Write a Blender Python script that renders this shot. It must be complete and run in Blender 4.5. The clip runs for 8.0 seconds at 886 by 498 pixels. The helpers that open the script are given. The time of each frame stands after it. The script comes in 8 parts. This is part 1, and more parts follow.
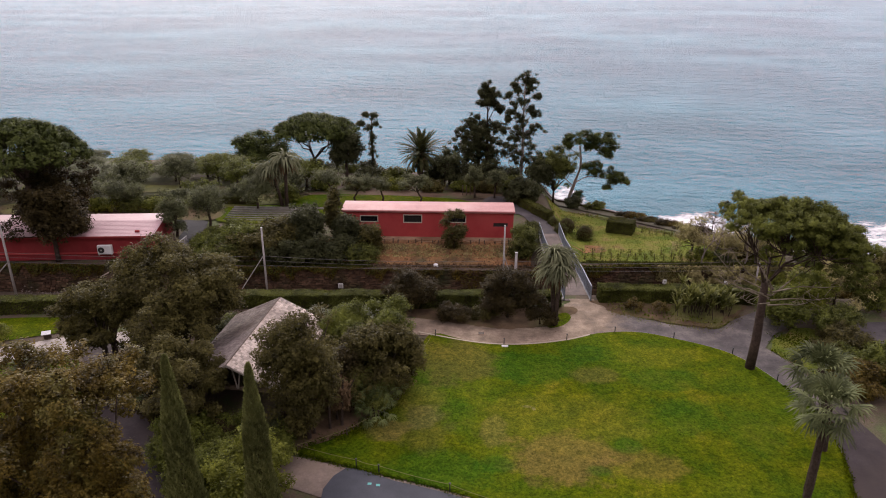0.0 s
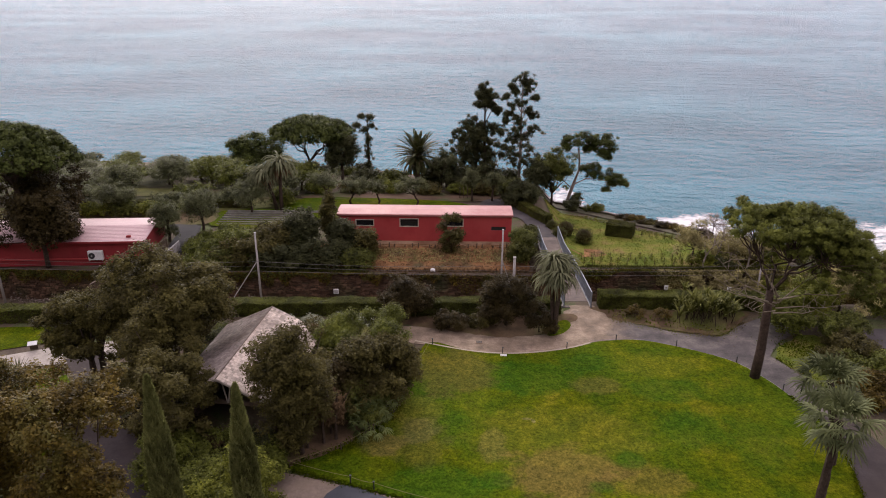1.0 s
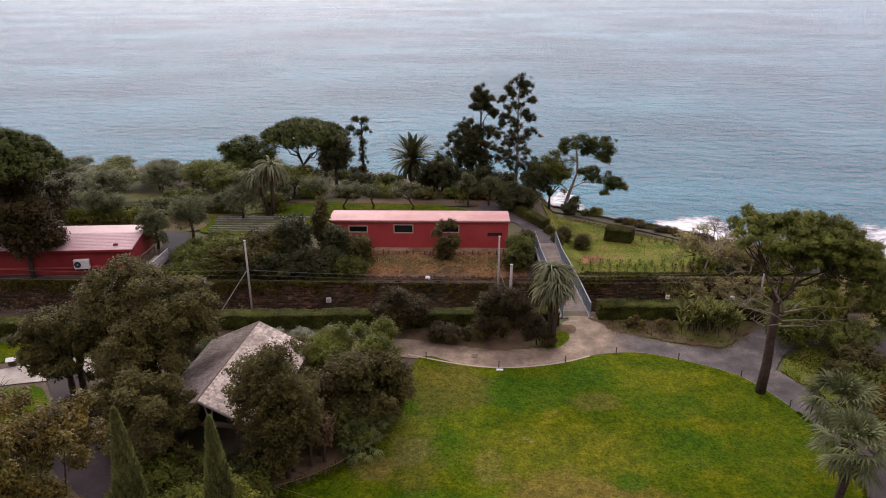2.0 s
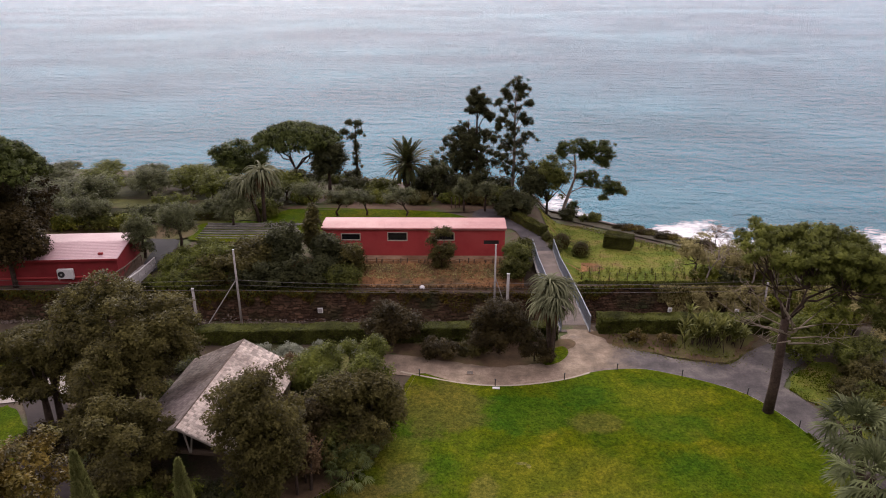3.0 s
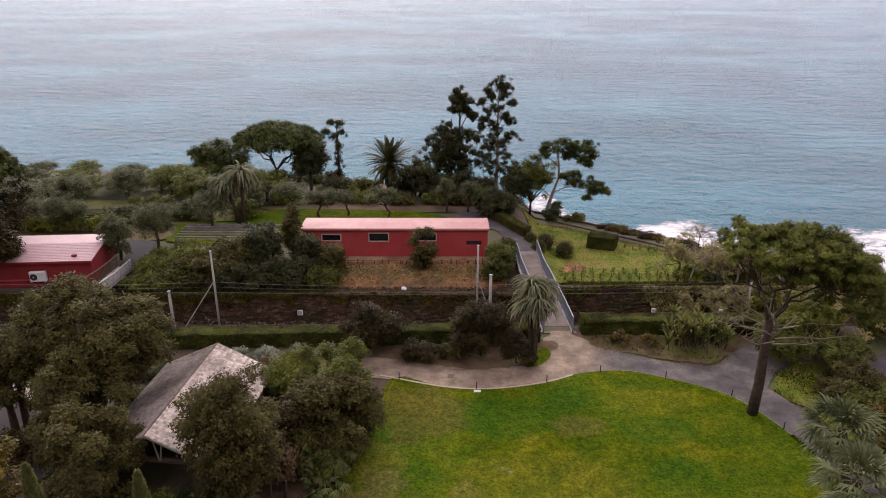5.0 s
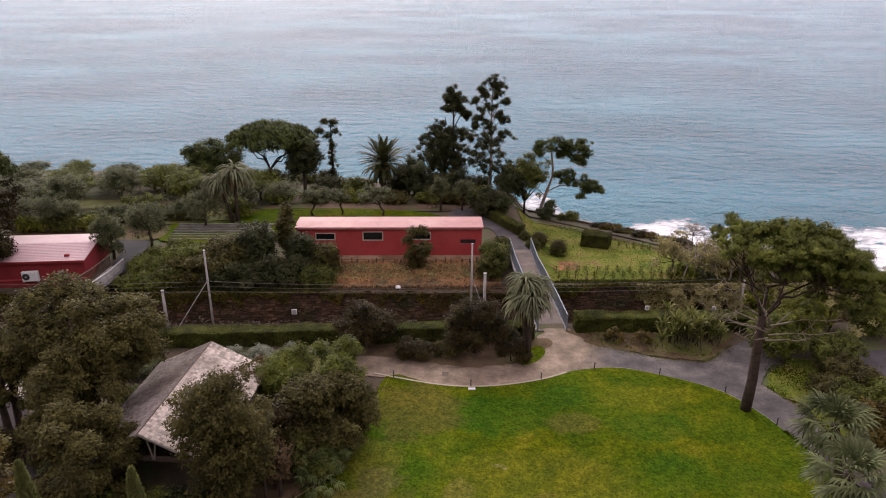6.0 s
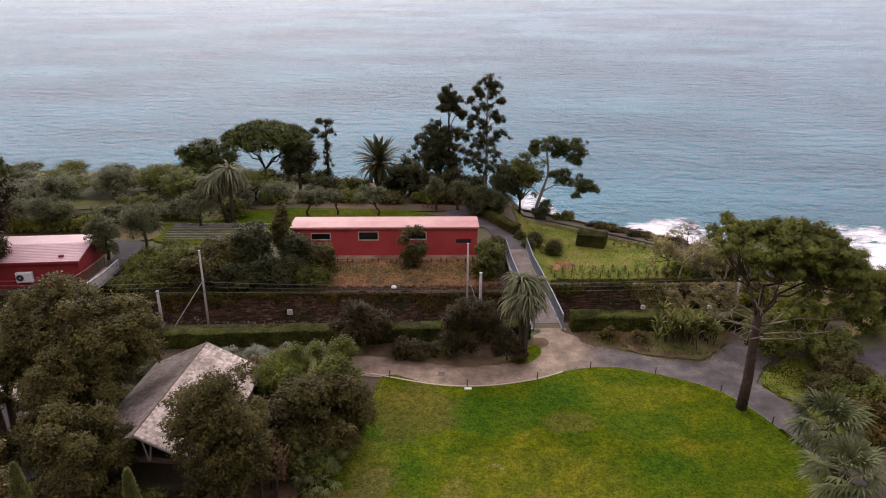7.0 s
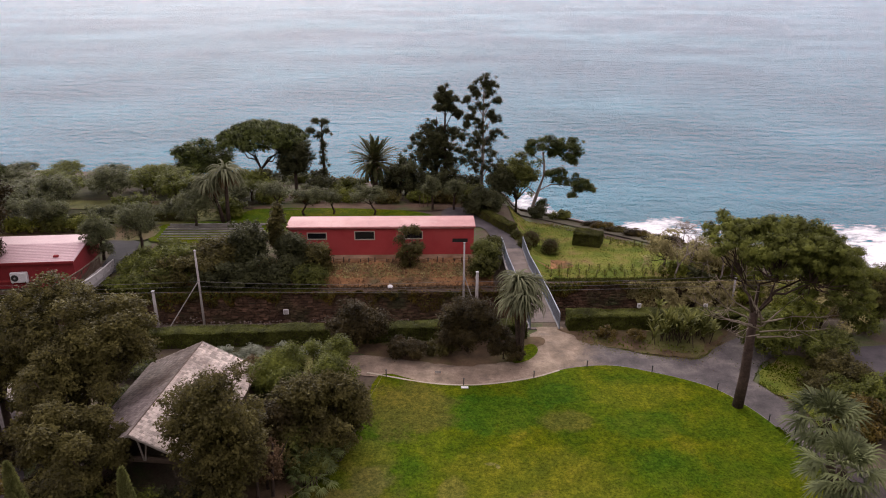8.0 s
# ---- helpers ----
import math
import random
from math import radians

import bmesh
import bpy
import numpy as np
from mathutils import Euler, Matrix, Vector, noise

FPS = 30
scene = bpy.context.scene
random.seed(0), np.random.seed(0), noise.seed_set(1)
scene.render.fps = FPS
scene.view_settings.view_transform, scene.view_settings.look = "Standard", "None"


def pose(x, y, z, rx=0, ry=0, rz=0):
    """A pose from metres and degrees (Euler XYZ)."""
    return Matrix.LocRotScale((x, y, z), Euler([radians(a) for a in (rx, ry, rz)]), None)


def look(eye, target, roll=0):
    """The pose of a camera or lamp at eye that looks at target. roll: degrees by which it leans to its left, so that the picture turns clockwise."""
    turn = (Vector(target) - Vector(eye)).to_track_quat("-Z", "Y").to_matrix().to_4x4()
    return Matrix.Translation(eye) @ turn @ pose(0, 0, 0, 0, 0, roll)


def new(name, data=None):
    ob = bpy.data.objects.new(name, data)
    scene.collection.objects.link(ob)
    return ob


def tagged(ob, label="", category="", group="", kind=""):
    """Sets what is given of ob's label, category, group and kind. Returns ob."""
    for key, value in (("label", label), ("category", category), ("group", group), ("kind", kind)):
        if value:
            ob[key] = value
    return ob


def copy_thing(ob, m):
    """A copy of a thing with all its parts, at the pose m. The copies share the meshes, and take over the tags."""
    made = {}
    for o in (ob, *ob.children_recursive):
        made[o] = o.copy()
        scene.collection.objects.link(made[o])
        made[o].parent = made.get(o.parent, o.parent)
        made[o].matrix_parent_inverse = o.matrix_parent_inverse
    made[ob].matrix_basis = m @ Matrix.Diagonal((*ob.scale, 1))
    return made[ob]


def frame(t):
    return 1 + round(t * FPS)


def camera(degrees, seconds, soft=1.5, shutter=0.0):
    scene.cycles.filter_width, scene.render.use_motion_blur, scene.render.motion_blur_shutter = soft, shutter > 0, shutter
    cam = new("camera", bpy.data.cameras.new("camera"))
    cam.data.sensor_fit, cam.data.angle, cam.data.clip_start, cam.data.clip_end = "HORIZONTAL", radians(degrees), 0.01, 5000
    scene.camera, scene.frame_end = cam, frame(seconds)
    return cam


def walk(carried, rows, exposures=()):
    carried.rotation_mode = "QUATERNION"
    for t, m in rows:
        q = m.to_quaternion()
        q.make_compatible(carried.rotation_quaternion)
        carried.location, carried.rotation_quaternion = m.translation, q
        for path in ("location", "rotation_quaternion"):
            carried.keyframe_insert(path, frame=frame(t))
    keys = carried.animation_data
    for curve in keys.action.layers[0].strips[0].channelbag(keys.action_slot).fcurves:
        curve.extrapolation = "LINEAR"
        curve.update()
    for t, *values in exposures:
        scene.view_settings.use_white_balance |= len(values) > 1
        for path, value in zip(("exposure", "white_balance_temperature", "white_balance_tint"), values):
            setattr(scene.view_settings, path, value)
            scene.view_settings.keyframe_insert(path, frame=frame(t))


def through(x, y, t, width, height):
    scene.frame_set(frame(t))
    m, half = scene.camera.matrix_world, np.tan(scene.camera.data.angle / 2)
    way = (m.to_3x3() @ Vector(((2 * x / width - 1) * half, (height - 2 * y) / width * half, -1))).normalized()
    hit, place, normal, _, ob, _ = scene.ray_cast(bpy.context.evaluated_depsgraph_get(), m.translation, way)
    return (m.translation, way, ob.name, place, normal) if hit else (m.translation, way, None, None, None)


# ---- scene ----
cam = camera(63.8, 8.0, soft=1.0)
PATH = [
    (0, (0.407, -0.553, 27.906), (0.369, 1.303, 27.162), 0.3),
    (0.5, (0.407, 0.063, 27.882), (0.371, 1.919, 27.138), 0.2),
    (1, (0.431, 0.938, 27.909), (0.4, 2.794, 27.164), 0.2),
    (1.5, (0.589, 1.884, 27.932), (0.56, 3.74, 27.186), 0.1),
    (3, (0.957, 5.439, 28.015), (0.939, 7.294, 27.269), 0.0),
    (3.5, (1.094, 6.15, 27.975), (1.082, 8.006, 27.231), 0.1),
    (4, (1.275, 6.336, 27.98), (1.274, 8.192, 27.235), 0.1),
    (4.5, (1.357, 6.395, 27.789), (1.368, 8.251, 27.046), 0.2),
    (6, (1.379, 6.296, 27.463), (1.417, 8.152, 26.72), 0.3),
    (6.5, (1.354, 6.297, 27.444), (1.398, 8.154, 26.701), 0.3),
    (7, (1.341, 6.327, 27.463), (1.392, 8.183, 26.719), 0.3),
    (7.5, (1.355, 6.349, 27.394), (1.411, 8.206, 26.652), 0.3),
    (8, (1.358, 6.36, 27.326), (1.419, 8.216, 26.583), 0.3),
]
walk(cam, [(t, look(eye, target, roll)) for t, eye, target, roll in PATH])

# ---- world, sun ----
SUN_EL, SUN_AZ = 29.0, -14.0  # degrees; azimuth from straight over the sea, negative to the west
world = bpy.data.worlds.new("overcast_sky")
scene.world = world
world.use_nodes = True
wn, wl = world.node_tree.nodes, world.node_tree.links
wn.clear()
sky = wn.new("ShaderNodeTexSky")
sky.sky_type, sky.sun_disc = "NISHITA", False
sky.sun_elevation, sky.sun_rotation = radians(SUN_EL), radians(SUN_AZ)
sky.air_density, sky.dust_density, sky.ozone_density = 1.0, 7.0, 3.0
grey = wn.new("ShaderNodeHueSaturation")
grey.inputs["Saturation"].default_value = 0.35
cloud = wn.new("ShaderNodeMix")  # the even cloud layer over the clear sky
cloud.data_type = "RGBA"
cloud.inputs["Factor"].default_value = 0.5
cloud.inputs["B"].default_value = (17.5, 14.6, 16.6, 1)
back = wn.new("ShaderNodeBackground")
back.inputs["Strength"].default_value = 0.130
wout = wn.new("ShaderNodeOutputWorld")
wl.new(sky.outputs[0], grey.inputs["Color"])
wl.new(grey.outputs[0], cloud.inputs["A"])
wl.new(cloud.outputs["Result"], back.inputs["Color"])
wl.new(back.outputs[0], wout.inputs[0])

sun = new("sun", bpy.data.lights.new("sun", "SUN"))
sun.data.energy, sun.data.angle, sun.data.color = 1.3, radians(24), (1.0, 0.89, 0.83)
sun.matrix_world = look((0, 0, 200), Vector((0, 0, 200)) - Vector((math.sin(radians(SUN_AZ)) * math.cos(radians(SUN_EL)), math.cos(radians(SUN_AZ)) * math.cos(radians(SUN_EL)), math.sin(radians(SUN_EL)))))


# ---- materials ----
def material(name):
    m = bpy.data.materials.new(name)
    m.use_nodes = True
    n, l = m.node_tree.nodes, m.node_tree.links
    return m, n, l, n["Principled BSDF"]


def noise_node(n, l, scale, detail=4.0, rough=0.6, coords="Object", stretch=None):
    tc = n.new("ShaderNodeTexCoord")
    src = tc.outputs[coords]
    if stretch:
        mp = n.new("ShaderNodeMapping")
        mp.inputs["Scale"].default_value = stretch
        l.new(src, mp.inputs["Vector"])
        src = mp.outputs[0]
    t = n.new("ShaderNodeTexNoise")
    t.inputs["Scale"].default_value, t.inputs["Detail"].default_value, t.inputs["Roughness"].default_value = scale, detail, rough
    l.new(src, t.inputs["Vector"])
    return t.outputs["Fac"]


def ramp(n, l, fac, stops):
    r = n.new("ShaderNodeValToRGB")
    e = r.color_ramp.elements
    while len(e) < len(stops):
        e.new(0.5)
    for el, (p, c) in zip(e, stops):
        el.position, el.color = p, (*c, 1) if len(c) == 3 else c
    l.new(fac, r.inputs["Fac"])
    return r.outputs["Color"]


def mix(n, l, fac, a, b, mode="MIX"):
    m = n.new("ShaderNodeMix")
    m.data_type, m.blend_type = "RGBA", mode
    if isinstance(fac, float):
        m.inputs["Factor"].default_value = fac
    else:
        l.new(fac, m.inputs["Factor"])
    for sock, v in ((m.inputs["A"], a), (m.inputs["B"], b)):
        if isinstance(v, tuple):
            sock.default_value = (*v, 1)
        else:
            l.new(v, sock)
    return m.outputs["Result"]


def bump(n, l, bsdf, fac, strength, distance):
    b = n.new("ShaderNodeBump")
    b.inputs["Strength"].default_value, b.inputs["Distance"].default_value = strength, distance
    l.new(fac, b.inputs["Height"])
    l.new(b.outputs[0], bsdf.inputs["Normal"])


def surface(name, low, high, scale=3.0, fine=25.0, rough=0.85, stain=None, bumped=0.3, depth=0.02, metal=0.0, vary=0.0):
    """A plain surface: two colours mixed by noise of two scales, with stains and relief."""
    m, n, l, b = material(name)
    col = ramp(n, l, noise_node(n, l, scale), [(0.3, low), (0.7, high)])
    f2 = noise_node(n, l, fine, 3.0)
    col = mix(n, l, 0.5, col, ramp(n, l, f2, [(0.3, (0.55, 0.55, 0.55)), (0.7, (1.0, 1.0, 1.0))]), "MULTIPLY")
    if stain:
        mask = ramp(n, l, noise_node(n, l, scale * 0.35, 6.0), [(0.48, (0, 0, 0)), (0.66, (1, 1, 1))])
        col = mix(n, l, mask, col, stain)
    if vary:
        oi, geo, both, frac = n.new("ShaderNodeObjectInfo"), n.new("ShaderNodeNewGeometry"), n.new("ShaderNodeMath"), n.new("ShaderNodeMath")
        frac.operation = "FRACT"
        l.new(oi.outputs["Random"], both.inputs[0])
        l.new(geo.outputs["Random Per Island"], both.inputs[1])
        l.new(both.outputs[0], frac.inputs[0])
        col = mix(n, l, vary, col, ramp(n, l, frac.outputs[0], [(0.0, (0.35, 0.33, 0.3)), (1.0, (1.5, 1.45, 1.4))]), "MULTIPLY")
    l.new(col, b.inputs["Base Color"])
    b.inputs["Roughness"].default_value, b.inputs["Metallic"].default_value = rough, metal
    b.inputs["Specular IOR Level"].default_value = 0.5 if rough < 0.7 else 0.2
    bump(n, l, b, f2, bumped, depth)
    return m


def leafy(name, dark, light, rough=0.55, through=0.25, tint=None, scale=0.35, gloss=0.07):
    """Foliage: each leaf its own shade, drifting slowly over the crown."""
    m, n, l, b = material(name)
    geo = n.new("ShaderNodeNewGeometry")
    tuft = noise_node(n, l, 0.8, 4.0, 0.62)
    blend = n.new("ShaderNodeMath")
    blend.operation = "MULTIPLY_ADD"
    l.new(geo.outputs["Random Per Island"], blend.inputs[0])
    blend.inputs[1].default_value = 0.38
    spread = n.new("ShaderNodeMapRange")
    spread.inputs["From Min"].default_value, spread.inputs["From Max"].default_value = 0.33, 0.67
    spread.inputs["To Max"].default_value = 0.62
    l.new(tuft, spread.inputs["Value"])
    l.new(spread.outputs[0], blend.inputs[2])
    col = ramp(n, l, blend.outputs[0], [(0.05, dark), (0.95, light)])
    drift = noise_node(n, l, scale, 3.0)
    col = mix(n, l, 0.8, col, ramp(n, l, drift, [(0.3, (0.6, 0.6, 0.6)), (0.7, (1.25, 1.25, 1.2))]), "MULTIPLY")
    if tint:
        mask = ramp(n, l, noise_node(n, l, scale * 1.7, 3.0), [(0.5, (0, 0, 0)), (0.68, (0.8, 0.8, 0.8))])
        col = mix(n, l, mask, col, tint)
    l.new(col, b.inputs["Base Color"])
    b.inputs["Roughness"].default_value = rough
    b.inputs["Specular IOR Level"].default_value = gloss
    tr = n.new("ShaderNodeBsdfTranslucent")
    l.new(col, tr.inputs["Color"])
    ms = n.new("ShaderNodeMixShader")
    ms.inputs["Fac"].default_value = through
    l.new(b.outputs[0], ms.inputs[1])
    l.new(tr.outputs[0], ms.inputs[2])
    l.new(ms.outputs[0], n["Material Output"].inputs["Surface"])
    return m


OAK = leafy("evergreen_leaf", (0.03, 0.026, 0.01), (0.153, 0.137, 0.04), 0.5)
GREEN = leafy("green_leaf", (0.038, 0.047, 0.013), (0.185, 0.20, 0.046), 0.5)
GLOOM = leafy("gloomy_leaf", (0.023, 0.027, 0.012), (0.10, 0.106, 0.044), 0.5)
OLIVE = leafy("olive_leaf", (0.03, 0.037, 0.016), (0.195, 0.21, 0.096), 0.5)
RUST = leafy("rusty_leaf", (0.015, 0.011, 0.003), (0.22, 0.158, 0.03), 0.4, tint=(0.125, 0.118, 0.03), gloss=0.1)
TAN = leafy("straw_leaf", (0.16, 0.138, 0.055), (0.50, 0.45, 0.20), 0.6)
SHRUB = leafy("shrub_leaf", (0.055, 0.066, 0.01), (0.25, 0.27, 0.04), 0.5)
BORDER = leafy("border_leaf", (0.036, 0.044, 0.011), (0.20, 0.225, 0.04), 0.5)
FANLEAF = leafy("fan_leaf", (0.05, 0.068, 0.022), (0.21, 0.25, 0.09), 0.5)
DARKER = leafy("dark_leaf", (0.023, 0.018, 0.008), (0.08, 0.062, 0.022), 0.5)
PINE = leafy("pine_needle", (0.028, 0.035, 0.010), (0.22, 0.245, 0.048), 0.6, 0.1)
FARPINE = leafy("old_pine_needle", (0.014, 0.021, 0.007), (0.118, 0.145, 0.034), 0.6, 0.1)
BOX = leafy("box_leaf", (0.03, 0.034, 0.009), (0.115, 0.12, 0.028), 0.6, gloss=0.06)
BOXTOP = leafy("hedge_leaf", (0.022, 0.026, 0.007), (0.135, 0.149, 0.032), 0.6, gloss=0.05)
CYPRESS = leafy("cypress_leaf", (0.066, 0.074, 0.026), (0.27, 0.285, 0.10), 0.7)
PALM = leafy("palm_leaf", (0.022, 0.028, 0.01), (0.105, 0.112, 0.042), 0.45)
STRAP = leafy("strap_leaf", (0.02, 0.028, 0.011), (0.215, 0.243, 0.108), 0.5)
WEEPING = leafy("weeping_frond", (0.05, 0.055, 0.026), (0.31, 0.325, 0.19), 0.5)
BANANA = leafy("broad_leaf", (0.06, 0.07, 0.016), (0.27, 0.275, 0.08), 0.5)
SILVER = leafy("silver_leaf", (0.21, 0.235, 0.165), (0.46, 0.485, 0.37), 0.7)
DRY = leafy("dry_leaf", (0.075, 0.048, 0.026), (0.21, 0.14, 0.075), 0.8)
BARK = surface("bark", (0.038, 0.027, 0.02), (0.092, 0.066, 0.05), 4.0, 18.0, 0.9, bumped=0.8, depth=0.04)
PINE_BARK = surface("pine_bark", (0.038, 0.026, 0.02), (0.10, 0.069, 0.053), 3.0, 16.0, 0.9, bumped=0.9, depth=0.05)
PALE_BARK = surface("pale_bark", (0.22, 0.185, 0.155), (0.38, 0.33, 0.285), 3.0, 20.0, 0.9, bumped=0.6, depth=0.03)
DEAD_WOOD = surface("dead_wood", (0.21, 0.175, 0.13), (0.37, 0.31, 0.24), 3.0, 20.0, 0.9, bumped=0.6, depth=0.02)
SOIL = surface("soil", (0.075, 0.05, 0.03), (0.15, 0.10, 0.065), 0.5, 8.0, 0.95, stain=(0.055, 0.075, 0.022), bumped=0.6, depth=0.05)
SAND = surface("sandy_ledge", (0.21, 0.14, 0.085), (0.42, 0.30, 0.19), 0.8, 9.0, 0.95, stain=(0.16, 0.09, 0.05), bumped=0.6, depth=0.06)
BANK = surface("bank_earth", (0.11, 0.056, 0.026), (0.36, 0.186, 0.078), 0.9, 9.0, 0.95, stain=(0.09, 0.075, 0.035), bumped=0.8, depth=0.08)
PROMENADE = surface("sandy_promenade", (0.07, 0.064, 0.042), (0.13, 0.117, 0.08), 0.5, 8.0, 0.85, stain=(0.12, 0.115, 0.07), bumped=0.3)
ROOFPALE = surface("faded_roof_sheet", (0.46, 0.29, 0.305), (0.56, 0.37, 0.385), 0.35, 6.0, 0.6, stain=(0.52, 0.37, 0.37), bumped=0.1, depth=0.01)
ROUGH = surface("rough_thin_grass", (0.072, 0.078, 0.02), (0.145, 0.145, 0.04), 0.5, 6.0, 0.95, stain=(0.125, 0.088, 0.05), bumped=0.8, depth=0.08)
# grass under the olives, their shade put into its dark colour
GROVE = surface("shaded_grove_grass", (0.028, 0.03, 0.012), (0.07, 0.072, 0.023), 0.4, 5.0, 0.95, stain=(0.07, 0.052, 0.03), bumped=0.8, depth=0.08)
LANDING = surface("worn_landing", (0.10, 0.084, 0.075), (0.235, 0.19, 0.165), 0.6, 8.0, 0.85, stain=(0.15, 0.12, 0.10), bumped=0.3, depth=0.02)
DARK_ASPHALT = surface("dark_asphalt", (0.03, 0.03, 0.034), (0.07, 0.067, 0.07), 0.4, 12.0, 0.85, bumped=0.2)
GRAVEL = surface("pale_gravel", (0.30, 0.27, 0.235), (0.50, 0.455, 0.40), 0.8, 10.0, 0.9, bumped=0.4)
LEVEL = surface("packed_earth", (0.07, 0.046, 0.027), (0.165, 0.112, 0.064), 0.8, 8.0, 0.95, stain=(0.12, 0.115, 0.042), bumped=0.4)
PAVING = surface("worn_paving", (0.13, 0.105, 0.085), (0.36, 0.285, 0.225), 0.45, 7.0, 0.8, stain=(0.27, 0.215, 0.155), bumped=0.35, depth=0.03)
ASPHALT = surface("damp_asphalt", (0.042, 0.038, 0.04), (0.108, 0.097, 0.098), 0.45, 9.0, 0.8, stain=(0.12, 0.105, 0.09), bumped=0.35, depth=0.03)
MAUVE_ASPHALT = surface("old_mauve_asphalt", (0.032, 0.026, 0.027), (0.072, 0.059, 0.06), 0.4, 7.0, 0.9, stain=(0.06, 0.048, 0.042), bumped=0.3, depth=0.02)
def garden_path_material():
    """Beige worn paving that passes into damp grey asphalt towards the east, with wet streaks and cracks."""
    m, n, l, b = material("garden_path")
    tc = n.new("ShaderNodeTexCoord")
    sp = n.new("ShaderNodeSeparateXYZ")
    l.new(tc.outputs["Object"], sp.inputs[0])
    ad = n.new("ShaderNodeMath")
    ad.operation = "MULTIPLY_ADD"
    l.new(noise_node(n, l, 0.35, 6.0, 0.7), ad.inputs[0])
    ad.inputs[1].default_value = 7.0
    l.new(sp.outputs["X"], ad.inputs[2])
    mr = n.new("ShaderNodeMapRange")
    mr.inputs["From Min"].default_value, mr.inputs["From Max"].default_value = 16.2, 19.2
    l.new(ad.outputs[0], mr.inputs["Value"])
    beige = ramp(n, l, noise_node(n, l, 0.45, 7.0, 0.7), [(0.33, (0.12, 0.093, 0.066)), (0.5, (0.235, 0.182, 0.13)), (0.68, (0.40, 0.318, 0.232))])
    grey = ramp(n, l, noise_node(n, l, 0.4, 7.0, 0.7), [(0.33, (0.055, 0.049, 0.049)), (0.5, (0.10, 0.089, 0.086)), (0.68, (0.20, 0.176, 0.158))])
    col = mix(n, l, mr.outputs[0], beige, grey)
    fine = noise_node(n, l, 9.0, 5.0, 0.75)
    col = mix(n, l, 0.5, col, ramp(n, l, fine, [(0.32, (0.55, 0.55, 0.55)), (0.68, (1.25, 1.22, 1.2))]), "MULTIPLY")
    wet = ramp(n, l, noise_node(n, l, 0.5, 8.0, 0.75, stretch=(0.6, 2.2, 1.0)), [(0.56, (0, 0, 0)), (0.66, (0.6, 0.6, 0.6))])
    col = mix(n, l, wet, col, (0.045, 0.038, 0.036))
    l.new(col, b.inputs["Base Color"])
    l.new(ramp(n, l, wet, [(0.0, (0.85, 0.85, 0.85)), (0.6, (0.45, 0.45, 0.45))]), b.inputs["Roughness"])
    b.inputs["Specular IOR Level"].default_value = 0.25
    bump(n, l, b, fine, 0.35, 0.02)
    return m


GARDEN_PATH = garden_path_material()
NEW_ASPHALT = surface("new_asphalt", (0.055, 0.06, 0.07), (0.095, 0.10, 0.115), 0.4, 30.0, 0.75, bumped=0.2)
KERB = surface("kerb_stone", (0.36, 0.305, 0.22), (0.50, 0.43, 0.32), 1.2, 14.0, 0.85, bumped=0.3)
LEDGE = surface("stained_ledge", (0.25, 0.17, 0.115), (0.46, 0.34, 0.24), 0.9, 12.0, 0.85, stain=(0.2, 0.13, 0.085), bumped=0.3)
RUBBLE = surface("rubble_stone", (0.12, 0.095, 0.078), (0.27, 0.22, 0.185), 1.5, 12.0, 0.9, bumped=0.3)
CONCRETE = surface("concrete", (0.24, 0.23, 0.22), (0.40, 0.385, 0.365), 0.9, 14.0, 0.85, stain=(0.20, 0.18, 0.16), bumped=0.2)
MORTAR = surface("mortar", (0.045, 0.032, 0.024), (0.10, 0.07, 0.05), 0.8, 10.0, 0.95, stain=(0.035, 0.045, 0.018), bumped=0.5)
STONE = surface("wall_stone", (0.054, 0.033, 0.021), (0.165, 0.10, 0.063), 0.7, 9.0, 0.9, stain=(0.05, 0.055, 0.025), bumped=0.6, depth=0.03, vary=0.6)
UNSEEN_HILL = surface("unseen_hillside", (0.022, 0.028, 0.012), (0.065, 0.075, 0.03), 0.12, 0.9, 0.95, stain=(0.05, 0.045, 0.025), bumped=1.0, depth=1.5)
ROCK = surface("shore_rock", (0.06, 0.05, 0.04), (0.17, 0.14, 0.115), 0.4, 3.0, 0.8, bumped=0.8, depth=0.2)
RED = surface("red_plaster", (0.40, 0.050, 0.052), (0.50, 0.075, 0.072), 0.5, 30.0, 0.75, stain=(0.40, 0.07, 0.065), bumped=0.12, depth=0.01)
RED_DARK = surface("dark_red_plaster", (0.24, 0.028, 0.032), (0.33, 0.042, 0.046), 0.6, 30.0, 0.8, stain=(0.22, 0.035, 0.035), bumped=0.15, depth=0.01)
ROOFRED = surface("painted_roof_sheet", (0.41, 0.175, 0.17), (0.51, 0.24, 0.23), 0.6, 9.0, 0.6, stain=(0.47, 0.26, 0.24), bumped=0.1, depth=0.01)
ROOFEDGE = surface("roof_edge", (0.42, 0.16, 0.15), (0.52, 0.22, 0.20), 1.0, 12.0, 0.5, bumped=0.1)
FRAME = surface("window_frame", (0.45, 0.38, 0.30), (0.58, 0.50, 0.40), 2.0, 20.0, 0.6, bumped=0.1)
GLASS_DARK, _n, _l, _b = material("dark_glass")
_b.inputs["Base Color"].default_value, _b.inputs["Roughness"].default_value = (0.012, 0.013, 0.014, 1), 0.08
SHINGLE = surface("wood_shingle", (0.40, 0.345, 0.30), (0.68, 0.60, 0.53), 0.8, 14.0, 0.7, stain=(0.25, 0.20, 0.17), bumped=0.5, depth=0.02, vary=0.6)
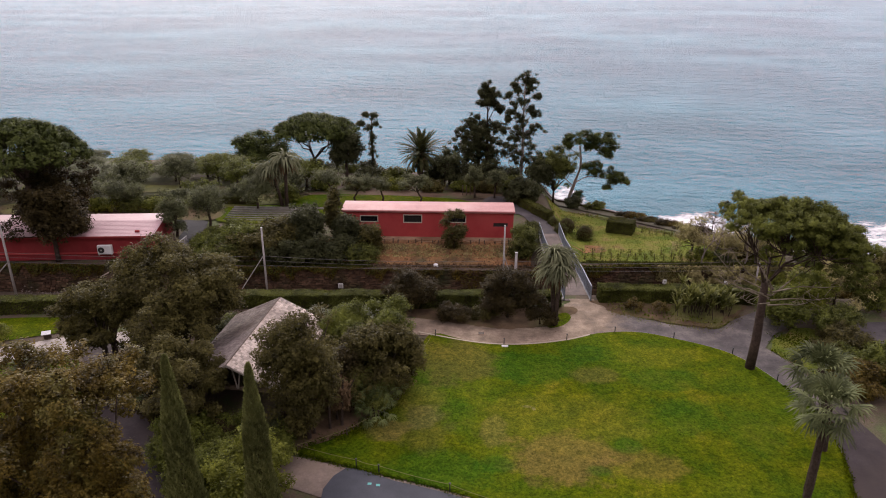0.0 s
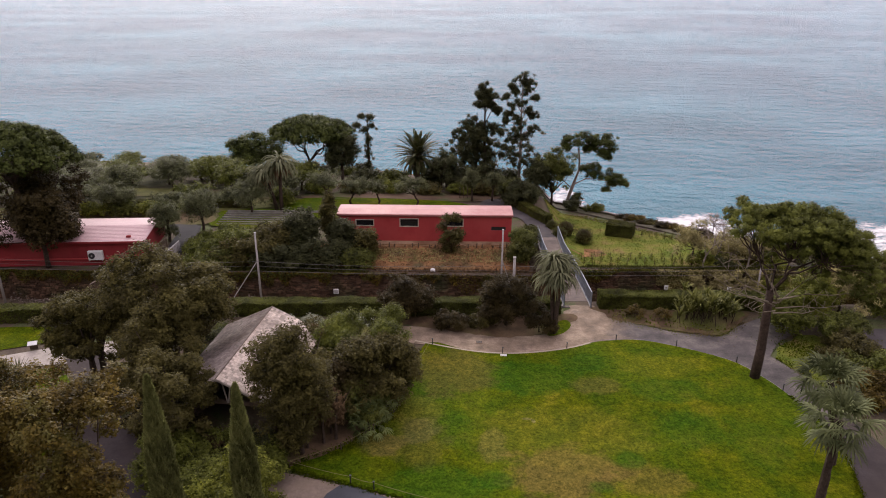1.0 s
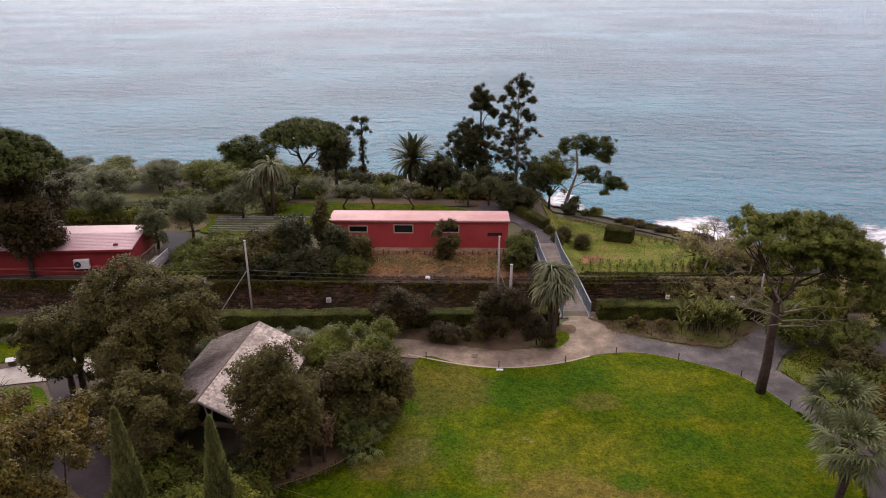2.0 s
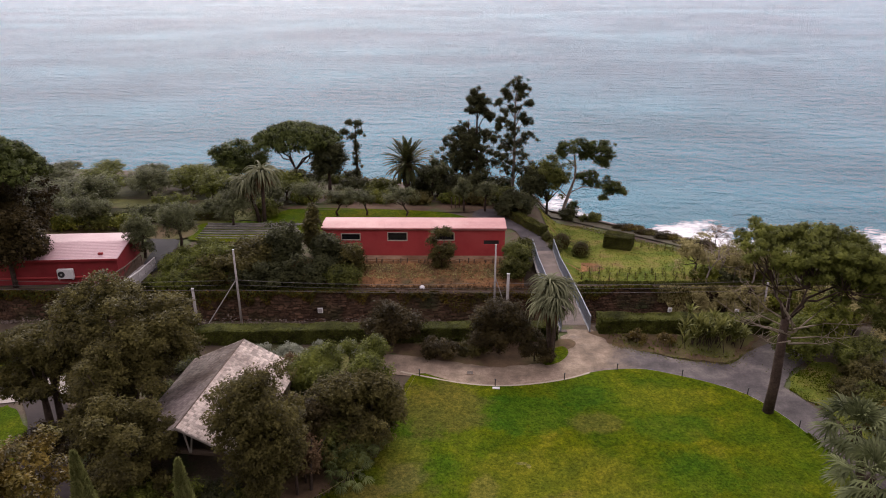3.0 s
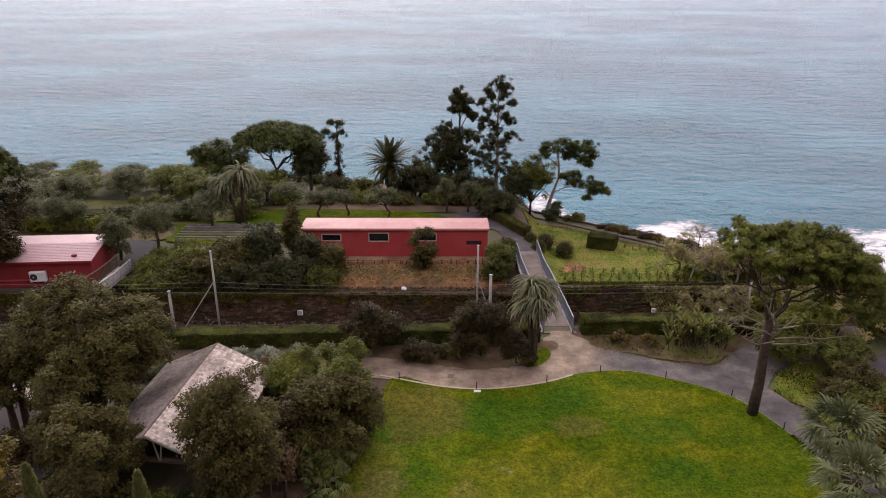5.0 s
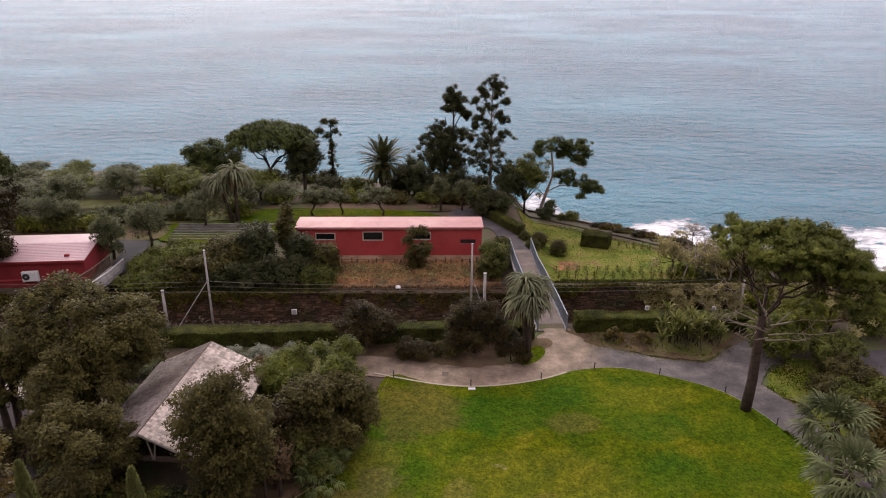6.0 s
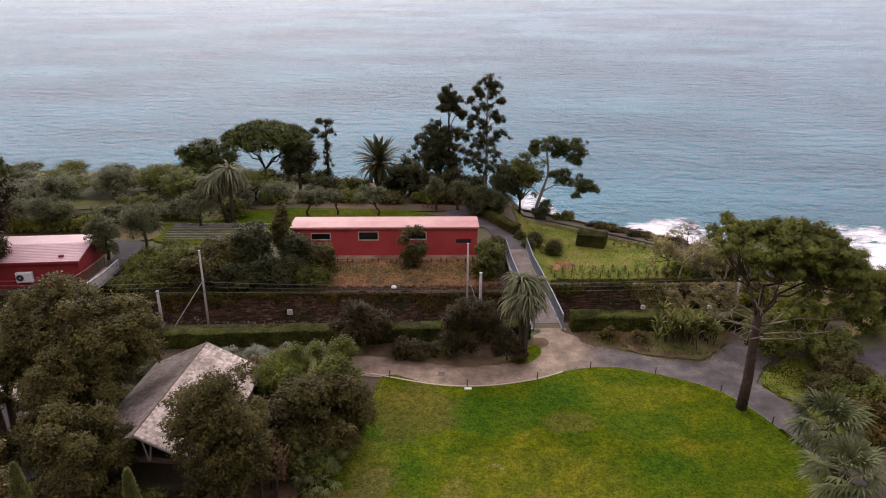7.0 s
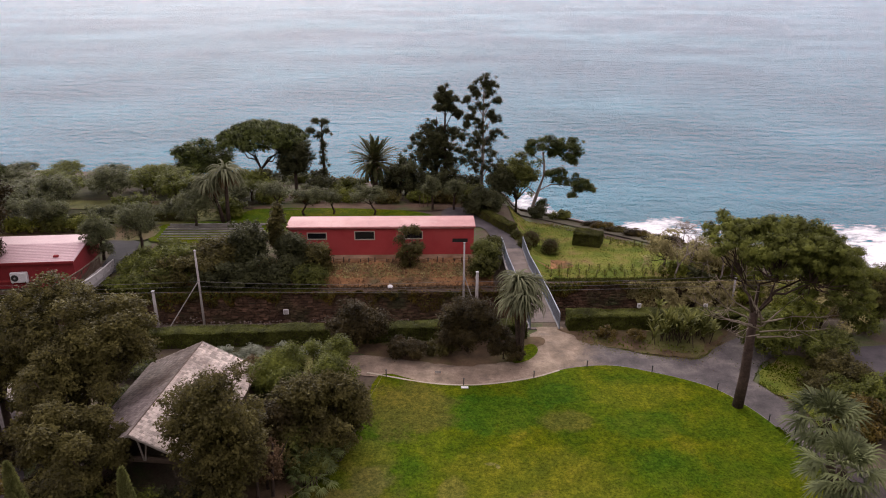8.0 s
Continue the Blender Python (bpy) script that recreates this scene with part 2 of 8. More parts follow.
# darker copy of SHINGLE for the west slope, shade and moss in its colour
SHADED_MOSSY = surface("shaded_mossy_shingle", (0.10, 0.08, 0.075), (0.44, 0.385, 0.355), 0.4, 14.0, 0.75, stain=(0.085, 0.062, 0.05), bumped=0.4, depth=0.02, vary=0.45)
TIMBER = surface("dark_timber", (0.07, 0.05, 0.035), (0.15, 0.11, 0.08), 1.5, 18.0, 0.8, bumped=0.4)
WEATHERED = surface("weathered_timber", (0.25, 0.22, 0.185), (0.40, 0.36, 0.31), 1.5, 18.0, 0.8, bumped=0.4)
RAIL = surface("galvanised_rail", (0.19, 0.22, 0.26), (0.31, 0.35, 0.40), 1.5, 20.0, 0.45, bumped=0.1, metal=0.4)
POLE = surface("pole_concrete", (0.33, 0.31, 0.29), (0.50, 0.475, 0.44), 1.5, 16.0, 0.8, bumped=0.2)
STEEL = surface("grey_steel", (0.30, 0.29, 0.28), (0.45, 0.44, 0.42), 2.0, 20.0, 0.5, bumped=0.1)
WIRE = surface("cable", (0.10, 0.095, 0.09), (0.16, 0.15, 0.14), 2.0, 20.0, 0.6, bumped=0.0)
WHITE = surface("white_paint", (0.70, 0.70, 0.68), (0.82, 0.82, 0.80), 2.0, 18.0, 0.5, bumped=0.1)
BLACK = surface("black_plastic", (0.02, 0.02, 0.02), (0.04, 0.04, 0.04), 2.0, 18.0, 0.5, bumped=0.1)
TEAL = surface("teal_road_paint", (0.12, 0.42, 0.40), (0.20, 0.52, 0.48), 2.0, 18.0, 0.7, bumped=0.1)
ROPE = surface("old_rope", (0.17, 0.16, 0.06), (0.26, 0.24, 0.10), 2.0, 18.0, 0.9, bumped=0.1)


def patch(n, l, cx, cy, rx, ry, rough=0.9):
    """A ragged-edged worn patch of the lawn, as a mask."""
    tc = n.new("ShaderNodeTexCoord")
    mp = n.new("ShaderNodeMapping")
    mp.vector_type = "TEXTURE"
    mp.inputs["Location"].default_value, mp.inputs["Scale"].default_value = (cx, cy, 0), (rx, ry, 1)
    l.new(tc.outputs["Object"], mp.inputs["Vector"])
    ln = n.new("ShaderNodeVectorMath")
    ln.operation = "LENGTH"
    l.new(mp.outputs[0], ln.inputs[0])
    ad = n.new("ShaderNodeMath")
    ad.operation = "MULTIPLY_ADD"
    l.new(noise_node(n, l, 0.55, 7.0, 0.7), ad.inputs[0])
    ad.inputs[1].default_value = rough * 2.2
    l.new(ln.outputs["Value"], ad.inputs[2])
    return ad.outputs[0]


def lawn_material(name="lawn_grass", blades=False):
    m, n, l, b = material(name)
    big = noise_node(n, l, 0.13, 3.0, 0.5)
    mid = noise_node(n, l, 0.33, 10.0, 0.64)
    fine = noise_node(n, l, 6.0, 6.0, 0.8)
    col = ramp(n, l, mid, [(0.36, (0.042, 0.07, 0.002)), (0.48, (0.07, 0.092, 0.002)), (0.58, (0.098, 0.112, 0.004)), (0.7, (0.135, 0.13, 0.01))])
    col = mix(n, l, ramp(n, l, big, [(0.38, (0.85, 0.85, 0.85)), (0.6, (0, 0, 0))]), col, mix(n, l, 0.5, col, (0.044, 0.098, 0.006)))
    # lusher, worn and yellowed places: middle, reach, how strong, tone
    lush = (0.026, 0.08, 0.005)
    for cx, cy, rx, ry, most, tone in ((6.0, 45.6, 3.8, 2.5, 0.8, lush), (10.3, 47.6, 2.2, 1.4, 0.7, lush), (15.6, 44.0, 2.6, 1.7, 0.6, lush), (15.9, 39.6, 2.4, 2.2, 0.6, lush), (19.6, 38.0, 1.8, 2.6, 0.5, lush), (-0.6, 33.7, 3.2, 1.7, 0.65, lush),
                                       (0.4, 39.2, 1.6, 2.2, 0.55, lush), (-0.8, 44.2, 1.6, 1.8, 0.45, lush), (11.6, 34.4, 2.6, 1.5, 0.55, (0.165, 0.115, 0.03)), (3.0, 37.6, 0.9, 1.7, 0.45, (0.17, 0.14, 0.05)), (-1.6, 39.0, 1.2, 1.5, 0.45, (0.2, 0.18, 0.08)),
                                       (7.0, 35.0, 3.6, 2.6, 0.8, (0.15, 0.104, 0.034)), (7.5, 38.6, 6.0, 3.2, 0.35, (0.165, 0.145, 0.02)), (-2.0, 41.0, 1.8, 2.0, 0.4, (0.15, 0.135, 0.03)),
                                       (5.3, 40.4, 0.36, 0.16, 0.3, (0.28, 0.24, 0.13)), (5.75, 40.15, 0.14, 0.2, 0.3, (0.3, 0.26, 0.16)), (10.5, 44.5, 1.6, 1.2, 0.4, (0.17, 0.13, 0.04)), (0.4, 46.2, 3.0, 3.2, 0.75, (0.105, 0.088, 0.022)), (-2.0, 38.0, 2.4, 2.4, 0.5, (0.11, 0.10, 0.024)),
                                       (-4.0, 37.6, 1.6, 1.2, 0.5, (0.15, 0.11, 0.045)), (16.0, 47.4, 3.0, 1.8, 0.45, (0.14, 0.145, 0.012)), (11.1, 36.4, 1.0, 0.8, 0.75, lush), (2.9, 34.4, 1.2, 0.9, 0.75, lush), (9.1, 33.8, 0.8, 0.55, 0.7, lush)):
        d = patch(n, l, cx, cy, rx, ry)
        mask = n.new("ShaderNodeMapRange")
        mask.inputs["From Min"].default_value, mask.inputs["From Max"].default_value = 2.15, 1.75
        mask.inputs["To Max"].default_value = most
        l.new(d, mask.inputs["Value"])
        col = mix(n, l, mask.outputs[0], col, mix(n, l, 0.2, tone, col))
    clump = noise_node(n, l, 1.5, 7.0, 0.75)
    col = mix(n, l, 0.75, col, ramp(n, l, clump, [(0.36, (0.62, 0.68, 0.62)), (0.5, (0.95, 0.97, 0.95)), (0.64, (1.4, 1.3, 1.2))]), "MULTIPLY")
    col = mix(n, l, 0.85, col, ramp(n, l, fine, [(0.36, (0.45, 0.48, 0.45)), (0.64, (1.4, 1.36, 1.3))]), "MULTIPLY")
    l.new(col, b.inputs["Base Color"])
    b.inputs["Roughness"].default_value = 0.9
    b.inputs["Specular IOR Level"].default_value = 0.03
    if blades:
        tr = n.new("ShaderNodeBsdfTranslucent")
        l.new(col, tr.inputs["Color"])
        ms = n.new("ShaderNodeMixShader")
        ms.inputs["Fac"].default_value = 0.5
        l.new(b.outputs[0], ms.inputs[1])
        l.new(tr.outputs[0], ms.inputs[2])
        l.new(ms.outputs[0], n["Material Output"].inputs["Surface"])
    else:
        bump(n, l, b, clump, 0.8, 0.12)
    return m


def meadow_material():
    m, n, l, b = material("rough_meadow")
    mid = noise_node(n, l, 0.3, 5.0, 0.65)
    fine = noise_node(n, l, 5.0, 5.0, 0.8)
    col = ramp(n, l, mid, [(0.36, (0.10, 0.14, 0.018)), (0.5, (0.17, 0.19, 0.03)), (0.6, (0.22, 0.195, 0.055)), (0.7, (0.20, 0.125, 0.06))])
    col = mix(n, l, 0.8, col, ramp(n, l, fine, [(0.35, (0.4, 0.4, 0.4)), (0.65, (1.25, 1.25, 1.25))]), "MULTIPLY")
    l.new(col, b.inputs["Base Color"])
    b.inputs["Roughness"].default_value = 0.95
    b.inputs["Specular IOR Level"].default_value = 0.1
    bump(n, l, b, fine, 0.8, 0.1)
    return m


def ground_material():
    m, n, l, b = material("garden_ground")
    a = noise_node(n, l, 0.25, 6.0, 0.65)
    fine = noise_node(n, l, 7.0, 4.0, 0.7)
    col = ramp(n, l, a, [(0.35, (0.065, 0.045, 0.03)), (0.5, (0.10, 0.075, 0.045)), (0.58, (0.075, 0.085, 0.028)), (0.7, (0.10, 0.13, 0.03))])
    col = mix(n, l, 0.6, col, ramp(n, l, fine, [(0.3, (0.5, 0.5, 0.5)), (0.7, (1.2, 1.2, 1.2))]), "MULTIPLY")
    l.new(col, b.inputs["Base Color"])
    b.inputs["Roughness"].default_value = 0.95
    bump(n, l, b, fine, 0.7, 0.06)
    return m


def sea_material():
    m, n, l, b = material("sea_water")
    big = noise_node(n, l, 0.006, 4.0, 0.5, stretch=(1.0, 2.0, 1.0))
    col = ramp(n, l, big, [(0.35, (0.032, 0.205, 0.288)), (0.65, (0.058, 0.325, 0.425))])
    l.new(col, b.inputs["Base Color"])
    b.inputs["Roughness"].default_value = 0.13
    b.inputs["IOR"].default_value = 1.33
    swell = noise_node(n, l, 0.13, 3.0, 0.5, stretch=(0.5, 1.4, 1.0))
    chop = noise_node(n, l, 0.32, 6.0, 0.66, stretch=(0.85, 1.1, 1.0))
    ridge = n.new("ShaderNodeTexNoise")
    ridge.noise_type = "RIDGED_MULTIFRACTAL"
    ridge.inputs["Scale"].default_value, ridge.inputs["Detail"].default_value = 0.17, 3.0
    mp = n.new("ShaderNodeMapping")
    mp.inputs["Scale"].default_value, mp.inputs["Rotation"].default_value = (0.7, 1.35, 1.0), (0, 0, 0.2)
    tc = n.new("ShaderNodeTexCoord")
    l.new(tc.outputs["Object"], mp.inputs["Vector"])
    l.new(mp.outputs[0], ridge.inputs["Vector"])
    both = n.new("ShaderNodeMath")
    both.operation = "MULTIPLY_ADD"
    l.new(ridge.outputs["Fac"], both.inputs[0])
    both.inputs[1].default_value = 0.32
    l.new(chop, both.inputs[2])
    one = n.new("ShaderNodeBump")
    one.inputs["Strength"].default_value, one.inputs["Distance"].default_value = 1.0, 3.0
    l.new(swell, one.inputs["Height"])
    two = n.new("ShaderNodeBump")
    two.inputs["Distance"].default_value = 10.0
    calm = n.new("ShaderNodeMapRange")  # smoother and rougher stretches of water
    calm.inputs["From Min"].default_value, calm.inputs["From Max"].default_value = 0.36, 0.62
    calm.inputs["To Min"].default_value, calm.inputs["To Max"].default_value = 0.7, 1.0
    l.new(noise_node(n, l, 0.02, 5.0, 0.6, stretch=(0.8, 1.3, 1.0)), calm.inputs["Value"])
    l.new(calm.outputs[0], two.inputs["Strength"])
    l.new(both.outputs[0], two.inputs["Height"])
    l.new(one.outputs[0], two.inputs["Normal"])
    l.new(two.outputs[0], b.inputs["Normal"])
    return m


def foam_material():
    m, n, l, b = material("sea_foam")
    b.inputs["Base Color"].default_value, b.inputs["Roughness"].default_value = (0.80, 0.80, 0.80, 1), 0.9
    tr = n.new("ShaderNodeBsdfTransparent")
    at = n.new("ShaderNodeAttribute")
    at.attribute_name = "spread"
    nz = noise_node(n, l, 0.28, 10.0, 0.82, stretch=(0.7, 1.4, 1.0))
    ad = n.new("ShaderNodeMath")
    ad.operation = "ADD"
    l.new(nz, ad.inputs[0])
    l.new(at.outputs["Fac"], ad.inputs[1])
    msk = ramp(n, l, ad.outputs[0], [(0.8, (0, 0, 0)), (0.95, (0.75, 0.75, 0.75)), (1.0, (0.92, 0.92, 0.92))])
    ms = n.new("ShaderNodeMixShader")
    l.new(msk, ms.inputs["Fac"])
    l.new(tr.outputs[0], ms.inputs[1])
    l.new(b.outputs[0], ms.inputs[2])
    l.new(ms.outputs[0], n["Material Output"].inputs["Surface"])
    return m


LAWN_BLADE = lawn_material("lawn_blade", True)
LAWN, MEADOW, GROUND, SEA, FOAM = lawn_material(), meadow_material(), ground_material(), sea_material(), foam_material()


# ---- building helpers ----
def link_mesh(name, me, mat, parent=None, label=""):
    ob = new(name, me)
    if mat and not me.materials:
        me.materials.append(mat)
    if parent:
        ob.parent = parent
    return tagged(ob, label)


def part(name, bm, mat, parent=None, label="", smooth=False):
    """Links a bmesh as one mesh object under a thing or a part."""
    me = bpy.data.meshes.new(name)
    bm.to_mesh(me)
    bm.free()
    if smooth:
        me.polygons.foreach_set("use_smooth", [True] * len(me.polygons))
    return link_mesh(name, me, mat, parent, label)


def piece(name, me, parent, m):
    """One of many alike pieces that share a mesh."""
    ob = new(name, me)
    ob.parent = parent
    ob.matrix_basis = m
    return ob


def thing(name, x, y, z, label, category, group="", kind="", rz=0.0):
    ob = new(name)
    ob.empty_display_size = 0.2
    ob.matrix_basis = pose(x, y, z, 0, 0, rz)
    return tagged(ob, label, category, group, kind)


def mesh_np(name, verts, faces):
    """A mesh from arrays of places and of quads (or triangles)."""
    me = bpy.data.meshes.new(name)
    verts, faces = np.asarray(verts, np.float32), np.asarray(faces, np.int32)
    k = faces.shape[1]
    me.vertices.add(len(verts))
    me.vertices.foreach_set("co", verts.ravel())
    me.loops.add(faces.size)
    me.loops.foreach_set("vertex_index", faces.ravel())
    me.polygons.add(len(faces))
    me.polygons.foreach_set("loop_start", np.arange(0, faces.size, k, dtype=np.int32))
    me.polygons.foreach_set("loop_total", np.full(len(faces), k, np.int32))
    me.update(calc_edges=True)
    return me


def box(bm, x0, y0, z0, x1, y1, z1, bevel=0.0):
    """A box, with bevelled edges if asked."""
    r = bmesh.ops.create_cube(bm, size=1.0)
    vs = r["verts"]
    for v in vs:
        v.co = Vector(((x0 + x1) / 2 + v.co.x * (x1 - x0), (y0 + y1) / 2 + v.co.y * (y1 - y0), (z0 + z1) / 2 + v.co.z * (z1 - z0)))
    if bevel:
        es = list({e for v in vs for e in v.link_edges})
        bmesh.ops.bevel(bm, geom=es, offset=bevel, segments=1, affect="EDGES")
    return bm


def boxed(*args, **kw):
    return box(bmesh.new(), *args, **kw)


def tube(bm, pts, r0, r1, sides=7):
    """A tapering tube along points."""
    pts = [Vector(p) for p in pts]
    rings = []
    for i, p in enumerate(pts):
        d = (pts[min(i + 1, len(pts) - 1)] - pts[max(i - 1, 0)]).normalized()
        a = d.orthogonal().normalized()
        b = d.cross(a)
        r = r0 + (r1 - r0) * i / max(1, len(pts) - 1)
        rings.append([bm.verts.new(p + (a * math.cos(t) + b * math.sin(t)) * r) for t in (2 * math.pi * k / sides for k in range(sides))])
    for one, two in zip(rings, rings[1:]):
        # keep the rings from twisting against one another
        off = min(range(sides), key=lambda s: (two[s].co - one[0].co).length)
        for k in range(sides):
            bm.faces.new((one[k], one[(k + 1) % sides], two[(k + 1 + off) % sides], two[(k + off) % sides]))
    bm.faces.new(rings[0][::-1])
    bm.faces.new(rings[-1])
    return bm


def unit(v):
    return v / np.maximum(np.linalg.norm(v, axis=-1, keepdims=True), 1e-9)


def leaf_blades(rng, p, along, size, aspect, facing=None):
    """Pointed leaves at places p that point along the given ways; facing: which way their flat sides look."""
    n = len(p)
    if facing is not None:
        along = unit(along - facing * (along * facing).sum(1, keepdims=True))
        side = np.cross(along, facing)
    else:
        side = unit(np.cross(along, rng.normal(size=(n, 3))))
    s = size * rng.uniform(0.7, 1.5, (n, 1))
    v = np.stack([p - along * s * 0.4 - side * s * aspect * 0.5, p - along * s * 0.4 + side * s * aspect * 0.5, p + along * s * 0.6], 1).reshape(-1, 3)
    return v, np.arange(3 * n).reshape(-1, 3)


def leaf_cloud(rng, blobs, n, size, aspect=0.55, shell=0.45, radial=0.0, lift=0.0, flat_under=1.0, spray=14, loose=1.25, face=0.68, up=0.45):
    """Leaves in small sprays round the outer shells of ellipsoids, fewer on their undersides; blobs: rows of x, y, z, rx, ry, rz."""
    blobs = np.asarray(blobs, float)
    area = (blobs[:, 3] * blobs[:, 4] * blobs[:, 5]) ** (2 / 3)
    k = max(1, n // spray)
    pick = rng.choice(len(blobs), k, p=area / area.sum())
    d = unit(rng.normal(size=(k, 3)))
    d[:, 2] = np.where((d[:, 2] < 0) & (rng.random(k) > 1 - 0.5 * flat_under), -d[:, 2], d[:, 2])
    r = 1.08 - shell * rng.random(k)[:, None] ** 1.3 + rng.normal(size=(k, 1)) * 0.1
    p = blobs[pick, :3] + d * r * blobs[pick, 3:]
    way = unit(d * 0.8 + rng.normal(size=(k, 3)) * 0.5 + np.array([0, 0, 0.25]))
    p, way, d = (np.repeat(q, spray, 0) for q in (p, way, d))
    m = len(p)
    reach = rng.random((m, 1)) - 0.4
    p = p + way * reach * size * 2.6 + rng.normal(size=(m, 3)) * size * loose * 0.55
    along = unit(rng.normal(size=(m, 3)) * (1 - radial) + way * (0.35 + radial) + np.array([0, 0, lift]))
    return leaf_blades(rng, p, along, size, aspect, unit(d * face * (1 - up) + np.array([0, 0, up]) + unit(rng.normal(size=(m, 3))) * (1.1 - face)))


def foliage(name, mat, parent, rng, blobs, n, size, label="", **kw):
    v, f = leaf_cloud(rng, blobs, n, size, **kw)
    return link_mesh(name, mesh_np(name, v, f), mat, parent, label)


def clumps(rng, cx, cy, cz, rx, ry, rz, n, r0, r1, low=-0.6, hollow=0.35):
    """Blobs spread through an uneven ellipsoid, mostly near its outside, small ones breaking its outline."""
    out, shift = [], rng.random() * 50
    while len(out) < n:
        d = unit(rng.normal(size=3))
        if d[2] < low:
            continue
        k = hollow + (1 - hollow) * rng.random() ** 0.5
        r = rng.uniform(r0, r1)
        if rng.random() < 0.35:
            k, r = rng.uniform(0.95, 1.12), r * 0.55
        k *= 1 + 0.3 * noise.noise((d[0] * 1.6 + shift, d[1] * 1.6, d[2] * 1.6))
        out.append((cx + d[0] * k * max(0.1, rx - r * 0.5), cy + d[1] * k * max(0.1, ry - r * 0.5), cz + d[2] * k * max(0.1, rz - r * 0.5), r, r, r * rng.uniform(0.6, 0.85)))
    return out


def limbs(trunk_ob, mat, rng, top, blobs, r, count, sag=0.15, rend=0.02):
    """Boughs from the trunk's top to some of the blobs, each a part of the trunk."""
    top = Vector(top)
    for i in rng.permutation(len(blobs))[:count]:
        e = Vector(blobs[i][:3])
        mid = top.lerp(e, 0.5) + Vector((rng.normal() * 0.1, rng.normal() * 0.1, -sag)) * (e - top).length * 0.5
        bm = bmesh.new()
        tube(bm, [top + Vector((0, 0, -r * 2)), top.lerp(mid, 0.6) + Vector((0, 0, r)), mid, e], r, rend, 5)
        part("bough", bm, mat, trunk_ob, smooth=True)


SEED = [0]


def fresh():
    SEED[0] += 1
    return np.random.default_rng(SEED[0])


def tree(name, x, y, z, h, rx, ry, rz, leaf, label, n=6000, size=0.3, blobs=18, blob=(0.3, 0.5), bark=None, trunk=0.2, fork=0.4, lean=(0.0, 0.0), boughs=6, group="", aspect=0.55, hollow=0.35, low=-0.6, kinked=0.0, category="tree", **kw):
    """A broad-leaved tree or shrub: tapered trunk with boughs, and a clumpy crown whose middle is rz under its top."""
    rng = np.random.default_rng(abs(int(x * 1310 + y * 97 + h * 31)))
    ob = thing(name, x, y, z, label, category, group)
    c = (lean[0], lean[1], h - rz)
    bl = clumps(rng, *c, rx, ry, rz, blobs, blob[0] * min(rx, ry), blob[1] * min(rx, ry), low, hollow)
    bm = bmesh.new()
    top = Vector((c[0] * fork, c[1] * fork, h * fork))
    tube(bm, [(0, 0, -0.3), (kinked * 0.3, 0, top.z * 0.35), (top.x * 0.7 + kinked * 0.1, top.y * 0.6, top.z * 0.7), top], trunk, trunk * 0.65, 8)
    t = part("trunk", bm, bark or BARK, ob, smooth=True)
    limbs(t, bark or BARK, rng, top, bl, trunk * 0.5, boughs)
    k = 1.68 if y < 60 else 1.2
    foliage("crown", leaf, ob, rng, bl, int(n * k), size * (0.66 if y < 60 else 0.82), aspect=aspect * 1.2, **kw)
    return ob


# ---- terrain ----
def edge(x):
    """Where the garden ends at the railway cutting."""
    if x > 10:
        return 58.2
    if x > -20.6:
        return 56.65 + 0.037 * (x - 10)
    return max(45.0, 55.5 + 0.091 * (x + 20.6))


def coast(x):
    pts = ((-900, 165), (-120, 140), (-50, 128), (-10, 121), (8, 112), (12.7, 109), (17.3, 106), (21.6, 101.5), (26.3, 96.5), (30, 93), (32.3, 90.5), (36, 86), (42, 82), (60, 78), (900, 76))
    for (a, b), (c, d) in zip(pts, pts[1:]):
        if a <= x <= c:
            return b + (d - b) * (x - a) / (c - a)
    return 120


def height(x, y):
    if y < edge(x):
        inland = max(0.0, -30.0 - y)  # unseen hillside behind the garden, added to block the low northern sky
        return 0.66 * inland * min(1.0, inland / 80)
    if y < 74.2:
        return -8.0
    c = coast(x)
    if y > c:
        return max(-24.0, height(x, c - 0.01) - (y - c) * 1.0)
    k = min(1, max(0, (x - 12.8) / 3.2))
    k = k * k * (3 - 2 * k)
    bank = -4.6 + 1.2 * min(1, (y - 74.2) / 6.3) - max(0, y - 98) * 0.1
    right = -3.9 - 0.085 * (y - 74.2)
    return bank * (1 - k) + right * k


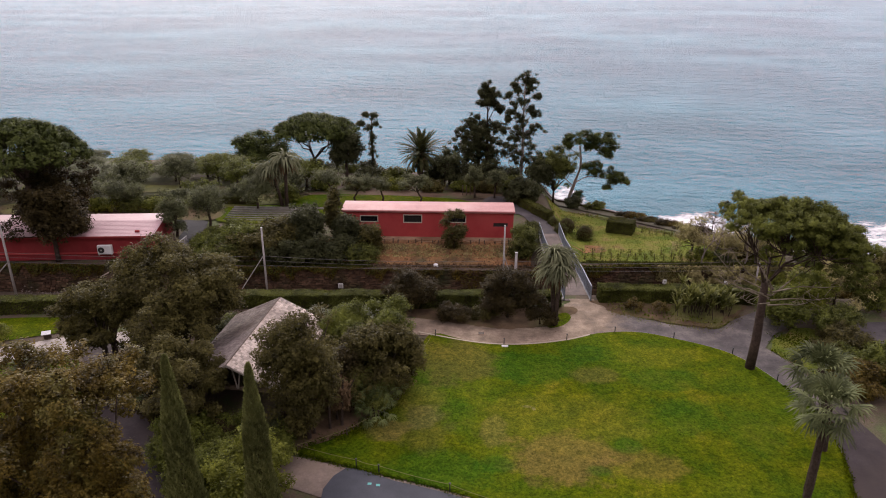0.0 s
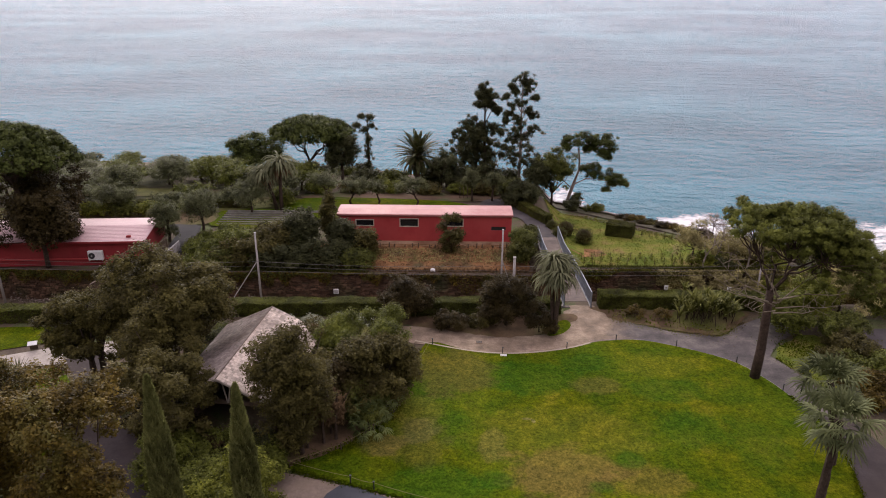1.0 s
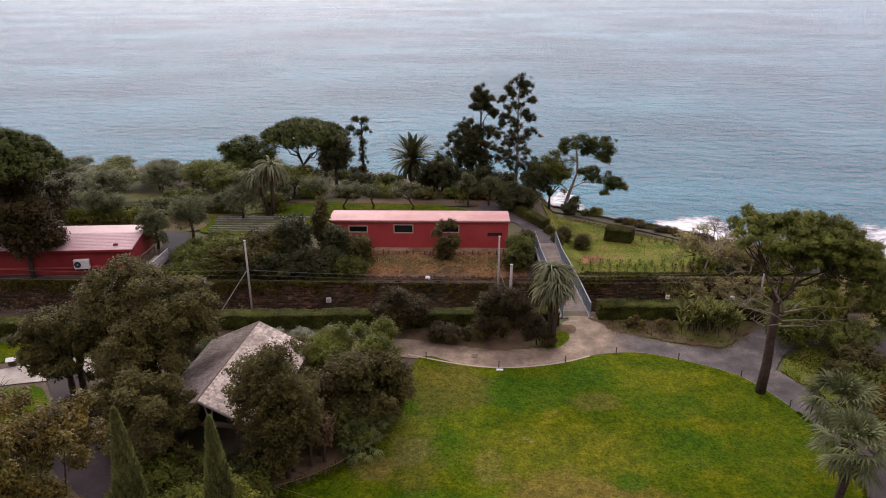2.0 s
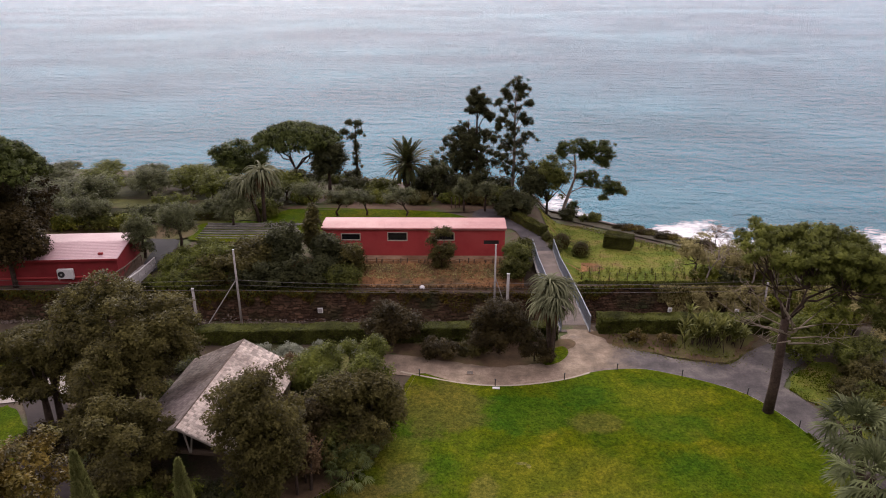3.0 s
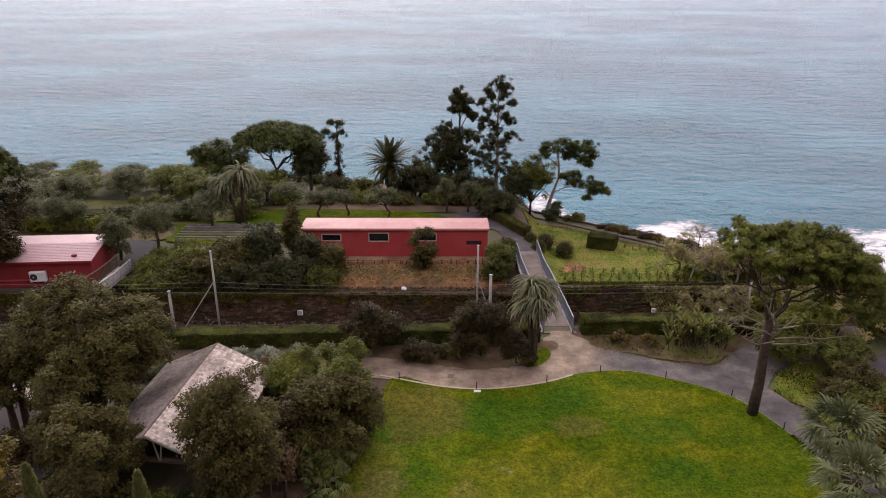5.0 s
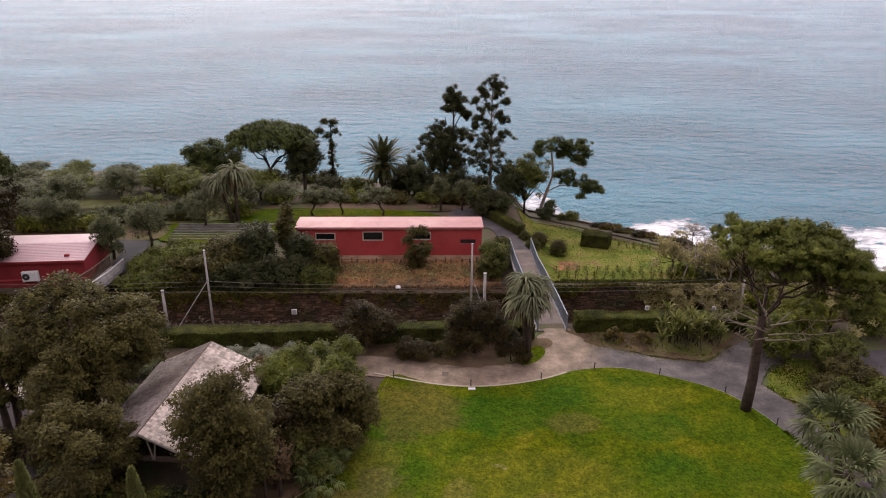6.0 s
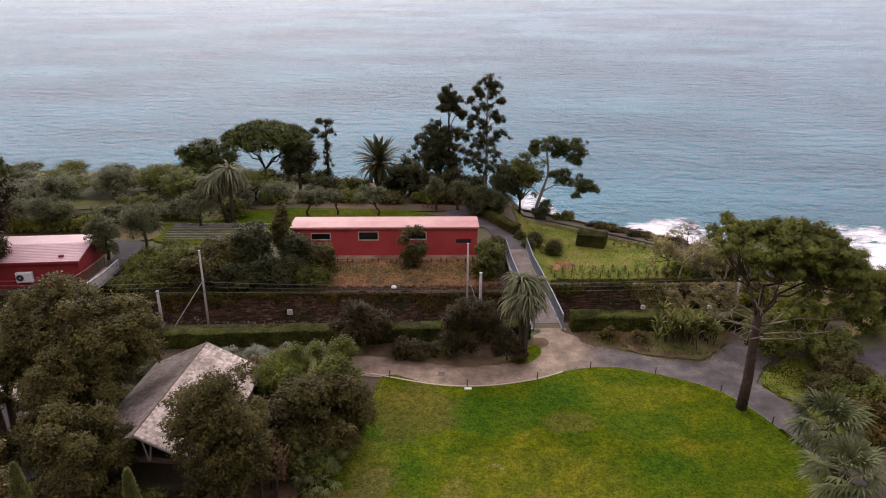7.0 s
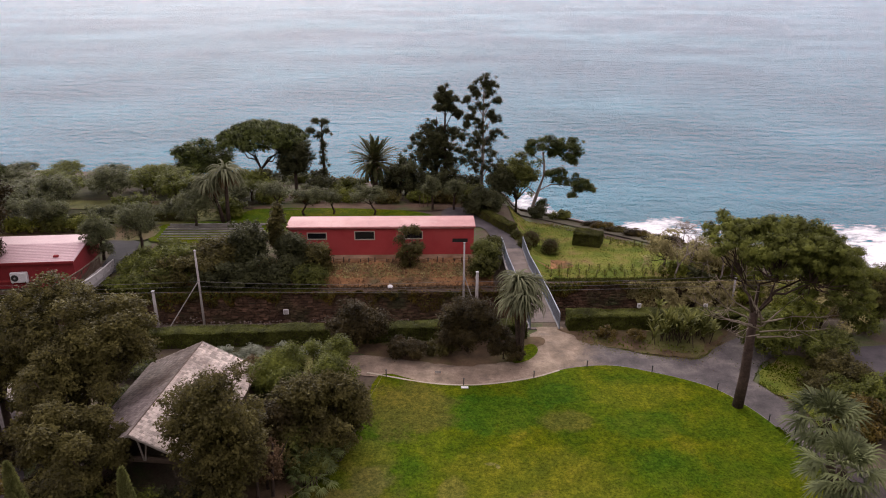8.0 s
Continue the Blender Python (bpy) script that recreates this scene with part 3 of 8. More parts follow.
def sheet(name, outline, mat, lift, kind="structure", label="", category="", step=2.0, thick=0.0, bend=True, ragged=0.0):
    """A patch of surfacing laid over the terrain: its outline smoothed and filled, following the slope."""
    bm = bmesh.new()
    pts = smooth_loop(outline, 8 if ragged else 3) if bend else outline
    pts = [(x + ragged * noise.noise((x * 1.3, y * 1.3, 4.0)), y + ragged * noise.noise((x * 1.3, y * 1.3, 8.0))) for x, y in pts]
    vs = [bm.verts.new((x, y, 0)) for x, y in pts]
    f = bm.faces.new(vs)
    if f.normal.z < 0 or f.calc_area() and sum((a.co.x * b.co.y - b.co.x * a.co.y) for a, b in zip(vs, vs[1:] + vs[:1])) < 0:
        f.normal_flip()
    bmesh.ops.triangulate(bm, faces=bm.faces[:])
    for _ in range(6):
        es = [e for e in bm.edges if e.calc_length() > step * 1.6]
        if not es:
            break
        bmesh.ops.subdivide_edges(bm, edges=es, cuts=1)
        bmesh.ops.triangulate(bm, faces=[q for q in bm.faces if len(q.verts) > 3])
    for v in bm.verts:
        v.co.z = height(v.co.x, v.co.y) + lift
    if thick:
        r = bmesh.ops.extrude_face_region(bm, geom=bm.faces[:])
        for v in [g for g in r["geom"] if isinstance(g, bmesh.types.BMVert)]:
            v.co.z += thick
    ob = part(name, bm, mat)
    return tagged(ob, label, category, kind=kind)


def smooth_loop(pts, cuts=3, closed=True):
    """Points on a smooth curve through the given ones."""
    out, n = [], len(pts)
    for i in range(n if closed else n - 1):
        p0, p1, p2, p3 = (Vector(pts[(i + k) % n] if closed else pts[min(max(i + k, 0), n - 1)]) for k in (-1, 0, 1, 2))
        for c in range(cuts):
            t = c / cuts
            out.append(tuple(0.5 * (2 * p1 + (p2 - p0) * t + (2 * p0 - 5 * p1 + 4 * p2 - p3) * t * t + (3 * p1 - p0 - 3 * p2 + p3) * t ** 3)))
    if not closed:
        out.append(tuple(pts[-1]))
    return out


def terrain():
    xs = np.unique(np.concatenate([np.linspace(-900, -130, 12), np.linspace(-130, 9.9, 96), np.linspace(10.1, 18, 11), np.linspace(18, 110, 62), np.linspace(110, 900, 12)]))
    ys = np.unique(np.concatenate([np.linspace(-420, 20, 34), np.linspace(20, 58.7, 30), [58.78, 58.86], np.linspace(60, 74, 6), [74.17, 74.25], np.linspace(75, 150, 61), [160, 180]]))
    v = []
    for row in ys:
        for x in xs:
            shift = edge(x) - 58.8
            y = row + shift * (min(1, max(0, (row - 40) / 18)) if row < 59 else max(0, (74 - row) / 15))
            z = height(x, y)
            c = coast(x)
            if y > c + 1:
                z += 2.2 * noise.noise((x * 0.18, y * 0.18, 3.0)) + 0.8 * noise.noise((x * 0.6, y * 0.6, 1.0))
            elif y > 74.4:
                z += 0.08 * noise.noise((x * 0.3, y * 0.3, 0.0)) - 0.1
            elif y < -40:
                z += 5.0 * noise.noise((x * 0.02, y * 0.02, 5.0)) + 2.0 * noise.noise((x * 0.08, y * 0.08, 6.0))
            elif z > -1:
                z -= 0.03 + 0.03 * noise.noise((x * 0.2, y * 0.2, 7.0))
            v.append((x, y, z))
    nx, ny = len(xs), len(ys)
    i = np.arange(nx * ny).reshape(ny, nx)
    f = np.stack([i[:-1, :-1], i[:-1, 1:], i[1:, 1:], i[1:, :-1]], -1).reshape(-1, 4)
    me = mesh_np("ground", v, f)
    me.materials.append(GROUND)
    me.materials.append(ROCK)
    me.materials.append(UNSEEN_HILL)
    mid = np.asarray(v)[f].mean(1)
    me.polygons.foreach_set("material_index", np.array([1 if q[1] > coast(q[0]) + 0.5 else 2 if q[1] < -30 else 0 for q in mid], np.int32))
    me.polygons.foreach_set("use_smooth", [True] * len(f))
    tagged(new("ground", me), "brown leaf-strewn garden earth with thin grass", "ground", kind="structure")


terrain()

SEA_Z = -15.0
bm = bmesh.new()
bmesh.ops.create_grid(bm, x_segments=1, y_segments=1, size=1)
for v in bm.verts:
    v.co = Vector((v.co.x * 4800, 60 + (v.co.y + 1) * 2350, SEA_Z))
tagged(part("water", bm, SEA), "pale turquoise sea with small waves under haze", "sea", kind="structure")


def reach(x):
    """How far out the broken water lies."""
    pts = ((-50, 130), (5, 112), (15, 112), (19, 134), (22, 140), (25, 138), (27.5, 118), (29, 110), (31.5, 110), (34.5, 119), (37, 122), (42, 124.5), (46, 125), (52, 121), (58, 116), (64, 119), (70, 121), (80, 122), (120, 121))
    for (a, b), (c, d) in zip(pts, pts[1:]):
        if a <= x <= c:
            return b + (d - b) * (x - a) / (c - a)
    return 121


def surf(x0, x1, inner=9.0):
    """A band of broken foam along the shore, thinning seawards."""
    nx, ny = int((x1 - x0) / 2), 14
    v, w = [], []
    for j in range(ny + 1):
        for i in range(nx + 1):
            x = x0 + (x1 - x0) * i / nx
            t = j / ny
            y0 = coast(x) + inner - 4
            y = y0 + t * (reach(x) + 7 + 6 * noise.noise((x * 0.06, 0.0, 9.0)) - y0)
            v.append((x, y, SEA_Z + 0.12 + 0.25 * noise.noise((x * 0.3, y * 0.3, 5.0))))
            edge = min(1, i / 4, (nx - i) / 4)
            w.append((0.54 * (1 - t ** 5) - 0.05 + 0.2 * noise.noise((x * 0.07, y * 0.07, 2.0)) + 0.16 * math.exp(-((x - 42) / 8) ** 2)) * edge)
    i = np.arange((nx + 1) * (ny + 1)).reshape(ny + 1, nx + 1)
    me = mesh_np("sea_foam", v, np.stack([i[:-1, :-1], i[:-1, 1:], i[1:, 1:], i[1:, :-1]], -1).reshape(-1, 4))
    me.attributes.new("spread", "FLOAT", "POINT").data.foreach_set("value", w)
    tagged(link_mesh("sea_foam", me, FOAM), "white foam of waves breaking on the rocky shore", "sea foam", kind="stuff")


surf(2, 116)

# ---- lawn, paths, verges ----
LAWN_EDGE = [(-1.7, 50.4), (1.5, 49.3), (4.2, 48.9), (6.7, 49.1), (9.4, 49.8), (11.3, 50.7), (13.4, 51.2), (15.6, 51.2), (17.9, 50.3), (19.9, 49.3), (21.8, 47.9), (23.1, 45.7), (23.9, 43.5), (24.6, 40.5), (24.4, 36.5), (23.0, 32.0), (19.5, 27.5), (13.0, 26.0), (6.0, 29.5), (0.3, 31.9), (-5.2, 33.7), (-8.8, 34.95), (-9.2, 35.15), (-8.9, 35.5), (-6.7, 36.9), (-3.6, 40.5), (-2.6, 45.0)]
sheet("lawn", LAWN_EDGE, LAWN, 0.07, label="green lawn with yellowed and worn brown patches", category="lawn")


def ribbon(name, left, right, mat, lift, label, category="path", cuts=5):
    """A strip of surfacing between two curves with as many points each."""
    a, c = smooth_loop(left, cuts, closed=False), smooth_loop(right, cuts, closed=False)
    v = []
    for p, q in zip(a, c):
        for k in range(5):
            x, y = p[0] + (q[0] - p[0]) * k / 4, p[1] + (q[1] - p[1]) * k / 4
            v.append((x, y, height(x, y) + lift))
    i = np.arange(len(v)).reshape(-1, 5)
    f = np.stack([i[:-1, :-1], i[:-1, 1:], i[1:, 1:], i[1:, :-1]], -1).reshape(-1, 4)
    me = mesh_np(name, v, f)
    if me.polygons[0].normal.z < 0:
        me.flip_normals()
    return tagged(link_mesh(name, me, mat), label, category, kind="structure")


ribbon("path", [(-8.0, 53.2), (-2.5, 53.2), (0.3, 52.6), (4.4, 51.8), (7.7, 52.0), (9.6, 52.3), (11.3, 53.8), (13.6, 54.9), (15.7, 54.2), (18.7, 52.6), (22.0, 51.9), (24.4, 49.6), (25.9, 46.2), (26.6, 43.0), (27.0, 40.0)],
       [(-8.0, 50.9), (-1.8, 50.2), (1.5, 49.0), (4.2, 48.6), (6.7, 48.8), (9.4, 49.5), (11.3, 50.4), (13.4, 50.9), (15.6, 50.9), (17.7, 50.0), (19.6, 49.0), (21.5, 47.6), (22.8, 45.5), (23.6, 43.5), (24.0, 40.5)], GARDEN_PATH, 0.02, "worn beige and grey garden path, damp in places")
ribbon("path", [(26.8, 41.5), (27.0, 40.0), (27.5, 34.0), (25.0, 28.0), (20.0, 20.0)], [(23.9, 41.4), (24.0, 40.5), (23.5, 36.5), (22.0, 32.2), (18.4, 28.0)], MAUVE_ASPHALT, 0.026, "old dark mauve asphalt beside the lawn")
ribbon("path", [(9.2, 52.0), (9.9, 53.6), (9.9, 55.2), (9.9, 57.4)], [(14.6, 53.6), (13.8, 55.2), (13.3, 56.2), (12.7, 57.4)], GARDEN_PATH, 0.03, "worn grey-brown path leading onto the footbridge")
ribbon("path", [(21.0, 51.7), (22.6, 52.4), (24.2, 53.9), (27.5, 56.0)], [(24.5, 48.6), (25.6, 50.2), (26.6, 51.4), (29.5, 53.6)], GARDEN_PATH, 0.036, "damp dark grey asphalt of a branching path")
ribbon("path", [(-10.8, 34.75), (-9.5, 34.8), (-5.0, 33.5), (1.0, 31.6), (7.0, 28.8), (13.0, 25.6)], [(-10.8, 32.3), (-9.6, 32.2), (-4.0, 30.0), (4.0, 26.5), (10.0, 22.0), (13.0, 19.0)], PAVING, 0.02, "worn pale path along the lawn's near side")
ribbon("path", [(-60, 36), (-45, 43), (-34, 47.6), (-29.5, 49.4), (-22, 51.0)], [(-60, 33), (-44, 40.5), (-33, 45.4), (-28, 46.8), (-21, 48.5)], GRAVEL, 0.03, "pale gravelled path between trees")
ribbon("path", [(-29.6, 48.2), (-26.4, 43.8), (-24.6, 39.2), (-22.6, 36.8), (-18.8, 33.6), (-15.0, 29.0), (-13.4, 22.0)], [(-26.8, 48.4), (-23.6, 44.2), (-21.4, 40.0), (-19.4, 38.0), (-16.2, 34.4), (-12.4, 30.0), (-10.4, 22.0)], MAUVE_ASPHALT, 0.05, "damp grey-mauve asphalt path under the trees")
sheet("lawn", [(-30.6, 45.7), (-28.6, 45.8), (-26.9, 44.2), (-25.6, 42.0), (-25.0, 39.6), (-23.4, 37.2), (-30.0, 33.0), (-48.0, 36.0), (-42.0, 40.6)], LAWN, 0.025, label="patch of thin yellowing lawn between two paths", category="lawn", ragged=0.3)
sheet("path", [(-6.0, 33.75), (-3.0, 32.7), (1.0, 31.4), (7.0, 28.6), (13.0, 25.4), (12.0, 20.4), (4.0, 26.8), (-4.0, 30.3), (-7.0, 31.0)], NEW_ASPHALT, 0.05, label="newly laid smooth blue-grey asphalt path", category="path")
sheet("lawn", [(-31.0, 50.2), (-35.5, 48.2), (-60.0, 38.0), (-62.0, 51.0), (-45.0, 51.3), (-33.0, 52.4)], LAWN, 0.03, label="small bright green lawn beside the pale path", category="lawn")
sheet("verge", [(-6.0, 55.8), (9.8, 55.8), (10.1, 53.6), (8.8, 52.3), (4.4, 51.5), (1.0, 52.2), (-3.0, 53.2), (-6, 54)], LEVEL, 0.042, label="bare reddish earth under the shrubs", category="planting bed", ragged=0.35)
sheet("verge", [(13.1, 57.2), (24.0, 57.2), (26.0, 56.6), (24.6, 54.6), (23.2, 53.1), (21.6, 52.3), (18.7, 52.9), (15.7, 54.0), (13.9, 54.9), (13.1, 56.2)], LEVEL, 0.042, label="bare earth bed with leaf litter before the hedge", category="planting bed", ragged=0.35)
sheet("verge", [(18.8, 54.6), (20.6, 53.2), (22.2, 52.9), (24.0, 54.6), (25.4, 56.4), (22.0, 56.8), (19.4, 56.2)], ROUGH, 0.047, label="thin grass and leaf litter before the hedge", category="grass verge", ragged=0.4)
sheet("verge", [(8.2, 51.75), (9.4, 52.3), (10.2, 53.6), (9.9, 54.6), (8.9, 54.0), (8.0, 52.7)], LAWN, 0.048, label="strip of green grass at the path's bend", category="grass verge")
sheet("verge", [(25.2, 48.7), (26.8, 51.0), (29.2, 52.4), (33.0, 49.0), (30.0, 45.0), (27.2, 43.0), (26.3, 46.2)], MEADOW, 0.043, label="thin grass beside the curving path", category="grass verge", ragged=0.35)

sheet("path", [(32.4, 47.6), (46.0, 45.0), (46.0, 54.6), (33.8, 53.5)], ASPHALT, 0.03, label="dark asphalt beyond the shrubs", category="path", bend=False)

# terraces over the railway cutting
sheet("bank", [(-30.5, 75.0), (9.0, 75.0), (9.5, 80.4), (-30.5, 80.4)], BANK, 0.03, label="bare reddish earth bank under the long building", category="earth bank", bend=False)
sheet("lawn", [(-21.0, 89.0), (3.6, 89.0), (3.0, 95.0), (-4.0, 97.6), (-21.0, 98.0)], LAWN, 0.04, label="strip of green lawn behind the long building", category="lawn")
sheet("path", [(5.2, 91.0), (4.0, 96.0), (6.0, 98.6), (10.2, 96.8), (11.3, 92.0), (12.5, 86.0), (12.9, 82.0), (10.4, 82.0), (9.8, 87.0), (8.8, 90.5)], ASPHALT, 0.02, label="asphalt path past the long building", category="path")
sheet("path", [(-21, 98.0), (-8.0, 97.8), (3.0, 97.0), (7.0, 99.0), (11.0, 100.5), (12.0, 103.0), (4.0, 103.0), (-21, 101.5)], SOIL, 0.015, label="bare earth path behind the olive trees", category="path")
sheet("lawn", [(13.8, 74.7), (29.0, 74.7), (38.5, 75.2), (36.0, 79.5), (31.5, 84.2), (27.5, 88.4), (22.0, 94.0), (17.5, 98.6), (13.8, 101.6), (13.6, 92), (13.8, 84)], MEADOW, 0.03, label="grassy terrace planted with young vines", category="lawn")
sheet("verge", [(14.2, 79.4), (16.4, 79.0), (18.6, 79.8), (18.0, 81.6), (15.8, 82.4), (14.3, 82.0)], BANK, 0.05, label="bare orange-brown earth on the terrace", category="earth patch", ragged=0.4)
ribbon("path", [(11.8, 105.4), (16.7, 102.6), (20.5, 98.9), (24.8, 94.6), (28.8, 90.4), (33.7, 84.9), (38.6, 80.6)], [(12.6, 108.3), (17.1, 105.5), (21.3, 101.2), (26.0, 96.2), (29.8, 92.6), (35.6, 85.8), (41.5, 81.6)], PROMENADE, 0.06, "grey-brown promenade along the sea wall")
sheet("path", [(-36.0, 86.4), (-31.9, 86.0), (-31.7, 78.2), (-33.5, 78.2), (-33.9, 82.4), (-35.4, 85.2)], DARK_ASPHALT, 0.02, label="grey asphalt forecourt behind the footbridge", category="path")
for pts in ([(-37.5, 87.2), (-31.6, 86.7), (-31.4, 91.0), (-37.5, 91.0)], [(-30.8, 86.2), (-20.4, 86.2), (-20.4, 92.4), (-30.8, 92.4)], [(-60, 88), (-38, 87.5), (-39, 91), (-60, 93)], [(-33.5, 92), (-26, 93.5), (-22, 94), (-22, 98), (-40, 97.0)], [(-62, 98.5), (-44, 98.5), (-36, 100.5), (-30, 103), (-62, 104)]):
    sheet("lawn", pts, ROUGH if pts[0][0] < -31 else LAWN, 0.03 + 0.006 * (pts[0][0] < -33), label="green grass between the olive trees", category="lawn")


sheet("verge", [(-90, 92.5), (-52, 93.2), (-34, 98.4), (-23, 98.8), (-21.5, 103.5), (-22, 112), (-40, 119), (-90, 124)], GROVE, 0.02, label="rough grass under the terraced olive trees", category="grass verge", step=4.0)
sheet("lawn", [(-16.0, 48.4), (-6.2, 48.6), (-4.8, 51.4), (-6.0, 54.0), (-12.0, 54.0), (-17.0, 53.2)], ROUGH, 0.05, label="strip of grass between the barn and the hedge", category="lawn")


def kerb(pts, width, rise, label, mat):
    """A low stone edging along a curve, set into the ground."""
    line = smooth_loop(pts, 4, closed=False)
    bm = bmesh.new()
    prev = None
    for i, p in enumerate(line):
        a, b = Vector(line[max(i - 1, 0)]), Vector(line[min(i + 1, len(line) - 1)])
        d = (b - a).normalized()
        s = Vector((-d.y, d.x)) * width / 2
        z = height(*p)
        ring = [bm.verts.new((p[0] + s.x * k, p[1] + s.y * k, z + h)) for k, h in ((-1, -0.1), (-1, rise - 0.01), (-0.8, rise), (0.8, rise), (1, rise - 0.01), (1, -0.1))]
        if prev:
            for q in range(5):
                bm.faces.new((prev[q], ring[q], ring[q + 1], prev[q + 1]))
        prev = ring
    bmesh.ops.recalc_face_normals(bm, faces=bm.faces[:])
    tagged(part("kerb", bm, mat), label, "kerb", kind="structure")


kerb([(-2.6, 50.7)] + LAWN_EDGE[1:6], 0.17, 0.075, "pale stone edging of the lawn", KERB)
kerb(LAWN_EDGE[5:16], 0.1, 0.06, "low worn stone edging of the lawn", CONCRETE)


# ---- retaining walls of the cutting ----
def wall_body(name, x0, x1, y0, y1, z0, z1a, z1b, mat, label, cap=None):
    """A thick wall whose top runs from z1a to z1b."""
    bm = boxed(x0, y0, z0, x1, y1, z1a)
    for v in bm.verts:
        if v.co.z > z0 + 0.1:
            v.co.z = z1a if abs(v.co.x - x0) < 0.01 else z1b
    return tagged(part(name, bm, mat), label, "retaining wall", kind="structure")


WALL_W = wall_body("wall_west", -130, 10.2, 73.9, 74.5, -8.2, -4.45, -4.45, MORTAR, "dark mossy stone retaining wall of the railway cutting")
WALL_E = wall_body("wall_east", 13.4, 130, 73.9, 74.5, -8.2, -3.75, -3.75, MORTAR, "dark stone retaining wall under the vine terrace")
bm = bmesh.new()
prev = None
for x in [-130 + 4 * k for k in range(33)] + [0.0, 4.0, 9.95, 10.05, 14.0, 40.0, 130.0]:
    y = edge(x)
    ring = [bm.verts.new((x, y + d, z)) for d, z in ((-0.2, -8.2), (-0.2, -0.06), (0.2, -0.06), (0.2, -8.2))]
    if prev:
        for q in range(4):
            bm.faces.new((prev[q], prev[(q + 1) % 4], ring[(q + 1) % 4], ring[q]))
    prev = ring
bmesh.ops.recalc_face_normals(bm, faces=bm.faces[:])
tagged(part("wall_north", bm, MORTAR), "stone retaining wall below the garden hedge", "retaining wall", kind="structure")


# ---- long red building ----
def window(parent, x0, x1, z0, z1, y):
    """A shallow window: frame of four bars, dark pane set back."""
    w = new("window")
    w.parent = parent
    t = 0.11
    for a in ((x0, z0, x1, z0 + t), (x0, z1 - t, x1, z1), (x0, z0 + t, x0 + t, z1 - t), (x1 - t, z0 + t, x1, z1 - t)):
        part("window_frame", boxed(a[0], y - 0.05, a[1], a[2], y + 0.1, a[3], bevel=0.012), FRAME, w)
    part("pane", boxed(x0 + t, y + 0.04, z0 + t, x1 - t, y + 0.07, z1 - t), GLASS_DARK, w)


def holed_wall(x0, x1, z0, z1, y0, y1, holes):
    """A wall across y with rectangular openings right through it."""
    bm = bmesh.new()
    xs = sorted({x0, x1, *(h[0] for h in holes), *(h[1] for h in holes)})
    for a, b in zip(xs, xs[1:]):
        cut = [h for h in holes if h[0] <= a and h[1] >= b]
        if not cut:
            box(bm, a, y0, z0, b, y1, z1)
        else:
            box(bm, a, y0, z0, b, y1, cut[0][2])
            box(bm, a, y0, cut[0][3], b, y1, z1)
    bmesh.ops.remove_doubles(bm, verts=bm.verts[:], dist=0.0005)
    return bm


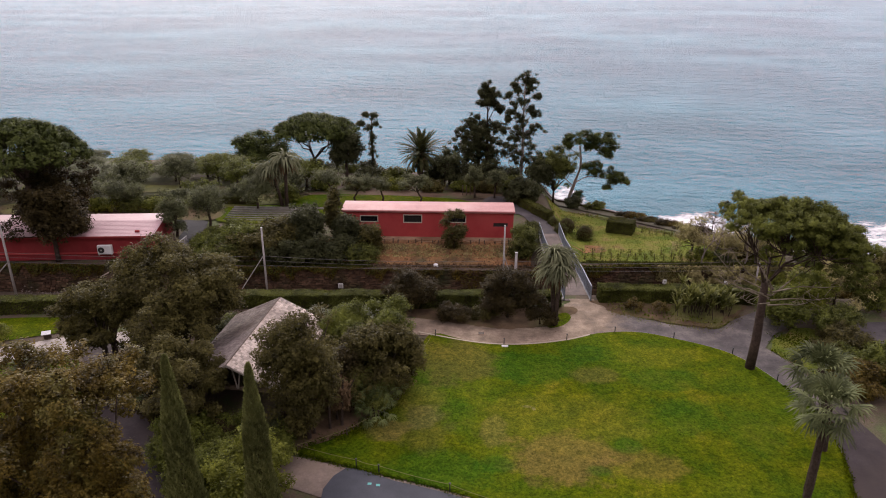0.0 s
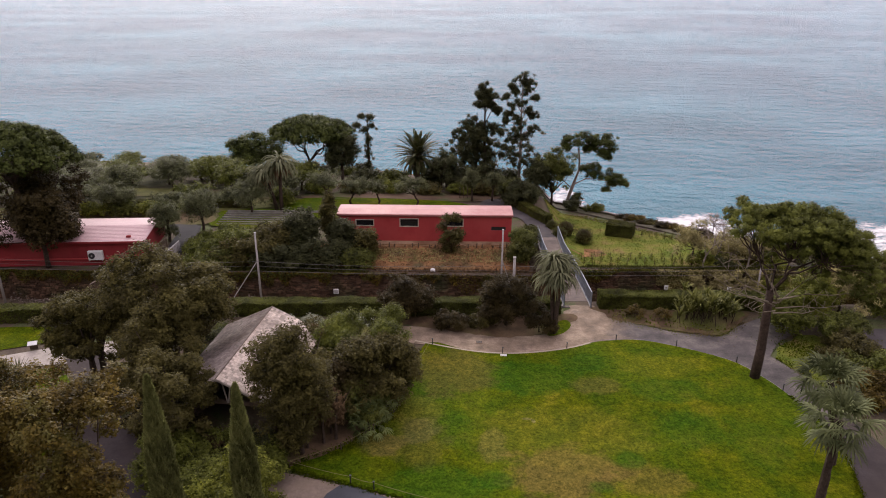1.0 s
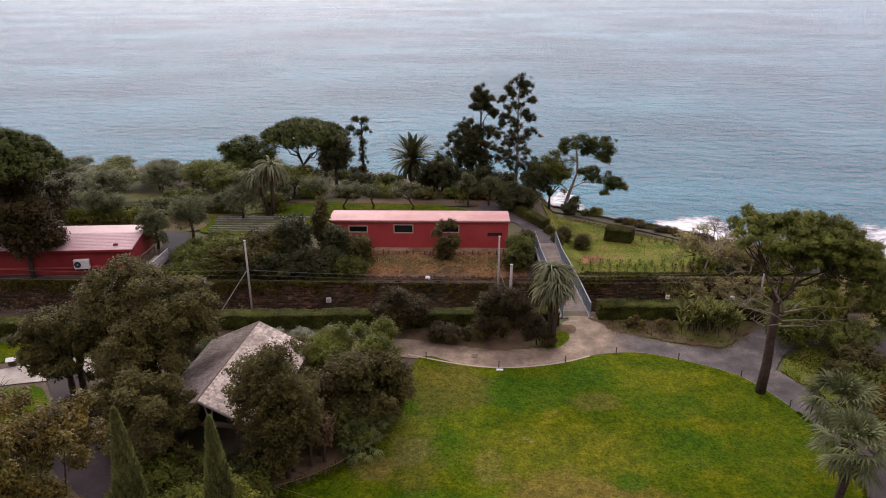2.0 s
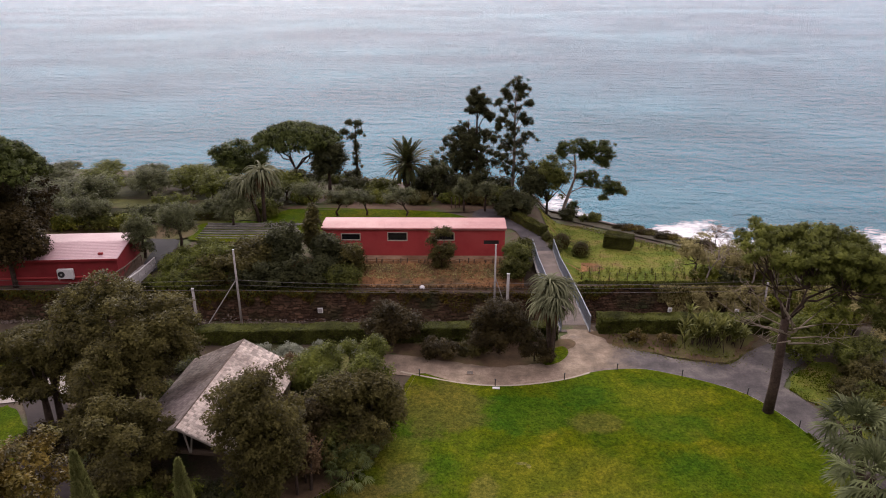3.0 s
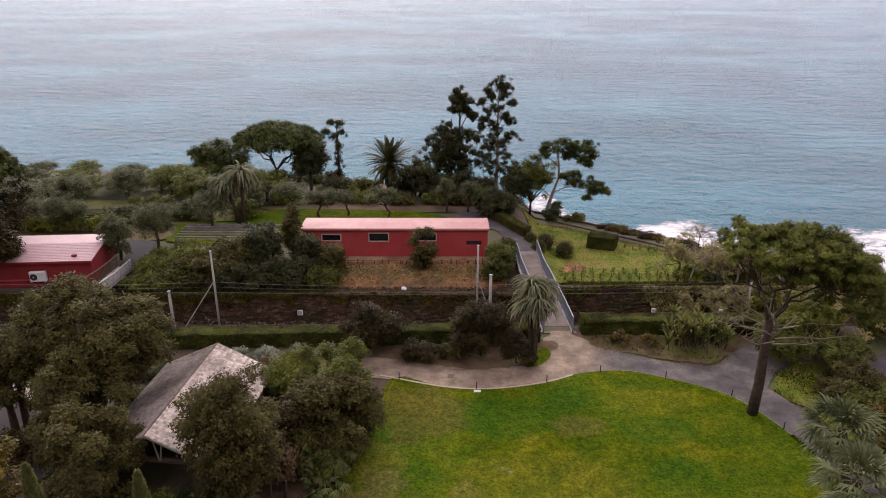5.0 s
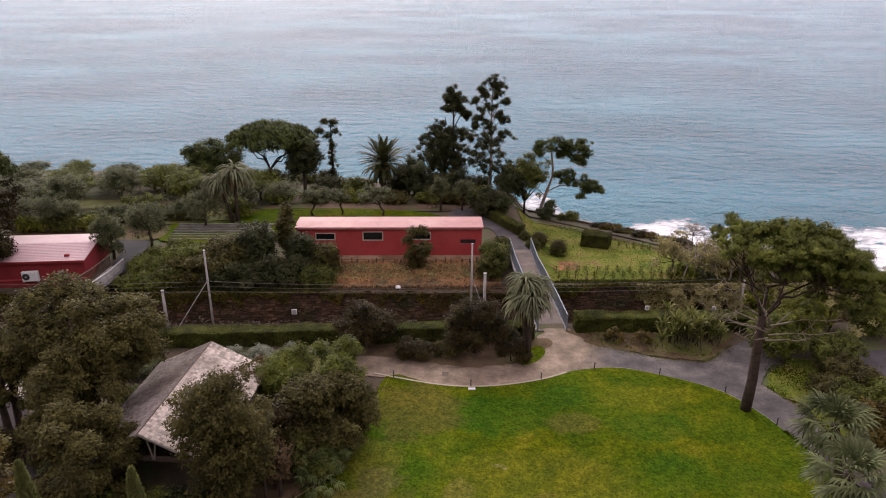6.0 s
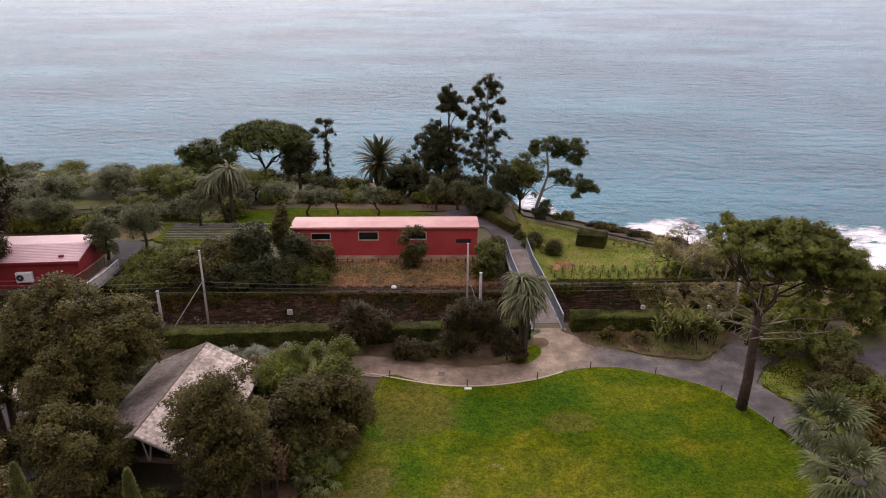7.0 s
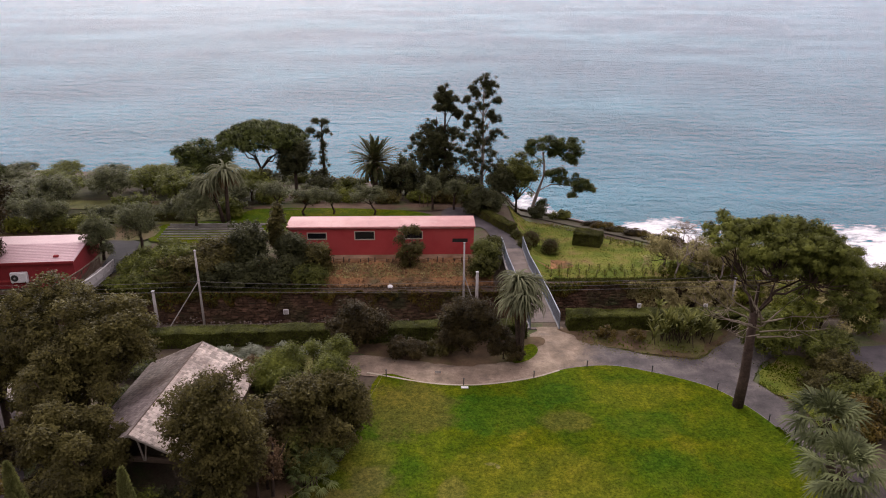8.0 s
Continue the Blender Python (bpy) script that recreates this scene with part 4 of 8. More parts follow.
def long_building():
    x0, x1, yf, dep, zb, ze = -13.5, 7.3, 81.4, 3.2, -3.5, 0.0
    b = thing("long_building", 0, 0, 0, "long low red plastered building with a pink sheet roof", "building")
    holes = [(-11.46, -9.2, -1.5, -0.62), (-6.16, -3.83, -1.56, -0.46), (-0.62, 1.55, -1.5, -0.52), (4.88, 6.62, -1.95, -1.45)]
    part("wall", holed_wall(x0, x1, zb, ze, yf, yf + 0.3, holes), RED, b)
    part("wall", boxed(x0, yf + dep - 0.3, zb, x1, yf + dep, ze), RED, b)
    for xa in (x0, x1 - 0.3):
        bm = boxed(xa, yf + 0.3, zb, xa + 0.3, yf + dep - 0.3, ze)
        part("wall", bm, RED, b)
    part("ceiling_slab", boxed(x0 + 0.3, yf + 0.3, -0.2, x1 - 0.3, yf + dep - 0.3, -0.05), RED_DARK, b)
    for h in holes[:3]:
        window(b, *h, yf)
    part("vent", boxed(holes[3][0], yf + 0.12, holes[3][2], holes[3][1], yf + 0.16, holes[3][3]), BLACK, b, "dark slot opening")
    # roof: two low slopes with ribs, a fascia along the eaves
    bm = bmesh.new()
    rz, ov, th = 0.13, 0.2, 0.09
    a0, a1, m, e0, e1 = x0 - 0.15, x1 + 0.15, yf + dep / 2, yf - ov, yf + dep + ov
    prof = [(e0, 0.10), (m, rz + 0.10), (e1, 0.10), (e1, 0.10 - th), (m, rz + 0.10 - th), (e0, 0.10 - th)]
    ends = [[bm.verts.new((x, y, z)) for y, z in prof] for x in (a0, a1)]
    for k in range(6):
        bm.faces.new((ends[0][k], ends[1][k], ends[1][(k + 1) % 6], ends[0][(k + 1) % 6]))
    for q in ends:
        bm.faces.new((q[0], q[1], q[4], q[5]))
        bm.faces.new((q[1], q[2], q[3], q[4]))
    bmesh.ops.recalc_face_normals(bm, faces=bm.faces[:])
    roof = part("roof", bm, ROOFRED, b)
    rib = bmesh.new()
    box(rib, -0.012, 0, 0, 0.012, math.hypot(dep / 2 + ov, rz), 0.009)
    me = bpy.data.meshes.new("roof_rib")
    rib.to_mesh(me)
    rib.free()
    me.materials.append(ROOFRED)
    tilt = math.degrees(math.atan2(rz, dep / 2 + ov))
    for k in range(27):
        piece("roof_rib", me, roof, pose(a0 + 0.2 + k * (a1 - a0 - 0.4) / 26, e0, 0.102, tilt))
    part("fascia", boxed(a0, e0 - 0.04, -0.16, a1, e0 - 0.004, 0.12, bevel=0.01), ROOFEDGE, b)
    part("gable", gable(x0, yf, dep, 0.02, rz), RED, b)
    part("gable", gable(x1 - 0.3, yf, dep, 0.02, rz), RED, b)
    part("plinth", boxed(x0 + 2.0, yf - 0.25, zb - 0.25, x1 + 0.1, yf - 0.005, zb + 0.12, bevel=0.03), LEDGE, b, "pale worn concrete ledge")
    part("gutter", boxed(x0 - 0.1, e0 - 0.13, -0.02, x1 + 0.1, e0 - 0.042, 0.075, bevel=0.03), ROOFEDGE, b)


def gable(x, y, dep, z, r):
    bm = bmesh.new()
    tri = [(y, z), (y + dep, z), (y + dep / 2, z + r - 0.02)]
    a = [bm.verts.new((x, *p)) for p in tri]
    c = [bm.verts.new((x + 0.3, *p)) for p in tri]
    bm.faces.new(a)
    bm.faces.new(c[::-1])
    for k in range(3):
        bm.faces.new((a[k], c[k], c[(k + 1) % 3], a[(k + 1) % 3]))
    bmesh.ops.recalc_face_normals(bm, faces=bm.faces[:])
    return bm


long_building()


def low_building():
    """The second red building, half under trees, with an outdoor unit on its wall."""
    b = thing("low_building", -34.9, 75.8, -4.4, "low dark red building with a pale pink pitched roof", "building", rz=4.0)
    L, dep, ze = 27.0, 7.4, 2.9
    part("wall", boxed(-L, 0, 0, 0, 0.3, ze), RED_DARK, b)
    part("wall", boxed(-L, dep - 0.3, 0, 0, dep, ze), RED_DARK, b)
    for xa in (-L, -0.3):
        part("wall", boxed(xa, 0.3, 0, xa + 0.3, dep - 0.3, ze), RED_DARK, b)
    rz, ov, th = 0.55, 0.35, 0.1
    bm = bmesh.new()
    prof = [(-ov, 0.1), (dep / 2, rz + 0.1), (dep + ov, 0.1), (dep + ov, 0.1 - th), (dep / 2, rz + 0.1 - th), (-ov, 0.1 - th)]
    ends = [[bm.verts.new((x, y, z + ze)) for y, z in prof] for x in (-L - 0.2, 0.2)]
    for k in range(6):
        bm.faces.new((ends[0][k], ends[1][k], ends[1][(k + 1) % 6], ends[0][(k + 1) % 6]))
    for q in ends:
        bm.faces.new((q[0], q[1], q[4], q[5]))
        bm.faces.new((q[1], q[2], q[3], q[4]))
    bmesh.ops.recalc_face_normals(bm, faces=bm.faces[:])
    roof = part("roof", bm, ROOFPALE, b)
    tilt = math.degrees(math.atan2(rz, dep / 2 + ov))
    bm = boxed(-L - 0.2, -0.025, 0, 0.2, 0.025, 0.02)
    me = bpy.data.meshes.new("roof_seam")
    bm.to_mesh(me)
    bm.free()
    me.materials.append(ROOFPALE)
    for k in range(1, 12):
        t = k / 12
        piece("roof_seam", me, roof, pose(0, -ov + (dep / 2 + ov) * t, ze + 0.1 + rz * t, tilt))
    part("fascia", boxed(-L - 0.2, -ov - 0.05, ze - 0.14, 0.2, -ov - 0.004, ze + 0.12), RED_DARK, b)
    for x in (-L, -0.3):
        g = gable(x, 0, dep, ze + 0.0, rz)
        part("gable", g, RED_DARK, b)
    part("ledge", boxed(-L, -0.14, 0.75, 0, -0.003, 0.92, bevel=0.02), RED, b, "paler red band along the wall")
    part("roof_vent", boxed(-2.1, 0.5, ze + 0.2, -1.6, 0.8, ze + 0.45, bevel=0.04), RED_DARK, roof)
    ac = thing("outdoor_unit", -40.3, 75.25, -3.55, "white outdoor air-conditioning unit with a black fan", "air conditioner", rz=6.0)
    part("casing", boxed(-0.82, -0.42, 0, 0.82, 0.0, 1.1, bevel=0.05), WHITE, ac)
    bm = bmesh.new()
    bmesh.ops.create_cone(bm, cap_ends=True, segments=24, radius1=0.36, radius2=0.36, depth=0.05, matrix=pose(-0.38, -0.43, 0.55, 90))
    part("fan_grille", bm, BLACK, ac)
    bm = bmesh.new()
    bmesh.ops.create_cone(bm, cap_ends=True, segments=16, radius1=0.1, radius2=0.1, depth=0.06, matrix=pose(-0.38, -0.45, 0.55, 90))
    part("fan_hub", bm, STEEL, ac)
    for x in (-0.7, 0.7):
        part("bracket", boxed(x - 0.05, -0.42, -0.1, x + 0.05, 0.12, -0.002), STEEL, ac)


low_building()


# ---- timber barn ----
def barn():
    ax, ay, bx, by, zr, ze = -13.62, 36.95, -12.55, 46.5, 5.0, 3.25
    d = Vector((bx - ax, by - ay, 0))
    L = d.length
    rz = math.degrees(math.atan2(-d.x, d.y))
    b = thing("barn", ax, ay, 0, "open timber barn with a grey shingled gable roof", "barn", rz=rz)
    half = 3.6
    rise = zr - ze
    slope = math.hypot(half, rise)
    tilt = math.degrees(math.atan2(rise, half))
    for sgn in (1, -1):
        bm = bmesh.new()
        pr = [(0, zr - 0.04), (sgn * half, ze - 0.04), (sgn * half, ze - 0.14), (0, zr - 0.14)]
        e = [[bm.verts.new((x, y, z)) for x, z in pr] for y in (0, L)]
        for k in range(4):
            bm.faces.new((e[0][k], e[1][k], e[1][(k + 1) % 4], e[0][(k + 1) % 4]))
        bm.faces.new(e[0])
        bm.faces.new(e[1][::-1])
        bmesh.ops.recalc_face_normals(bm, faces=bm.faces[:])
        side = part("roof", bm, TIMBER, b)
        rows, cols = 23, 44
        w, l = L / cols, slope / rows
        bm = boxed(-w * 0.455, -l * 1.06, 0, w * 0.455, 0, 0.05)
        me = bpy.data.meshes.new("shingle")
        bm.to_mesh(me)
        bm.free()
        me.materials.append(SHINGLE if sgn > 0 else SHADED_MOSSY)
        rng = random.Random(7 + sgn)
        shape, quads, V, F = [v.co.copy() for v in me.vertices], [tuple(p.vertices) for p in me.polygons], [], []
        for i in range(rows):
            for j in range(cols):
                t = i / rows
                base = Matrix.Translation((sgn * half * t, (j + 0.5 + 0.2 * (i % 2) - 0.1) * w, zr - rise * t))
                turn = Matrix.Rotation(radians(90 * sgn), 4, "Z") @ Matrix.Rotation(radians(tilt - 1.5 + rng.uniform(-0.6, 0.6)), 4, "X") if sgn > 0 else Matrix.Rotation(radians(-90), 4, "Z") @ Matrix.Rotation(radians(tilt - 1.5 + rng.uniform(-0.6, 0.6)), 4, "X")
                m = base @ turn @ Matrix.Translation((0, 0, rng.uniform(0, 0.012)))
                if j < 13:
                    piece("shingle", me, side, m)
                else:
                    F += [tuple(k + len(V) for k in q) for q in quads]
                    V += [tuple(m @ c) for c in shape]
        rest = bpy.data.meshes.new("shingle_field")
        rest.from_pydata(V, [], F)
        tagged(link_mesh("shingle_field", rest, SHINGLE if sgn > 0 else SHADED_MOSSY, side), kind="stuff")
    bm = bmesh.new()
    tube(bm, [(0, -0.05, zr + 0.02), (0, L + 0.05, zr + 0.02)], 0.055, 0.055, 6)
    part("ridge_cap", bm, TIMBER, b)
    for sgn in (1, -1):
        for y in (-0.06, L + 0.0):
            bm = bmesh.new()
            pr = [(0, zr + 0.05), (sgn * (half + 0.05), ze + 0.03), (sgn * (half + 0.05), ze - 0.1), (0, zr - 0.09)]
            e = [[bm.verts.new((x, q, z)) for x, z in pr] for q in (y, y + 0.06)]
            for k in range(4):
                bm.faces.new((e[0][k], e[1][k], e[1][(k + 1) % 4], e[0][(k + 1) % 4]))
            bm.faces.new(e[0])
            bm.faces.new(e[1][::-1])
            bmesh.ops.recalc_face_normals(bm, faces=bm.faces[:])
            part("barge_board", bm, WEATHERED, b)
    posts = [(s * (half - 0.5), y) for s in (-1, 1) for y in (0.6, L / 3, 2 * L / 3, L - 0.6)]
    for px, py in posts:
        part("post", boxed(px - 0.11, py - 0.11, -0.1, px + 0.11, py + 0.11, ze + 0.05, bevel=0.01), TIMBER, b)
    for py in (0.5, L - 0.5):
        part("tie_beam", boxed(-half + 0.3, py - 0.1, ze - 0.25, half - 0.3, py + 0.1, ze - 0.02, bevel=0.01), TIMBER, b)
        for s in (-1, 1):
            part("brace", tube(bmesh.new(), [(0.4 + s * 0.28, py - 0.12, zr - 0.34 - 0.13 * s), (0.42 + 0.03 * s, py - 0.12, ze - 0.1)], 0.05, 0.05, 5), WEATHERED, b)
        part("brace", tube(bmesh.new(), [(-0.62, py - 0.12, zr - 0.82), (-0.1, py - 0.12, zr - 0.3)], 0.045, 0.045, 5), WEATHERED, b)
    for s in (-1, 1):
        part("rail", boxed(s * (half - 0.5) - 0.06, 0.6, 1.0, s * (half - 0.5) + 0.06, L - 0.6, 1.14), TIMBER, b)
    part("tie_beam", boxed(-half + 0.5, -0.12, ze - 0.16, -half + 1.7, 0.04, ze - 0.05, bevel=0.01), WEATHERED, b, "pale end of a tie beam")
    # boards added only to keep light out of the barn
    for s in (-1, 1):
        part("light_block_wall", boxed(s * (half - 0.44) - 0.05, 0.9, 0, s * (half - 0.44) + 0.05, L - 0.75, ze - 0.2), TIMBER, b, "added dark side boards that keep light out")
    part("back_wall", boxed(-half + 0.4, L - 0.75, 0, half - 0.4, L - 0.62, ze), TIMBER, b)


barn()


# ---- footbridges over the cutting ----
def railing(name, pts, h, label, spacing, mat, top=0.05):
    """A railing along a line: posts, uprights, a handrail and a foot rail."""
    ob = thing(name, *pts[0], label, "railing")
    o = Vector(pts[0])
    loc = [Vector(p) - o for p in pts]
    for nm, z, r in (("handrail", h, top), ("foot_rail", 0.14, 0.03)):
        bm = bmesh.new()
        tube(bm, [p + Vector((0, 0, z)) for p in loc], r, r, 6)
        part(nm, bm, mat, ob)
    bm = boxed(-0.045, -0.045, 0, 0.045, 0.045, h)
    post = bpy.data.meshes.new("post")
    bm.to_mesh(post)
    bm.free()
    post.materials.append(mat)
    bm = boxed(-0.022, -0.022, 0.14, 0.022, 0.022, h)
    bar = bpy.data.meshes.new("upright")
    bm.to_mesh(bar)
    bm.free()
    bar.materials.append(mat)
    count = 0
    for a, c in zip(loc, loc[1:]):
        n = max(1, int((c - a).length / spacing))
        for k in range(n):
            p = a.lerp(c, k / n)
            piece("post" if count % 9 == 0 else "upright", post if count % 9 == 0 else bar, ob, Matrix.Translation(p))
            count += 1
    piece("post", post, ob, Matrix.Translation(loc[-1]))


def slab(name, left, right, thick, mat, label, category):
    """A sloping deck between two lines."""
    bm = bmesh.new()
    prev = None
    for a, c in zip(left, right):
        ring = [bm.verts.new(p) for p in (a, c, (c[0], c[1], c[2] - thick), (a[0], a[1], a[2] - thick))]
        if prev:
            for k in range(4):
                bm.faces.new((prev[k], prev[(k + 1) % 4], ring[(k + 1) % 4], ring[k]))
        else:
            bm.faces.new(ring[::-1])
        prev = ring
    bm.faces.new(prev)
    bmesh.ops.recalc_face_normals(bm, faces=bm.faces[:])
    return tagged(part(name, bm, mat), label, category)


DECK_L = [(10.0, 57.0, 0.03), (10.15, 62.0, -0.55), (10.3, 70.0, -1.75), (10.45, 76.0, -2.75), (10.6, 83.0, -3.35)]
DECK_R = [(12.5, 57.0, 0.03), (12.6, 62.0, -0.55), (12.8, 70.0, -1.75), (12.95, 76.0, -2.75), (13.2, 83.0, -3.35)]
slab("footbridge", DECK_L, DECK_R, 0.45, LANDING, "sloping grey footbridge deck over the railway cutting", "footbridge")
RAIL_L = [(x + 0.08, y, z + 0.004) for x, y, z in DECK_L]
RAIL_R = [(x - 0.08, y, z + 0.004) for x, y, z in DECK_R]
railing("bridge_railing", RAIL_R, 1.45, "grey metal railing with thin uprights along the footbridge", 0.3, RAIL)
railing("bridge_railing", RAIL_L, 1.45, "grey metal railing with thin uprights along the footbridge", 0.3, RAIL)
for line in (DECK_L, DECK_R):
    slab("kerb", [(x - 0.13, y, z + 0.13) for x, y, z in line], [(x + 0.02, y, z + 0.13) for x, y, z in line], 0.18, CONCRETE, "pale concrete edge of the footbridge", "kerb")

B2_L = [(-32.0, 58.0, 0.0), (-32.7, 66.0, -1.6), (-33.3, 74.0, -3.0), (-33.5, 78.6, -3.42)]
B2_R = [(-30.4, 58.0, 0.0), (-31.1, 66.0, -1.6), (-31.8, 74.0, -3.0), (-32.1, 78.6, -3.42)]
slab("footbridge", B2_L, B2_R, 0.45, CONCRETE, "grey concrete footbridge beside the low red building", "footbridge")
railing("bridge_railing", [(x, y, z + 0.004) for x, y, z in B2_L], 1.25, "brown metal railing of the concrete footbridge", 0.3, TIMBER, 0.06)
railing("bridge_railing", [(x + 0.06, y, z - 0.44) for x, y, z in B2_R], 1.3, "pale grey railing fixed to the side of the concrete footbridge", 0.22, STEEL, 0.07)


# ---- poles and wires of the railway ----
def pole(x, y, z0, z1, r, label, brace=None, mat=None):
    ob = thing("railway_pole", x, y, z0, label, "pole", "poles along the railway")
    bm = bmesh.new()
    tube(bm, [(0, 0, -0.2), (0, 0, (z1 - z0) * 0.5), (0, 0, z1 - z0)], r * 1.2, r * 0.85, 9)
    part("mast", bm, mat or POLE, ob, smooth=True)
    part("cap", boxed(-r, -r, z1 - z0, r, r, z1 - z0 + 0.06, bevel=0.02), STEEL, ob)
    if brace:
        bm = bmesh.new()
        tube(bm, [(brace[0], 0, brace[1] - z0), (0, 0, brace[2] - z0)], r * 0.5, r * 0.5, 6)
        part("brace", bm, mat or POLE, ob)
    return ob


pole(-21.1, 72.5, -8, 0.85, 0.11, "tall grey railway pole with a slanting brace", brace=(-3.8, -8.0, -2.4))
pole(-25.83, 72.5, -8, -3.55, 0.16, "short pale concrete pole beside the railway")
pole(5.72, 73.2, -8, 1.2, 0.1, "tall pale railway pole with a slanting brace", brace=(1.1, -5.6, -2.3))
pole(7.02, 72.3, -8, -1.65, 0.16, "pale concrete pole beside the railway")
pole(-50.25, 72.5, -8, 1.1, 0.13, "grey railway pole with a slanting brace", brace=(-2.4, -6.0, -3.6))
pole(33.8, 72.5, -8, -2.6, 0.11, "grey railway pole under the pine")


def wire(pts, r, sag, label="thin grey overhead wire along the railway"):
    bm = bmesh.new()
    line = []
    for a, c in zip(pts, pts[1:]):
        a, c = Vector(a), Vector(c)
        for k in range(10):
            t = k / 10
            line.append(a.lerp(c, t) - Vector((0, 0, sag * 4 * t * (1 - t))))
    line.append(Vector(pts[-1]))
    tube(bm, line, r, r, 5)
    tagged(part("overhead_wire", bm, WIRE), label, "wire")


for z, y, sag, r in ((-2.45, 72.4, 0.35, 0.018), (-3.1, 72.6, 0.25, 0.015), (-3.55, 72.3, 0.12, 0.018)):
    wire([(-110, y, z), (-50.2, y, z), (-21.1, y, z), (5.72, y, z - 0.2), (33.8, y, z + 0.2), (110, y, z)], r, sag)


def marker(x, y, z0, z1, w, h):
    """A small pale plate on a post by the line."""
    ob = thing("trackside_plate", x, y, z0, "small white plate on a post beside the railway", "sign", "trackside plates")
    bm = bmesh.new()
    tube(bm, [(0, 0, 0), (0, 0, z1 - z0)], 0.04, 0.04, 6)
    part("post", bm, STEEL, ob)
    part("plate", boxed(-w / 2, -0.03, z1 - z0, w / 2, 0.03, z1 - z0 + h, bevel=0.01), WHITE, ob)
    part("dial", boxed(-w / 4, -0.042, z1 - z0 + h * 0.3, w / 4, -0.032, z1 - z0 + h * 0.7), STEEL, ob, "grey square on the plate")


marker(19.1, 58.05, 0, 1.36, 0.34, 0.36)
marker(24.6, 58.05, 0, 1.3, 0.36, 0.34)


# ---- sea wall ----
def parapet(xs, h, w):
    """A low stone parapet along the coast with a pale coping."""
    for nm, z0, z1, ww, mat in (("parapet", -0.4, h, w, STONE), ("coping", h, h + 0.1, w + 0.12, CONCRETE)):
        bm = bmesh.new()
        prev = None
        for i, x in enumerate(xs):
            y = coast(x) - 0.6
            z = height(x, y)
            dx = xs[min(i + 1, len(xs) - 1)] - xs[max(i - 1, 0)]
            dy = coast(xs[min(i + 1, len(xs) - 1)]) - coast(xs[max(i - 1, 0)])
            s = Vector((-dy, dx)).normalized() * ww / 2
            ring = [bm.verts.new((x + s.x * k, y + s.y * k, z + q)) for k, q in ((-1, z0), (-1, z1), (1, z1), (1, z0))]
            if prev:
                for q in range(4):
                    bm.faces.new((prev[q], prev[(q + 1) % 4], ring[(q + 1) % 4], ring[q]))
            prev = ring
        bmesh.ops.recalc_face_normals(bm, faces=bm.faces[:])
        tagged(part(nm, bm, mat), "low stone sea wall along the promenade" if nm == "parapet" else "pale coping of the sea wall", "sea wall", kind="structure")


parapet([12.0 + 0.8 * k for k in range(18)], 0.3, 0.28)


# ---- terraced steps ----
for k in range(7):
    ob = tagged(part("step", boxed(-30.2, 86.7 + 0.8 * k, -3.6, -17.8 - 0.4 * (k % 3), 86.8 + 0.8 * k, -3.28 + 0.03 * k, bevel=0.02), CONCRETE), "long thin pale stone step of the grassy terrace", "step", "terrace steps")


# ---- plants ----
def hedge(name, x0, y0, x1, y1, depth, z, h, label, n, mat=None, top=None, size=0.12, z2=None):
    """A clipped hedge along a line: a twiggy core clothed in leaves."""
    rng = fresh()
    d = Vector((x1 - x0, y1 - y0, 0))
    L = d.length
    ob = thing(name, x0, y0, z, label, "hedge", rz=math.degrees(math.atan2(d.y, d.x)))
    fall = (z2 - z) / L if z2 is not None else 0.0
    bm = boxed(0.2, 0.22, -0.3, L - 0.2, depth - 0.22, h - 0.16)
    for v in bm.verts:
        v.co.z += fall * v.co.x
    part("woody_core", bm, BARK, ob)
    n = int(n * 1.9)
    area = np.array([L * depth, L * h * 0.6, L * h * 0.3, depth * h * 0.6, depth * h * 0.6])
    k = rng.choice(5, n, p=area / area.sum())
    u, w = rng.random(n), rng.random(n)
    p = np.zeros((n, 3))
    nr = np.array([[0, 0, 1], [0, -1, 0], [0, 1, 0], [-1, 0, 0], [1, 0, 0]], float)[k]
    p[:, 0] = np.where(k < 3, u * L, np.where(k == 3, 0, L))
    p[:, 1] = np.where(k == 0, w * depth, np.where(k == 1, 0, np.where(k == 2, depth, u * depth)))
    p[:, 2] = np.where(k == 0, h, w * h)
    lump = np.array([noise.noise((a * 0.7, b * 0.7, c * 0.9 + x0)) for a, b, c in p]) * 0.17
    p += nr * (lump[:, None] - np.abs(rng.normal(size=(n, 1))) * np.where(k == 0, 0.09, 0.17)[:, None])
    p[:, 2] += fall * p[:, 0]
    along = unit(rng.normal(size=(n, 3)) + nr * 0.7)
    v, f = leaf_blades(rng, p, along, size, 0.6, unit(nr * np.where(k == 0, 0.2, 0.7)[:, None] + np.array([0, 0, 1.0]) * np.where(k == 0, 0.75, 0.12)[:, None] + unit(rng.normal(size=(n, 3))) * 0.45))
    link_mesh("foliage", mesh_np("foliage", v, f), mat or BOXTOP, ob)
    return ob


